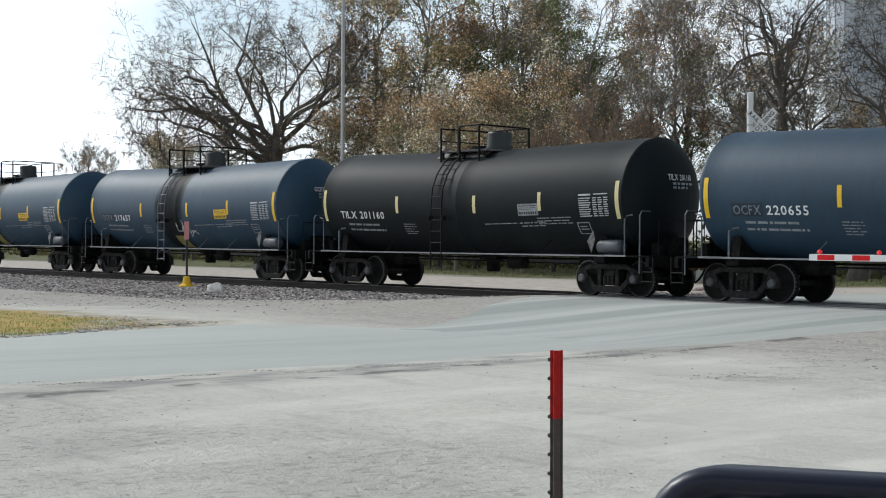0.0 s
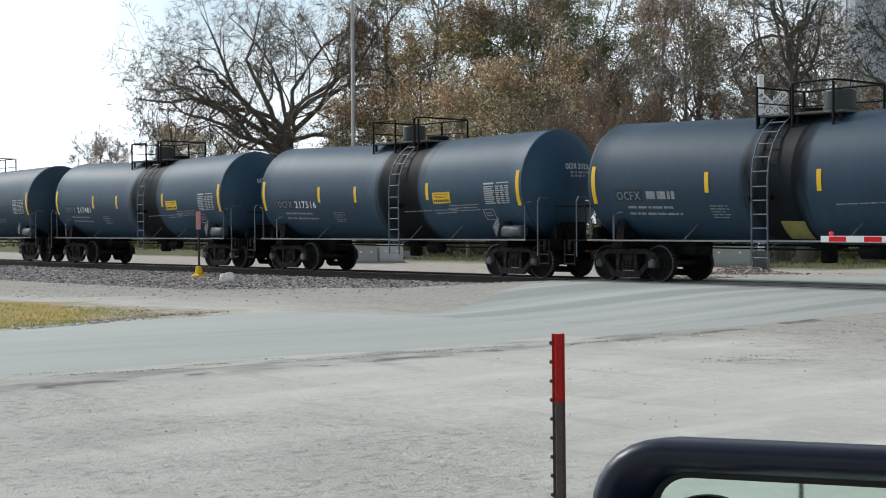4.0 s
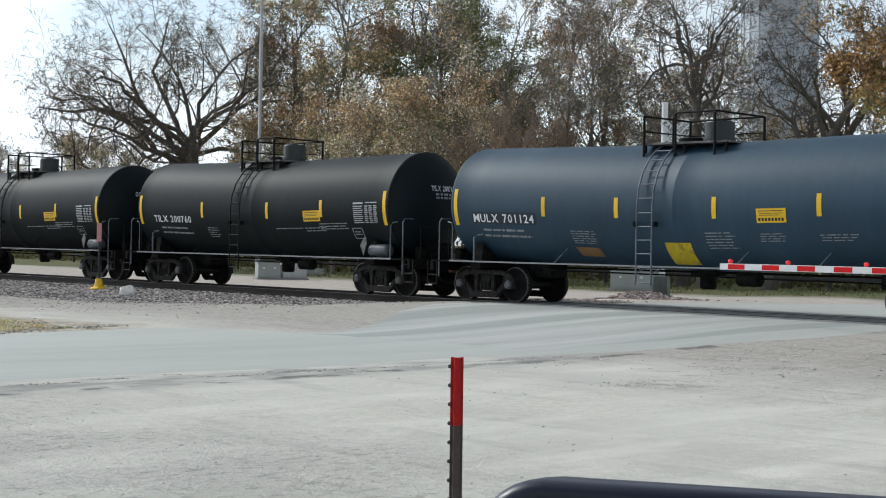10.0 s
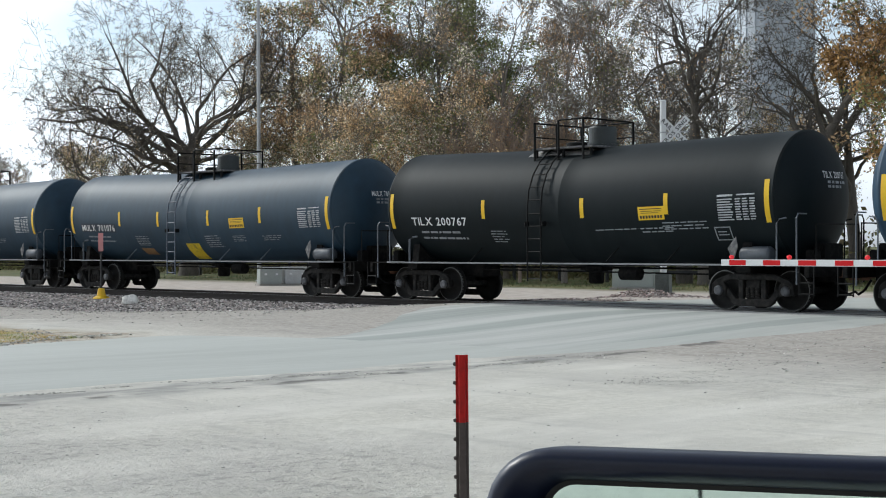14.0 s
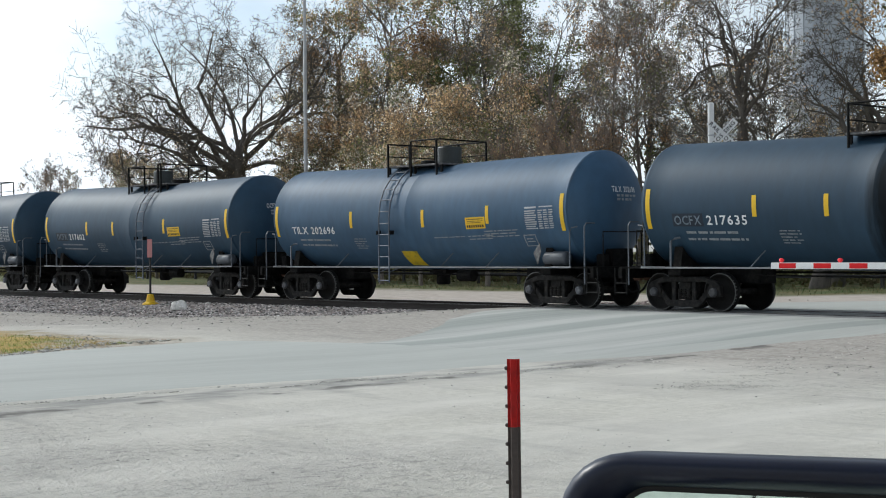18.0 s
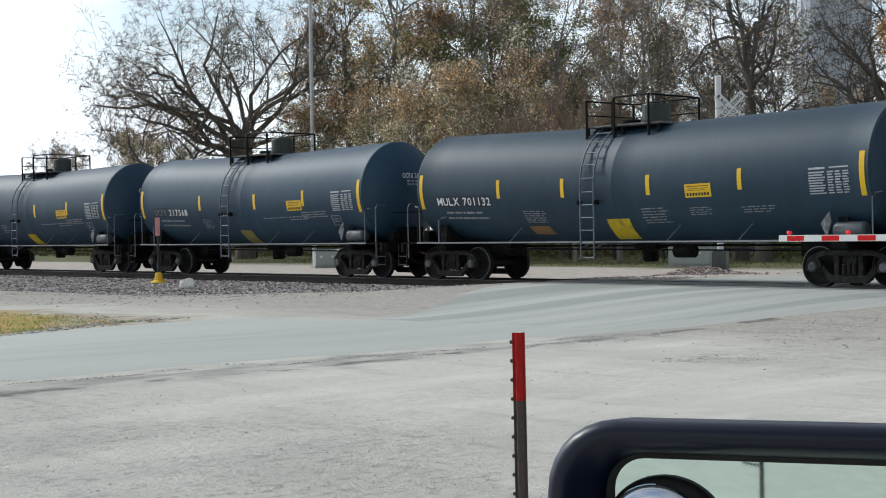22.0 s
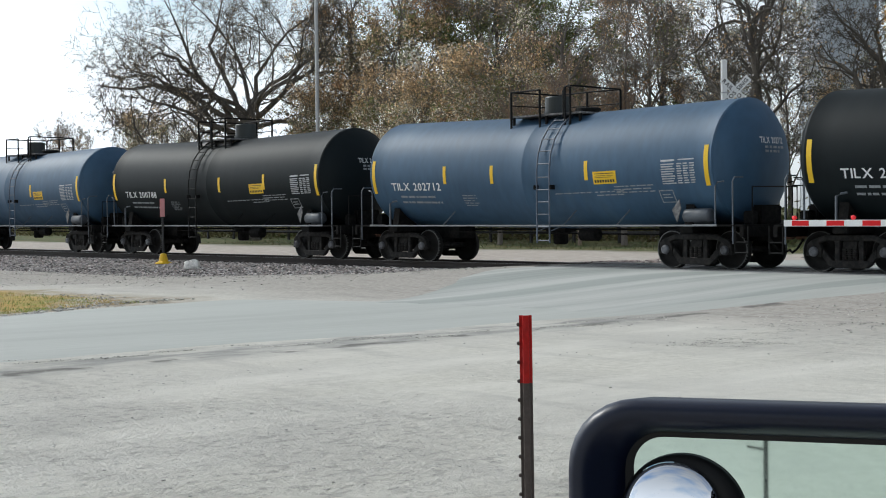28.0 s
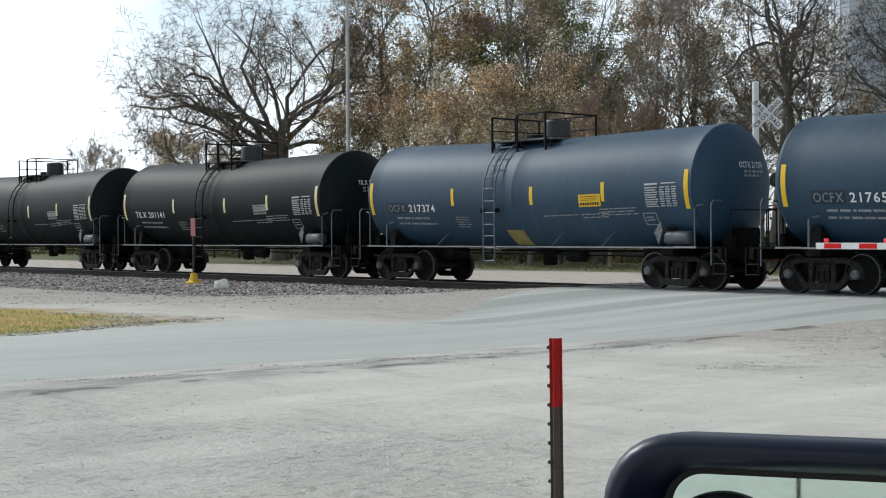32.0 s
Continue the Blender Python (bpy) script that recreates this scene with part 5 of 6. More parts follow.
def corner_patch(k):
    if k > BLADES - 600:
        return rs.uniform(-13.0, -11.3), rs.uniform(-27.5, -25.6), rs.uniform(0.03, 0.09), 0.006
    y = -22.0 + 7.9 * rs.rand()
    west = 14 * rs.rand() ** 1.6
    return -24.9 - 0.9 * smooth(-18.0, -14.5, y) - west, y, rs.uniform(0.02, 0.065), rs.uniform(0.004, 0.011)


tagged(mesh_ob("grass", *blades(BLADES, corner_patch), M["straw"]), "short dry yellow and green grass by the road corner", "grass", kind="stuff")
M["meadow"] = mat("far_meadow_blades", (0.17, 0.155, 0.07), 0.8, var=0.2, island=0.4, dirt=(0.08, 0.115, 0.04), dirt_at=0.5, dirt_w=0.05, big=0.3, translucent=0.3)
tagged(mesh_ob("meadow_grass", *blades(3000, lambda k: (rs.uniform(-75, -25), 17.5 + 10 * rs.rand(), rs.uniform(0.08, 0.28), rs.uniform(0.006, 0.02))), M["meadow"]), "green and brown grass beyond the track", "grass", kind="stuff")
# mound of pinkish broken stone round the mast footing beyond the track
spots, sizes = [], []
for k in range(650):
    x, y = rs.normal(-28.6, 0.85), rs.normal(7.4, 0.7)
    h = 0.26 * math.exp(-((x + 28.6) / 1.1) ** 2 - ((y - 7.4) / 0.9) ** 2)
    spots.append((x, y, ground_z(x, y) + h * rs.rand()))
    sizes.append(rs.uniform(0.03, 0.075))
for k in range(500):
    x, y = rs.uniform(-31, -25.5), rs.normal(2.6, 0.5)
    spots.append((x, y, max(bank(y), ground_z(x, y)) + 0.01))
    sizes.append(rs.uniform(0.025, 0.06))
M["rubble"] = mat("pink_grey_rubble", (0.42, 0.33, 0.31), 0.95, var=0.25, big=6, fine=40, island=0.45, dirt=(0.40, 0.39, 0.38), dirt_at=0.55, spec=0.2)
scatter_stones("rubble_mound", spots, sizes, M["rubble"], "mound of pinkish broken stone by the signal mast", 8)

# ---- things beside the track ----
M["red"] = mat("red_post_paint", (0.42, 0.014, 0.012), 0.6, var=0.2, big=5, fine=60, dirt=(0.28, 0.02, 0.018), dirt_at=0.6, spec=0.2)
M["post"] = mat("brown_rusted_post", (0.075, 0.058, 0.050), 0.75, var=0.25, big=6, fine=60, bump=0.2)
M["signwhite"] = mat("white_reflective_sheet", (0.74, 0.75, 0.75), 0.5, var=0.08, big=3, fine=40)
M["signred"] = mat("red_reflective_sheet", (0.62, 0.010, 0.014), 0.5, var=0.1, big=3, fine=40, spec=0.2)
M["lamp"] = glow("lit_red_lens", (0.8, 0.03, 0.04), 0.35)
M["galv"] = mat("galvanised_steel", (0.42, 0.43, 0.44), 0.45, 0.5, var=0.15, big=3, fine=40)
M["lowbox"] = mat("dusty_white_cabinet_paint", (0.50, 0.51, 0.51), 0.6, var=0.15, big=3, fine=30)
M["boxgrey"] = mat("grey_cabinet_paint", (0.36, 0.39, 0.37), 0.6, var=0.1, big=2, fine=30)
M["concrete"] = mat("weathered_concrete", (0.36, 0.34, 0.31), 0.9, var=0.2, big=3, fine=30, bump=0.3)
M["base"] = mat("dark_grey_green_cast_metal", (0.12, 0.135, 0.125), 0.7, var=0.25, big=4, fine=30)
M["pink"] = mat("faded_pink_flag", (0.62, 0.28, 0.28), 0.6, var=0.1)
M["limestone"] = mat("white_limestone", (0.80, 0.78, 0.74), 0.9, var=0.25, big=6, fine=30, bump=0.6)
M["fence"] = mat("black_fence_paint", (0.02, 0.02, 0.022), 0.6, var=0.3)

# steel delineator post in front of the lot
PX, PY = -3.982, -25.500
bm = bmesh.new()
w, d, th = 0.0245, 0.015, 0.004
prof = [(-w, d), (-w * 0.62, d), (-w * 0.45, 0), (w * 0.45, 0), (w * 0.62, d), (w, d), (w, d + th), (w * 0.55, d + th), (w * 0.38, th), (-w * 0.38, th), (-w * 0.55, d + th), (-w, d + th)]


def channel(bm, z0, z1, k=1.0):
    lo = [bm.verts.new((x * k, y * k, z0)) for x, y in prof]
    hi = [bm.verts.new((x * k, y * k, z1)) for x, y in prof]
    n = len(prof)
    bm.faces.new(lo)
    bm.faces.new(hi[::-1])
    for i in range(n):
        bm.faces.new((lo[i], hi[i], hi[(i + 1) % n], lo[(i + 1) % n]))
    bmesh.ops.recalc_face_normals(bm, faces=bm.faces)


marker_post = empty("marker_post")
tagged(marker_post, "brown steel fence post with a red painted top", "post")
channel(bm, -0.3, 1.085)
part("post_shaft", bm, M["post"], marker_post, "brown rusted steel shaft")
bm = bmesh.new()
channel(bm, 1.085, 1.345)
part("post_top", bm, M["red"], marker_post, "red painted top")
bm = bmesh.new()
lathe(bm, [(0.0, 0.008), (0.007, 0.007), (0.010, 0.004)], 8, "x", (0, 0, 0))
stud = part("stud", bm, M["post"], marker_post, "small rivet stud")
stud.matrix_basis = pose(-0.0245, 0.013, 1.31, 0, 0, 180)
for k in range(1, 24):
    repeat(stud, marker_post, pose(-0.0245, 0.013, 1.31 - 0.0725 * k, 0, 0, 180))
marker_post.matrix_basis = pose(PX, PY, 0, 0, -0.3, 49)

# crossing gate, lowered over the near lane
gate = empty("crossing_gate")
tagged(gate, "lowered red and white crossing gate with lit lamps", "crossing gate")
GY0, GZ = -4.0, RT + 1.13
TIPX, MASTX = -17.75, -11.3
bm = bmesh.new()
box(bm, TIPX, MASTX, -0.03, 0.03, -0.065, 0.065, 0.006)
arm = part("arm", bm, M["signwhite"], gate, "white reflective gate arm")
arm.location = (0, GY0, GZ)
stripe = None
for k in range(8):
    x = TIPX + 0.20 + k * 0.81
    if x + 0.40 > MASTX:
        break
    if stripe is None:
        bm = bmesh.new()
        box(bm, 0, 0.40, -0.034, 0.034, -0.052, 0.052, 0.002)
        stripe = part("stripe", bm, M["signred"], arm, "red reflective stripe")
        stripe.location = (x, 0, 0)
    else:
        repeat(stripe, arm, Matrix.Translation((x, 0, 0)))
lens = None
for k in range(3):
    x = TIPX + 0.24 + k * 1.36 + (0.35 if k == 2 else 0)
    if lens is None:
        bm = bmesh.new()
        lathe(bm, [(-0.045, 0.02), (-0.04, 0.036), (0.0, 0.043), (0.04, 0.036), (0.045, 0.02)], 14, "y")
        box(bm, -0.02, 0.02, -0.02, 0.02, -0.06, -0.03)
        lens = part("gate_lamp", bm, M["lamp"], arm, "lit red gate lamp", True)
        lens.location = (x, 0, 0.112)
    else:
        repeat(lens, arm, Matrix.Translation((x, 0, 0.112)))
bm = bmesh.new()
lathe(bm, [(0.0, 0.16), (0.05, 0.16), (0.05, 0.065), (3.0, 0.065)], 14, "z", (MASTX + 0.3, GY0, ground_z(MASTX, GY0)))
part("mast", bm, M["galv"], gate, "galvanised mast")
bm = bmesh.new()
box(bm, MASTX - 0.15, MASTX + 0.75, GY0 - 0.22, GY0 + 0.22, GZ - 0.28, GZ + 0.28, 0.03)
part("mechanism", bm, M["boxgrey"], gate, "grey gate mechanism housing")

# crossbuck mast beyond the track
CX, CY = -28.55, 8.36
crossbuck = empty("crossbuck_signal")
tagged(crossbuck, "white mast with a railroad crossing sign", "crossing sign")
cz = ground_z(CX, CY)
bm = bmesh.new()
lathe(bm, [(cz - 0.1, 0.20), (cz + 0.02, 0.20), (cz + 0.02, 0.10), (RT + 6.00, 0.10), (RT + 6.05, 0.11), (RT + 6.08, 0.06)], 16, "z")
part("mast", bm, M["signwhite"], crossbuck, "white painted mast")
bm = bmesh.new()
box(bm, -0.22, 0.22, -0.22, 0.22, cz - 0.2, cz + 0.72, 0.04)
part("footing", bm, M["base"], crossbuck, "dark grey-green cast base")
bm = bmesh.new()
box(bm, -0.10, 0.85, -0.12, -0.08, RT + 5.03, RT + 5.07, 0.005)
part("sign_bracket", bm, M["galv"], crossbuck, "horizontal bracket")
for k, (ang, words) in enumerate(((-45, "RAIL  ROAD"), (45, "CROS SING"))):
    bm = bmesh.new()
    box(bm, -0.61, 0.61, -0.012, 0.012, -0.115, 0.115, 0.006)
    blade = part("sign_blade", bm, M["signwhite"], crossbuck, "white crossing sign blade with black letters")
    blade.matrix_basis = pose(0.40, -0.105 - 0.03 * k, RT + 5.05, 0, -ang, 0)
    uv, fs = lettering(words.replace("  ", " "), 0.13, 1.08)
    ob = mesh_ob("sign_letters", [(-0.54 + u, -0.016, -0.065 + v) for u, v in uv], fs, M["dark"])
    ob.parent = blade
    tagged(ob, "black letters")
crossbuck.matrix_basis = pose(CX, CY, 0, 0, 0, 20)
# flashing light pair low on the mast
bm = bmesh.new()
tube(bm, [(-0.75, 0, 0), (0.75, 0, 0)], 0.03)
arm2 = part("light_arm", bm, M["galv"], crossbuck, "cross arm for the flashing lights")
arm2.location = (0, 0, RT + 3.0)
for s in (-1, 1):
    bm = bmesh.new()
    lathe(bm, [(-0.14, 0.10), (-0.13, 0.24), (-0.10, 0.24), (-0.09, 0.12), (0.05, 0.10)], 16, "y", (s * 0.7, 0, 0))
    part("flasher", bm, M["fence"], arm2, "black round flasher hood")

# low marker with a yellow base and a pink flag, and a white stone beside it
BX, BY = -44.6, -2.05
bz = bank(BY)
flag = empty("track_marker")
tagged(flag, "yellow-footed track marker with a pink flag plate", "track marker")
bm = bmesh.new()
lathe(bm, [(0, 0.30), (0.04, 0.28), (0.10, 0.16), (0.34, 0.11), (0.36, 0.05)], 8, "z")
part("base", bm, M["yellow"], flag, "yellow cast base")
bm = bmesh.new()
tube(bm, [(0, 0, 0.3), (0, 0, 2.25)], 0.04, 8)
part("stem", bm, M["fence"], flag, "black stem")
bm = bmesh.new()
box(bm, -0.085, 0.085, -0.07, -0.05, 1.62, 2.25, 0.01)
part("flag_plate", bm, M["pink"], flag, "faded pink plate")
flag.matrix_basis = pose(BX, BY, bz - 0.01, 0, 0, 48)

def rock_mesh(seed, sx, sy, sz):
    bm = bmesh.new()
    bmesh.ops.create_icosphere(bm, subdivisions=3, radius=1.0)
    for v in bm.verts:
        q = v.co.copy()
        k = 1 + 0.35 * noise.noise(q * 1.3 + Vector((seed, 0, 0))) + 0.15 * noise.noise(q * 3.5 + Vector((0, seed, 0)))
        v.co = Vector((q.x * sx, q.y * sy, max(q.z, -0.5) * sz)) * k
    return bm


rock = part("boulder", rock_mesh(3, 0.30, 0.24, 0.21), M["limestone"], None, "white limestone boulder on the ballast edge", False)
tagged(rock, "", "boulder")
rock.matrix_basis = pose(-41.85, -2.65, bank(-2.65) + 0.09, 0, 0, 35)

# grey equipment cabinets on the far side
def cabinet(name, x, y, turn, w, d, h, label, material):
    z = ground_z(x, y)
    ob = empty(name)
    tagged(ob, label, "cabinet")
    bm = bmesh.new()
    box(bm, -w / 2 - 0.08, w / 2 + 0.08, -d / 2 - 0.08, d / 2 + 0.08, -0.1, 0.09, 0.02)
    part("pad", bm, M["concrete"], ob, "concrete pad")
    bm = bmesh.new()
    box(bm, -w / 2, w / 2, -d / 2, d / 2, 0.09, h, 0.03)
    part("body", bm, material, ob)
    bm = bmesh.new()
    box(bm, -w / 2 - 0.04, w / 2 + 0.04, -d / 2 - 0.04, d / 2 + 0.04, h, h + 0.05, 0.015)
    part("cover", bm, material, ob, "overhanging cover")
    for k in (-1, 1):
        bm = bmesh.new()
        box(bm, k * w / 4 - 0.06, k * w / 4 + 0.06, -d / 2 - 0.012, -d / 2 + 0.005, h * 0.62, h * 0.72, 0.004)
        part("label_plate", bm, M["signwhite"], ob, "small pale label")
    ob.matrix_basis = pose(x, y, z, 0, 0, turn)
    return ob


cabinet("utility_cabinet", -37.7, 18.7, 20, 1.75, 1.1, 0.85, "grey-green utility cabinet on a concrete pad", M["boxgrey"])
cabinet("low_cabinet", -55.35, 13.6, 66, 1.05, 0.7, 0.80, "low grey equipment box with pipes beyond the track", M["boxgrey"])
cabinet("low_cabinet", -54.85, 14.72, 66, 1.15, 0.7, 0.82, "low dusty white equipment box beyond the track", M["lowbox"])
cabinet("low_cabinet", -60.5, 20.5, 40, 1.3, 0.6, 0.30, "low pale equipment box beyond the track", M["boxgrey"])

# black rail fence along the far grass
fence = empty("rail_fence")
tagged(fence, "black three-rail fence along the far grass", "fence")
FY = 27.5
fpost, frail = None, None
for k in range(24):
    x = -96 + k * 3.1
    z = ground_z(x, FY)
    if fpost is None:
        bm = bmesh.new()
        box(bm, -0.07, 0.07, -0.07, 0.07, -0.2, 1.30, 0.01)
        fpost = part("fence_post", bm, M["fence"], fence)
        fpost.location = (x, FY, z)
        bm = bmesh.new()
        box(bm, 0, 3.1, -0.025, 0.025, -0.07, 0.07, 0.008)
        frail = part("fence_rail", bm, M["fence"], fence)
        frail.location = (x, FY - 0.1, z + 0.55)
        repeat(frail, fence, Matrix.Translation((x, FY - 0.1, z + 1.12)))
    else:
        repeat(fpost, fence, Matrix.Translation((x, FY, z)))
        for h in (0.55, 1.12):
            repeat(frail, fence, Matrix.Translation((x, FY - 0.1, z + h)))

# tall steel pole and the grain silo behind the trees
pole = empty("flag_pole")
tagged(pole, "tall thin grey steel pole", "pole")
bm = bmesh.new()
lathe(bm, [(0, 0.18), (0.03, 0.18), (0.03, 0.115), (12, 0.095), (22, 0.06), (22.05, 0.02)], 14, "z")
part("pole_shaft", bm, M["galv"], pole, "tapered grey shaft")
bm = bmesh.new()
bmesh.ops.create_uvsphere(bm, u_segments=12, v_segments=8, radius=0.12, matrix=Matrix.Translation((0, 0, 22.1)))
part("finial", bm, M["galv"], pole, "round finial")
pole.matrix_basis = pose(-62.9, 18.8, ground_z(-62.9, 18.8))

M["silo"] = mat("pale_blue_grey_silo_steel", (0.50, 0.53, 0.58), 0.55, 0.2, var=0.12, big=0.4, fine=3.0, per_object=0.05)
SX, SY, SR = -70.8, 80.4, 3.2
silo = empty("grain_silo")
tagged(silo, "tall pale blue-grey grain silo behind bare trees", "silo")
ring_mesh = None
for k in range(24):
    if ring_mesh is None:
        bm = bmesh.new()
        lathe(bm, [(0.0, SR), (0.04, SR + 0.05), (0.12, SR + 0.05), (0.16, SR), (1.26, SR)], 40, "z")
        bmesh.ops.delete(bm, geom=[f for f in bm.faces if len(f.verts) > 4], context="FACES")
        ring_mesh = part("wall_ring", bm, M["silo"], silo, "ribbed steel wall ring")
    else:
        repeat(ring_mesh, silo, Matrix.Translation((0, 0, 1.26 * k)))
rib = None
for q in range(20):
    a = q * math.pi / 10
    if rib is None:
        bm = bmesh.new()
        box(bm, SR - 0.04, SR + 0.06, -0.05, 0.05, 0, 30.2)
        rib = part("rib", bm, M["silo"], silo, "upright stiffener")
    else:
        repeat(rib, silo, Matrix.Rotation(a, 4, "Z"))
bm = bmesh.new()
lathe(bm, [(30.2, SR + 0.15), (30.3, SR + 0.15), (32.4, 0.6), (32.9, 0.5)], 40, "z")
part("roof", bm, M["silo"], silo, "conical steel roof")
silo.matrix_basis = pose(SX, SY, ground_z(SX, SY))

# ---- trees ----
def unit(a):
    return a / np.maximum(np.linalg.norm(a, axis=-1, keepdims=True), 1e-9)


def tubes(P, Rr, sides):
    """Verts and faces of tapered limbs; P: (n, k, 3) points, Rr: (n, k) radii."""
    n, k, _ = P.shape
    d = np.empty_like(P)
    d[:, 1:-1] = P[:, 2:] - P[:, :-2]
    d[:, 0], d[:, -1] = P[:, 1] - P[:, 0], P[:, -1] - P[:, -2]
    d = unit(d)
    ref = np.where(np.abs(d[..., 2:3]) > 0.8, np.array((1.0, 0, 0)), np.array((0, 0, 1.0)))
    a = unit(np.cross(d, ref))
    b = np.cross(d, a)
    ang = 2 * np.pi * np.arange(sides) / sides
    V = P[:, :, None] + Rr[:, :, None, None] * (np.cos(ang)[None, None, :, None] * a[:, :, None] + np.sin(ang)[None, None, :, None] * b[:, :, None])
    i, j, s = np.meshgrid(np.arange(n), np.arange(k - 1), np.arange(sides), indexing="ij")
    q = (i * k + j) * sides
    s1 = (s + 1) % sides
    F = np.stack([q + s, q + s1, q + sides + s1, q + sides + s], -1).reshape(-1, 4)
    return V.reshape(-1, 3), F


def grow(seed, trunk, fork, crown, plan, limbs, up=0.2, crook=0.2, lean=(0.0, 0.0)):
    """A tree skeleton inside a rounded crown. fork: (lowest, highest) branching height; crown: (centre x, y, z, radius, half height);
    limbs: a count, or rows of (height, azimuth, elevation, length); plan: rows of (children, length ratio, angle, points, sides)."""
    rs = np.random.RandomState(seed)
    n0, top = 8, fork[1] + 0.6
    P = np.zeros((1, n0, 3))
    P[0, :, 2] = np.linspace(-0.3, top, n0)
    P[0, :, :2] = np.linspace(0, 1, n0)[:, None] ** 1.4 * np.array(lean)
    P[0, 1:, :2] += np.cumsum(rs.normal(0, 0.05, (n0 - 1, 2)), 0)
    hz = np.clip((P[0, :, 2] - fork[0]) / (top - fork[0]), 0, 1)
    Rr = (trunk * (1.15 - 0.15 * np.linspace(0, 1, n0)) * (1 - 0.85 * hz ** 0.8))[None]
    Rr[0, 0] *= 1.3
    woods, mid, rad_e = [tubes(P, Rr, 10)], np.array(crown[:3]), np.array((crown[3], crown[3], crown[4]))
    if isinstance(limbs, int):
        limbs = [(fork[0] + (fork[1] - fork[0]) * rs.rand(), 360 * (i + rs.uniform(-0.3, 0.3)) / limbs, rs.uniform(28, 78), crown[3] * rs.uniform(0.8, 1.25)) for i in range(limbs)]
    h, az, el, ln = np.array(limbs, float).T
    u = (h + 0.3) / (top + 0.3) * (n0 - 1)
    seg = np.clip(u.astype(int), 0, n0 - 2)
    f = (u - seg)[:, None]
    start = P[0, seg] * (1 - f) + P[0, seg + 1] * f
    az, el = np.radians(az), np.radians(el)
    d = np.stack([np.cos(az) * np.cos(el), np.sin(az) * np.cos(el), np.sin(el)], -1)
    rad = np.full(len(d), trunk) * 0.50 * (ln / ln.max()) ** 0.7 * (1 - 0.3 * (h - h.min()) / max(0.1, h.max() - h.min()))
    k, sides, bend = 9, 7, up
    for level in range(len(plan) + 1):
        Q = np.empty((len(d), k, 3))
        Q[:, 0] = start
        for j in range(1, k):
            d = unit(d + rs.normal(0, crook, d.shape) + np.array((0, 0, bend * 0.12)))
            q = (Q[:, j - 1] + d * (ln / (k - 1))[:, None] - mid) / rad_e
            r = np.sqrt((q * q).sum(-1, keepdims=True))
            out = unit(q / rad_e)
            d = unit(d - out * np.clip((d * out).sum(-1, keepdims=True), 0, 1) * (np.clip((r - 0.80) / 0.22, 0, 1.0) if level < 2 else 0.0))
            Q[:, j] = Q[:, j - 1] + d * (ln / (k - 1))[:, None]
        Rq = np.maximum(rad[:, None] * np.linspace(1.0, 0.16 if level == 0 else 0.30, k)[None], 0.0095)
        woods.append(tubes(Q, Rq, sides))
        if level == len(plan):
            break
        c, ratio, angle, k2, sides = plan[level]
        n = len(Q)
        u = rs.uniform(0.22, 1.0, (n, c))
        u[:, 0] = 0.99
        seg = np.minimum((u * (k - 1)).astype(int), k - 2)
        f = u * (k - 1) - seg
        ii = np.arange(n)[:, None]
        start = (Q[ii, seg] * (1 - f[..., None]) + Q[ii, seg + 1] * f[..., None]).reshape(-1, 3)
        rad = ((Rq[ii, seg] * (1 - f) + Rq[ii, seg + 1] * f) * (0.50 if level == 0 else 0.44)).reshape(-1)
        tang = unit(Q[ii, seg + 1] - Q[ii, seg])
        rnd = rs.normal(0, 1, tang.shape)
        side = unit(rnd - (rnd * tang).sum(-1, keepdims=True) * tang)
        th = np.radians(angle) * rs.uniform(0.55, 1.4, (n, c))[..., None]
        d = unit(np.cos(th) * tang + np.sin(th) * side + np.array((0, 0, up * 0.3))).reshape(-1, 3)
        ln = (ln[:, None] * ratio * rs.uniform(0.6, 1.3, (n, c)) * (1.2 - 0.5 * u)).reshape(-1)
        k = k2
    V, F, o = [], [], 0
    for v, f in woods:
        V.append(v)
        F.append(f + o)
        o += len(v)
    return np.concatenate(V), np.concatenate(F), Q


def array_mesh(name, V, F, material):
    """A mesh of quads from arrays."""
    me = bpy.data.meshes.new(name)
    me.vertices.add(len(V))
    me.vertices.foreach_set("co", np.ascontiguousarray(V, np.float32).ravel())
    me.loops.add(F.size)
    me.loops.foreach_set("vertex_index", np.ascontiguousarray(F, np.int32).ravel())
    me.polygons.add(len(F))
    me.polygons.foreach_set("loop_start", np.arange(0, F.size, F.shape[1], dtype=np.int32))
    me.update(calc_edges=True)
    me.validate()
    me.materials.append(material)
    return me


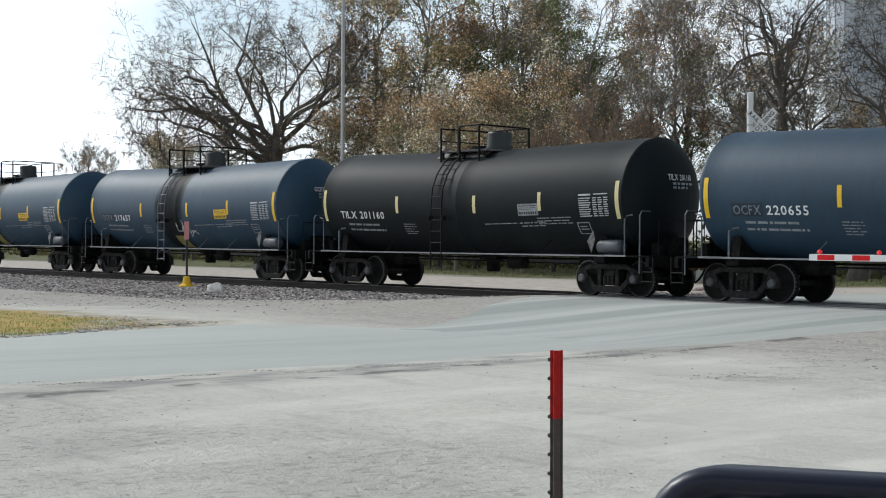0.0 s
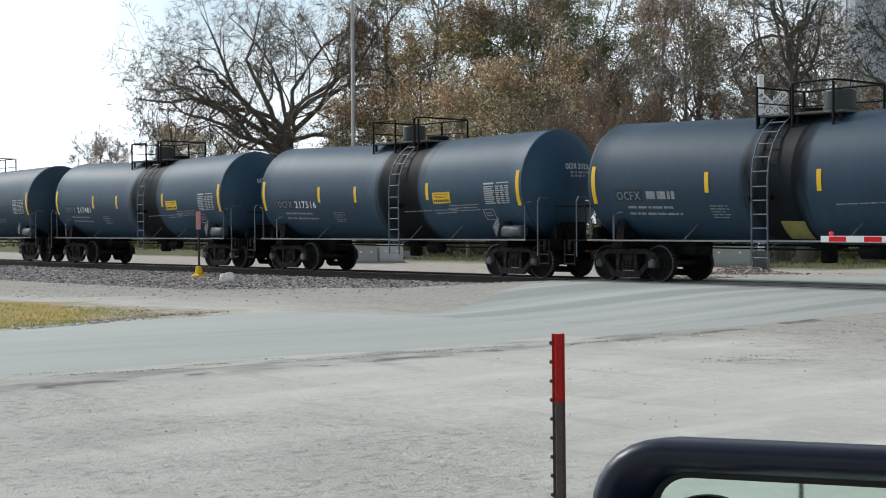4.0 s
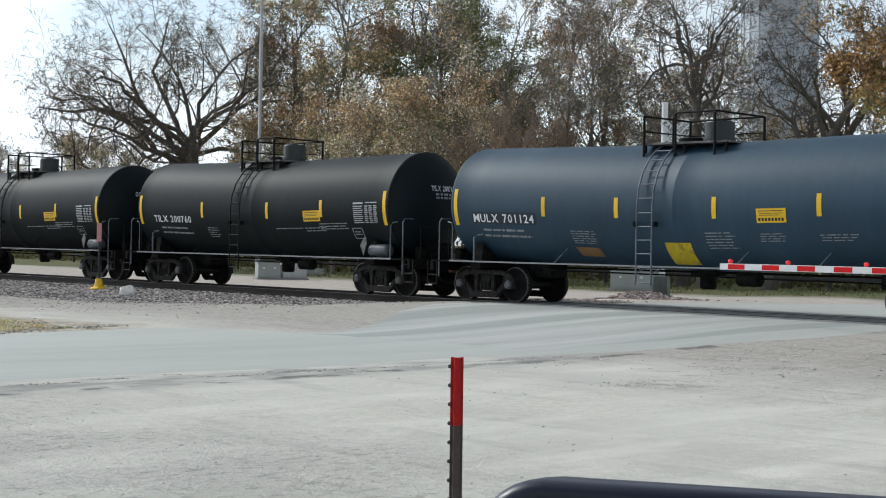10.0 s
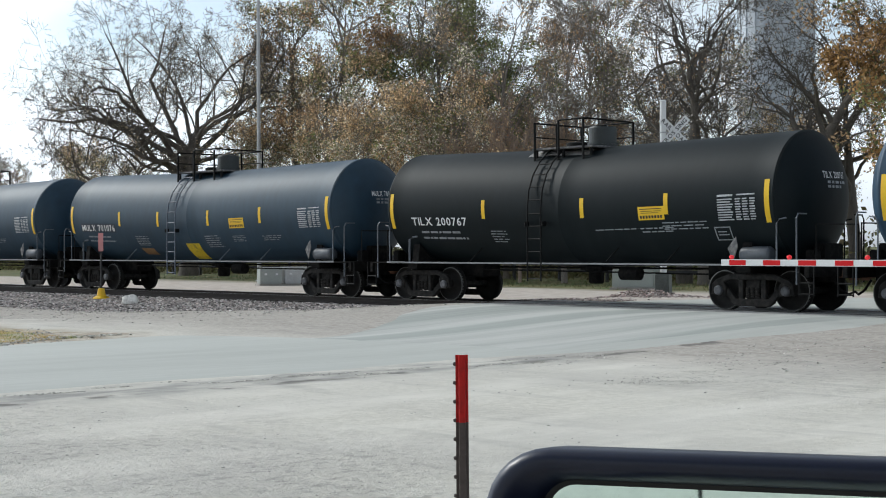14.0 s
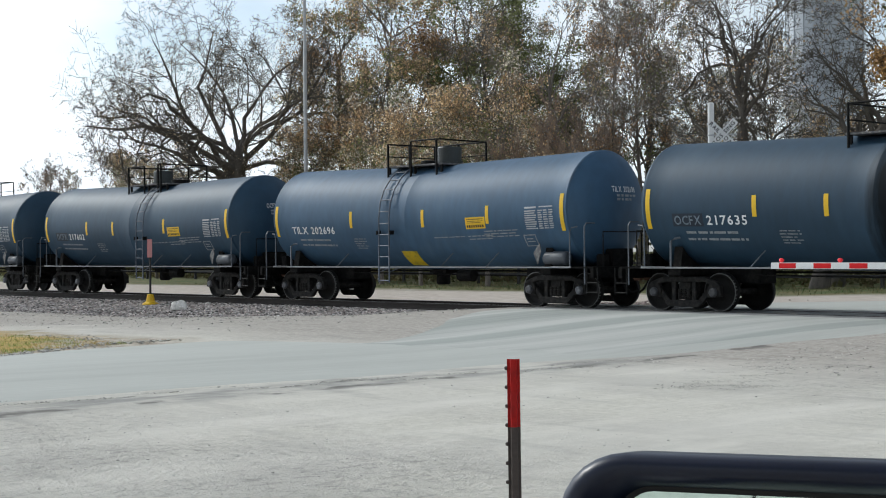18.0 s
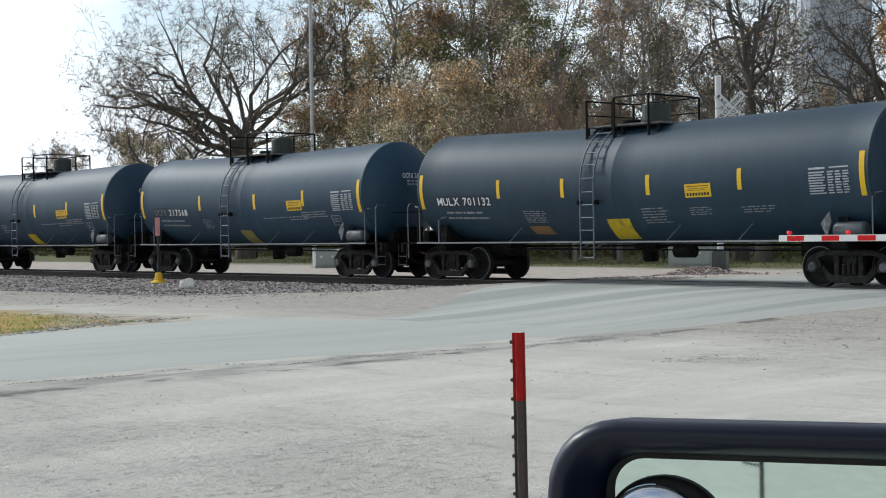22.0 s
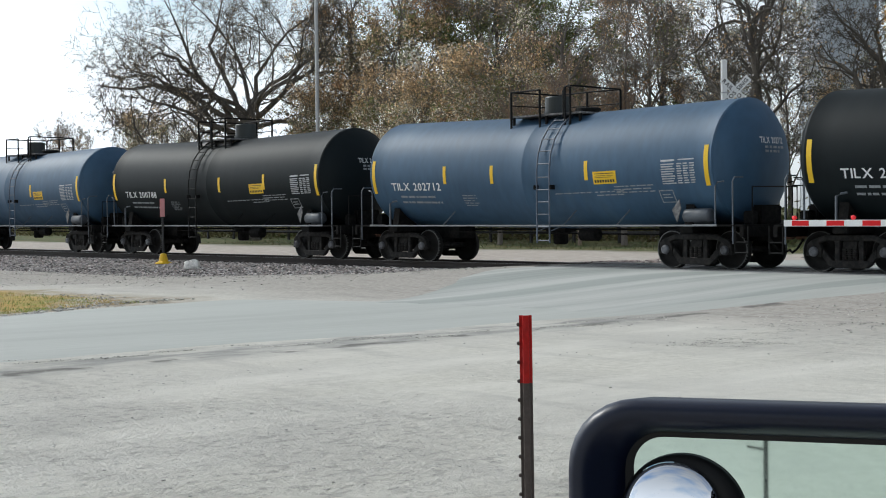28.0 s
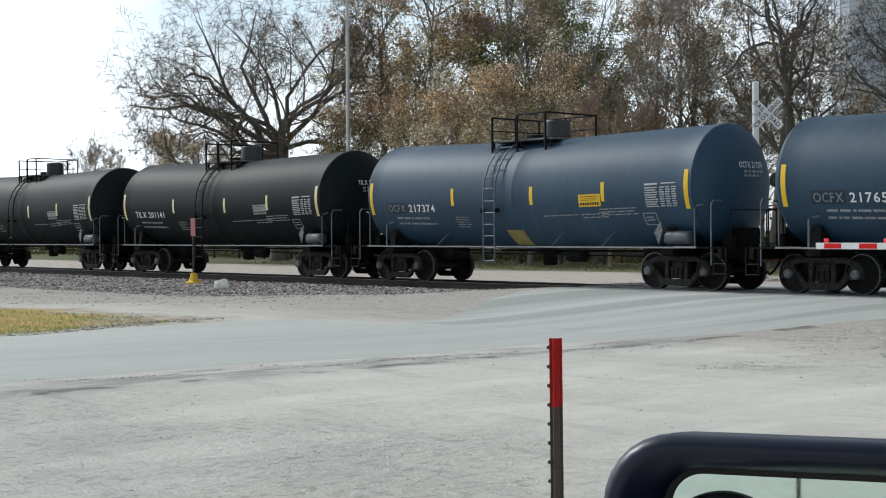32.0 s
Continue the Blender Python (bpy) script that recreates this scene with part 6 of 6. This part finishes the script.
def leaves(P, count, size, seed, clump=0.5):
    """Small bent leaf quads about the finest twigs, in clumps with gaps between."""
    rs = np.random.RandomState(seed)
    q = P[:, -1] / 1.5 + seed * 1.7
    w = np.sin(q[:, 0] * 1.9 + np.sin(q[:, 2])) * np.sin(q[:, 1] * 1.7 + 1) + np.sin(q[:, 2] * 2.1 + np.sin(q[:, 0] * 0.8)) * 0.7 + rs.normal(0, 0.35, len(q))
    keep = np.argsort(-w)[:max(50, int(len(w) * clump))]
    i = keep[rs.randint(0, len(keep), count)]
    j = rs.randint(1, P.shape[1], count)
    c = P[i, j] + rs.normal(0, size * 1.3, (count, 3)) - np.array((0, 0, size * 0.6))
    a = unit(rs.normal(0, 1, (count, 3)))
    b = unit(np.cross(a, rs.normal(0, 1, (count, 3))))
    s = size * rs.uniform(0.5, 1.3, (count, 1))
    V = np.stack([c - a * s * 0.5, c + b * s * 0.32, c + a * s * 0.5, c - b * s * 0.32], 1).reshape(-1, 3)
    return V, np.arange(4 * count).reshape(-1, 4)


M["bark"] = mat("dark_grey_bark", (0.13, 0.115, 0.10), 0.9, var=0.35, big=2, fine=20, bump=0.5, stretch=(2, 2, 0.5))
M["bark2"] = mat("brown_grey_bark", (0.20, 0.175, 0.155), 0.9, var=0.35, big=2, fine=20, bump=0.4, stretch=(2, 2, 0.5))
M["bark3"] = mat("reddish_brown_twigs", (0.33, 0.25, 0.195), 0.9, var=0.3, big=2, fine=20)
LEAF = {
    "tan": (0.66, 0.50, 0.31), "brown": (0.45, 0.31, 0.18), "olive": (0.225, 0.25, 0.11), "orange": (0.35, 0.215, 0.09), "pale": (0.66, 0.61, 0.51), "grey": (0.46, 0.43, 0.39), "rust": (0.42, 0.23, 0.12)}
for k, c in LEAF.items():
    M["leaf_" + k] = mat(k + "_autumn_leaf", c, 0.7, var=0.25, big=0.5, fine=4.0, island=0.55, translucent=0.5, spec=0.2)

FINE = ((10, 0.48, 52, 7, 5), (7, 0.46, 52, 5, 3), (4, 0.50, 52, 4, 3), (4, 0.60, 54, 3, 3))
DARK = ((7, 0.45, 46, 7, 5), (6, 0.45, 48, 5, 3), (4, 0.48, 46, 4, 3), (3, 0.55, 46, 3, 3))
OPEN = ((7, 0.42, 44, 6, 4), (6, 0.44, 46, 4, 3), (6, 0.50, 46, 3, 3))
TWIGGY = ((8, 0.5, 26, 5, 3), (6, 0.5, 28, 4, 3), (4, 0.55, 30, 3, 3))
# limbs of the great oak: height, azimuth, elevation, length
OAK = [(6.3, 180, 6, 9.6), (6.9, 172, 30, 10.4), (7.3, 196, 46, 10.2), (7.7, 165, 62, 10.0), (8.1, 100, 80, 9.6), (8.2, 262, 76, 9.6), (7.9, 20, 64, 10.0),
       (7.4, 4, 36, 10.5), (7.0, 350, 18, 7.5), (6.8, 90, 32, 9.0), (6.8, 270, 26, 8.6), (8.2, 140, 74, 9.4), (6.4, 215, 12, 9.8), (6.6, 158, 16, 10.8), (6.2, 192, -2, 9.6), (7.0, 184, 20, 11.0)]
SPECIES = {
    # seed, trunk radius, fork, crown, plan, limbs, up, crook, lean, leaf kinds (kind, count, size, clump), bark
    "bare_oak": (37, 0.50, (7.2, 8.4), (-1.2, 0, 11.6, 9.0, 8.4), FINE, OAK, 0.10, 0.27, (0.0, 0.0), (("tan", 8000, 0.078, 0.9), ("pale", 9000, 0.078, 1.0), ("grey", 4000, 0.078, 1.0)), "bark"),
    "leafy_maple": (5, 0.20, (3.5, 13.0), (0, 0, 11.0, 5.0, 9.5), OPEN, 15, 0.35, 0.2, (0.6, 0.2), (("tan", 5520, 0.137, 0.3), ("brown", 4800, 0.137, 0.4), ("olive", 3240, 0.145, 0.3), ("rust", 1512, 0.137, 0.12)), "bark2"),
    "tall_cottonwood": (8, 0.26, (5.0, 15.0), (0, 0, 14.5, 5.6, 11.0), OPEN, 16, 0.35, 0.2, (-0.5, 0.3), (("olive", 15027, 0.153, 0.4), ("brown", 3467, 0.145, 0.2), ("grey", 2312, 0.145, 0.4)), "bark"),
    "small_tan_tree": (12, 0.10, (1.5, 7.0), (0, 0, 6.3, 4.2, 5.4), OPEN, 13, 0.3, 0.2, (0.3, 0.1), (("pale", 5967, 0.129, 0.35), ("tan", 5967, 0.129, 0.4), ("brown", 4590, 0.129, 0.4), ("olive", 3213, 0.129, 0.3)), "bark2"),
    "fine_bare_tree": (33, 0.12, (2.5, 10.5), (0, 0, 8.5, 3.8, 7.0), OPEN, 15, 0.6, 0.16, (0.4, 0.0), (("brown", 1821, 0.105, 0.4), ("grey", 2024, 0.105, 0.5), ("rust", 809, 0.105, 0.2)), "bark2"),
    "twiggy_brown_tree": (83, 0.07, (0.8, 3.0), (-1.4, 0, 4.6, 4.0, 4.6), TWIGGY, 26, 0.5, 0.12, (-0.6, 0.0), (("tan", 900, 0.10, 0.6), ("brown", 1200, 0.10, 0.6)), "bark3"),
    "grey_thicket_tree": (44, 0.15, (2.5, 9.5), (0, 0, 8.8, 4.8, 7.2), OPEN, 14, 0.4, 0.2, (-0.4, 0.3), (("grey", 3456, 0.121, 0.5), ("tan", 1920, 0.121, 0.4), ("olive", 1536, 0.121, 0.3)), "bark2"),
    "dark_bare_oak": (56, 0.32, (4.6, 11.0), (0, 0, 12.0, 5.6, 8.6), DARK, 9, 0.3, 0.28, (1.0, 0.0), (("brown", 400, 0.14, 0.3), ("grey", 400, 0.14, 0.4)), "bark"),
    "leaning_bare_oak": (71, 0.34, (5.0, 11.0), (4.0, 0, 11.0, 5.4, 7.6), DARK, 9, 0.25, 0.28, (5.6, 0.0), (("brown", 300, 0.14, 0.3),), "bark"),
    "orange_oak": (61, 0.32, (2.5, 9.0), (0, 0, 9.0, 6.2, 7.8), OPEN, 15, 0.3, 0.2, (0.0, 0.5), (("orange", 21125, 0.137, 0.45), ("brown", 13000, 0.137, 0.45), ("olive", 9750, 0.137, 0.4)), "bark"),
}
TREE_LABEL = {
    "bare_oak": "large bare spreading tree with a few tan leaves", "leafy_maple": "tall tree thick with tan and brown leaves",
    "tall_cottonwood": "tall tree with olive and brown leaves", "small_tan_tree": "small tree with pale tan leaves",
    "twiggy_brown_tree": "low dense fan of reddish brown twigs",
    "fine_bare_tree": "fine-twigged bare reddish brown tree", "grey_thicket_tree": "thin tree with grey-brown withered leaves",
    "dark_bare_oak": "tall dark bare tree with crooked limbs", "orange_oak": "tree thick with orange and brown leaves",
    "leaning_bare_oak": "dark bare tree leaning over with crooked limbs"}
TREES = {}
for key, (seed, trunk, fork, shape, plan, limbs, up, crook, lean, kinds, bark) in SPECIES.items():
    V, F, tips = grow(seed, trunk, fork, shape, plan, limbs, up, crook, lean)
    ob = empty("tree")
    tagged(ob, TREE_LABEL[key], "tree", "trees behind the track")
    wood = new("trunk", array_mesh("trunk", V, F, M[bark]))
    wood.data.polygons.foreach_set("use_smooth", [True] * len(wood.data.polygons))
    wood.parent = ob
    for i, (kind, count, size, clump) in enumerate(kinds):
        lv, lf = leaves(tips, count, size, seed + i, clump)
        crown = new("crown", array_mesh("crown", lv, lf, M["leaf_" + kind]))
        crown.parent = ob
        tagged(crown, kind + " autumn leaves")
    TREES[key] = ob

# (kind, x, y, turn, size)
WOODS = [
    ("twiggy_brown_tree", -49.0, 24.0, 47, 1.15), ("bare_oak", -78.2, 25.0, 55, 1.0), ("leafy_maple", -71.0, 31.0, 0, 1.2), ("leafy_maple", -76.8, 33.0, 210, 1.15), ("small_tan_tree", -73.5, 27.0, 40, 1.0), ("leafy_maple", -82.5, 40.0, 120, 0.95), ("tall_cottonwood", -70.5, 38.0, 10, 1.1), ("tall_cottonwood", -64.5, 37.0, 80, 1.1),
    ("tall_cottonwood", -63.0, 33.0, 130, 0.95), ("small_tan_tree", -54.0, 23.5, 0, 1.05), ("small_tan_tree", -63.5, 24.5, 90, 1.0), ("small_tan_tree", -58.5, 23.0, 200, 0.9),
    ("grey_thicket_tree", -55.5, 30.0, 0, 1.2), ("fine_bare_tree", -47.0, 25.0, 0, 1.0), ("fine_bare_tree", -52.0, 33.0, 140, 1.2),
    ("grey_thicket_tree", -47.5, 33.0, 200, 1.05), ("dark_bare_oak", -42.5, 28.5, 60, 0.95), ("dark_bare_oak", -39.8, 26.5, 200, 0.95), ("leaning_bare_oak", -37.2, 27.5, 49, 0.95), ("leaning_bare_oak", -38.6, 31.0, 15, 0.9), ("dark_bare_oak", -36.0, 33.0, 250, 0.85),
    ("grey_thicket_tree", -51.3, 45.0, 30, 0.95), ("grey_thicket_tree", -54.9, 44.0, 150, 0.85), ("small_tan_tree", -47.6, 46.0, 80, 0.95), ("grey_thicket_tree", -58.5, 47.0, 260, 0.9),
    ("orange_oak", -23.4, 22.0, 0, 1.15), ("orange_oak", -17.0, 29.0, 90, 1.0), ("tall_cottonwood", -57.5, 40.0, 250, 0.9),
    ("fine_bare_tree", -150.0, 52.0, 60, 0.8), ("fine_bare_tree", -162.0, 55.0, 160, 0.65), ("grey_thicket_tree", -118.0, 44.0, 60, 0.7), ("fine_bare_tree", -128.0, 46.0, 10, 0.75),
    ("tall_cottonwood", -84.0, 58.0, 200, 1.05), 
    ("fine_bare_tree", -104.0, 42.0, 250, 0.8), ("fine_bare_tree", -200.0, 70.0, 20, 0.7), ("fine_bare_tree", -235.0, 80.0, 80, 0.7),
    ("fine_bare_tree", -131.0, 40.0, 30, 0.80), ("grey_thicket_tree", -116.0, 35.0, 220, 0.62), ("fine_bare_tree", -144.0, 46.0, 140, 0.82), ("small_tan_tree", -94.0, 29.0, 310, 1.0),
]
seen = set()
for kind, x, y, turn, size in WOODS:
    m = pose(x, y, ground_z(x, y), 0, 0, turn)
    if kind in seen:
        ob = copy_thing(TREES[kind], m)
    else:
        ob = TREES[kind]
        ob.matrix_basis = m
        seen.add(kind)
    ob.scale = (size, size, size)

# low brush under the trees
rs = np.random.RandomState(9)
c = np.stack([rs.uniform(-130, -20, 26000), 29 + 12 * rs.rand(26000), np.abs(rs.normal(0, 1.0, 26000))], -1)
hump = 0.5 + 0.5 * np.sin(c[:, 0] * 0.7) * np.sin(c[:, 0] * 0.23 + 1)
c[:, 2] *= 0.4 + 1.1 * hump
a = unit(rs.normal(0, 1, c.shape))
b = unit(np.cross(a, rs.normal(0, 1, c.shape)))
s = rs.uniform(0.08, 0.22, (len(c), 1))
bv = np.stack([c - a * s, c + b * s * 0.6, c + a * s, c - b * s * 0.6], 1).reshape(-1, 3)
brush = new("brush", array_mesh("brush", bv, np.arange(len(bv)).reshape(-1, 4), mat("dry_brush", (0.16, 0.13, 0.07), 0.9, var=0.3, island=0.5, dirt=(0.08, 0.10, 0.035), dirt_at=0.5, big=0.15, translucent=0.3)))
tagged(brush, "low dry brush under the trees", "brush", kind="stuff")

# ---- the parked car from which the view is taken: its door and mirror ----
M["carblack"] = mat("black_mirror_plastic", (0.005, 0.009, 0.027), 0.38, var=0.15, big=10, fine=200, bump=0.01, spec=0.42)
M["rimblack"] = mat("matt_black_rim", (0.004, 0.004, 0.004), 0.6, var=0.2)
M["cardoor"] = mat("dark_car_paint", (0.02, 0.024, 0.035), 0.25, 0.3, var=0.1)
M["tyre"] = mat("black_rubber", (0.02, 0.02, 0.02), 0.8, var=0.2)
mirror_mat = bpy.data.materials.new("greenish_mirror")
mirror_mat.use_nodes = True
mp = mirror_mat.node_tree.nodes["Principled BSDF"]
mp.inputs["Base Color"].default_value = (0.74, 0.90, 0.84, 1)
mp.inputs["Metallic"].default_value, mp.inputs["Roughness"].default_value = 1.0, 0.02
spot_mat = bpy.data.materials.new("clear_convex_mirror")
spot_mat.use_nodes = True
sp = spot_mat.node_tree.nodes["Principled BSDF"]
sp.inputs["Base Color"].default_value = (0.93, 0.95, 1.0, 1)
sp.inputs["Metallic"].default_value, sp.inputs["Roughness"].default_value = 1.0, 0.02

car_side = empty("parked_car")
tagged(car_side, "tall dark parked car with a black door mirror", "car")


def rounded(w, h, r, n=7):
    """Outline of a rounded rectangle, counter-clockwise from the lower right corner."""
    pts = []
    for cx, cy, a0 in ((w - r, -h + r, -90), (w - r, h - r, 0), (-w + r, h - r, 90), (-w + r, -h + r, 180)):
        for k in range(n + 1):
            a = radians(a0 + 90 * k / n)
            pts.append((cx + r * math.cos(a), cy + r * math.sin(a)))
    return pts


MW, MH = 0.200, 0.100
turn = radians(27.7)
corner = Vector((-0.7095, -28.7755, 1.602))
mirror_mid = corner - Vector((math.cos(turn), math.sin(turn), 0)) * (-MW + 0.012) - Vector((0, 0, MH - 0.012))
MIRROR_POSE = Matrix.Translation(corner) @ pose(0, 0, 0, 90, 0, 27.7) @ pose(0, 0, 0, 0, 0, 0.2) @ Matrix.Translation((MW - 0.012, -MH + 0.012, 0))


# the mirror's own axes: x to the right, y up, z towards the viewer


def loop_stack(bm, layers):
    rings = [[bm.verts.new((x, y, z)) for x, y in pts] for pts, z in layers]
    for r0, r1 in zip(rings, rings[1:]):
        n = len(r0)
        for k in range(n):
            bm.faces.new((r0[k], r0[(k + 1) % n], r1[(k + 1) % n], r1[k]))
    return rings


bm = bmesh.new()
rings = loop_stack(bm, [(rounded(MW * 0.45, MH * 0.4, 0.03), -0.11), (rounded(MW * 0.85, MH * 0.82, 0.05), -0.075), (rounded(MW * 0.985, MH * 0.98, 0.053), -0.03),
                        (rounded(MW, MH, 0.050), 0.0), (rounded(MW - 0.002, MH - 0.002, 0.049), 0.008), (rounded(MW - 0.007, MH - 0.007, 0.046), 0.012),
                        (rounded(MW - 0.016, MH - 0.014, 0.040), 0.009), (rounded(MW - 0.036, MH - 0.026, 0.028), -0.022)])
bm.faces.new(rings[0][::-1])
housing = part("mirror_housing", bm, M["carblack"], car_side, "glossy black mirror housing", True)
bm = bmesh.new()
rings = loop_stack(bm, [(rounded(MW - 0.034, MH - 0.024, 0.026), -0.022), (rounded(MW - 0.042, MH - 0.030, 0.022), -0.024)])
part("glass_rim", bm, M["rimblack"], housing, "matt black inner rim")
bm = bmesh.new()
f = bm.faces.new([bm.verts.new((x, y, -0.0245)) for x, y in rounded(MW - 0.040, MH - 0.029, 0.022)])
part("mirror_glass", bm, mirror_mat, housing, "greenish mirror glass")
# round stick-on mirror in the upper outer corner
bm = bmesh.new()
lathe(bm, [(-0.0240, 0.0460), (-0.0200, 0.0455), (-0.0175, 0.0430), (-0.0150, 0.0360)], 48, "z", (-MW + 0.078, MH - 0.087, 0))
part("spot_mirror_rim", bm, M["rimblack"], housing, "black base ring of the stick-on mirror", True)
bm = bmesh.new()
prof = [(-0.0150 + 0.005 * math.cos(a), 0.0345 * math.sin(a)) for a in (radians(k) for k in (90, 75, 60, 45, 30, 15, 3))]
lathe(bm, prof, 48, "z", (0, 0, 0))
bmesh.ops.recalc_face_normals(bm, faces=bm.faces)
bmesh.ops.translate(bm, verts=bm.verts, vec=(0, 0, 0.015))
bmesh.ops.rotate(bm, verts=bm.verts, cent=(0, 0, 0), matrix=Matrix.Rotation(radians(-8), 3, "X"))
bmesh.ops.translate(bm, verts=bm.verts, vec=(-MW + 0.072, MH - 0.080, -0.0095))
part("spot_mirror", bm, spot_mat, housing, "round convex stick-on mirror", True)
housing.matrix_basis = MIRROR_POSE

# thin steel rod in the lot behind the car, seen in its mirror
rod = empty("marker_rod")
tagged(rod, "thin dark steel rod standing in the gravel lot", "rod")
bm = bmesh.new()
tube(bm, [(1.94, -35.75, -0.1), (1.94, -35.75, 1.4)], 0.014)
part("shaft", bm, M["rimblack"], rod)
bm = bmesh.new()
tube(bm, [(1.94, -35.75, 0.38), (1.84, -35.78, 0.40)], 0.007)
part("stub", bm, M["rimblack"], rod, "short side stub")

# door, arm and wheel below the window, out to the right
bm = bmesh.new()
box(bm, 0.02, 0.30, -0.05, 0.05, -0.115, -0.06, 0.02)
arm3 = part("mirror_arm", bm, M["carblack"], car_side, "black mirror arm")
arm3.matrix_basis = MIRROR_POSE

bm = bmesh.new()
box(bm, 0.26, 0.34, -0.65, 0.02, -0.9, 0.5, 0.03)
door_skin = part("door", bm, M["cardoor"], car_side, "dark painted car door")
door_skin.matrix_basis = MIRROR_POSE
# body, cabin and wheels of the tall car behind that door
bm = bmesh.new()
box(bm, 0.345, 2.05, -1.02, -0.12, -0.95, 2.35, 0.08)
part("body", bm, M["cardoor"], car_side, "dark painted body").matrix_basis = MIRROR_POSE
bm = bmesh.new()
box(bm, 0.352, 2.043, -1.015, -0.32, -2.35, -0.80, 0.10)
part("bonnet", bm, M["cardoor"], car_side, "dark painted bonnet and wings").matrix_basis = MIRROR_POSE
bm = bmesh.new()
box(bm, 0.46, 1.94, -0.118, 0.36, -0.35, 2.10, 0.10)
part("cabin_glass", bm, M["carblack"], car_side, "dark tinted cabin glass").matrix_basis = MIRROR_POSE
bm = bmesh.new()
box(bm, 0.42, 1.98, 0.362, 0.44, -0.30, 2.15, 0.035)
part("roof", bm, M["cardoor"], car_side, "dark painted roof").matrix_basis = MIRROR_POSE
first_wheel = None
for wx in (0.50, 1.90):
    for wz in (-1.60, 1.45):
        m = MIRROR_POSE @ Matrix.Translation((wx, 0.365 - mirror_mid.z, wz))
        if first_wheel is None:
            bm = bmesh.new()
            lathe(bm, [(-0.11, 0.20), (-0.12, 0.31), (-0.09, 0.365), (0.09, 0.365), (0.12, 0.31), (0.11, 0.20)], 32, "x")
            first_wheel = part("wheel", bm, M["tyre"], car_side, "black tyre", True)
            first_wheel.matrix_basis = m
        else:
            repeat(first_wheel, car_side, m)

# ---- what moves: the train, car by car ----
RUN = ((0, -0.02), (1, 21.56), (2, 43.10), (2.5, 53.88), (4.5, 97.04), (5, 108.52), (6, 130.10), (7, 151.76), (8, 173.36), (9, 194.29), (10, 215.99), (11, 237.62), (12, 259.99),
       (13, 280.94), (14, 303.36), (16.5, 357.67), (17, 368.60), (18, 389.64), (19, 410.79), (20, 434.04), (21, 455.88), (22, 476.95), (23, 499.60), (24, 521.58), (25, 543.47),
       (25.5, 554.52), (27.5, 598.46), (28, 609.47), (29, 631.51), (30, 653.58), (31, 675.67), (32, 697.82))


def motions():
    for car, at, *rest in CARS:
        walk(car, [(t, Matrix.Translation((at + s, 0, RT))) for t, s in RUN])


motions()
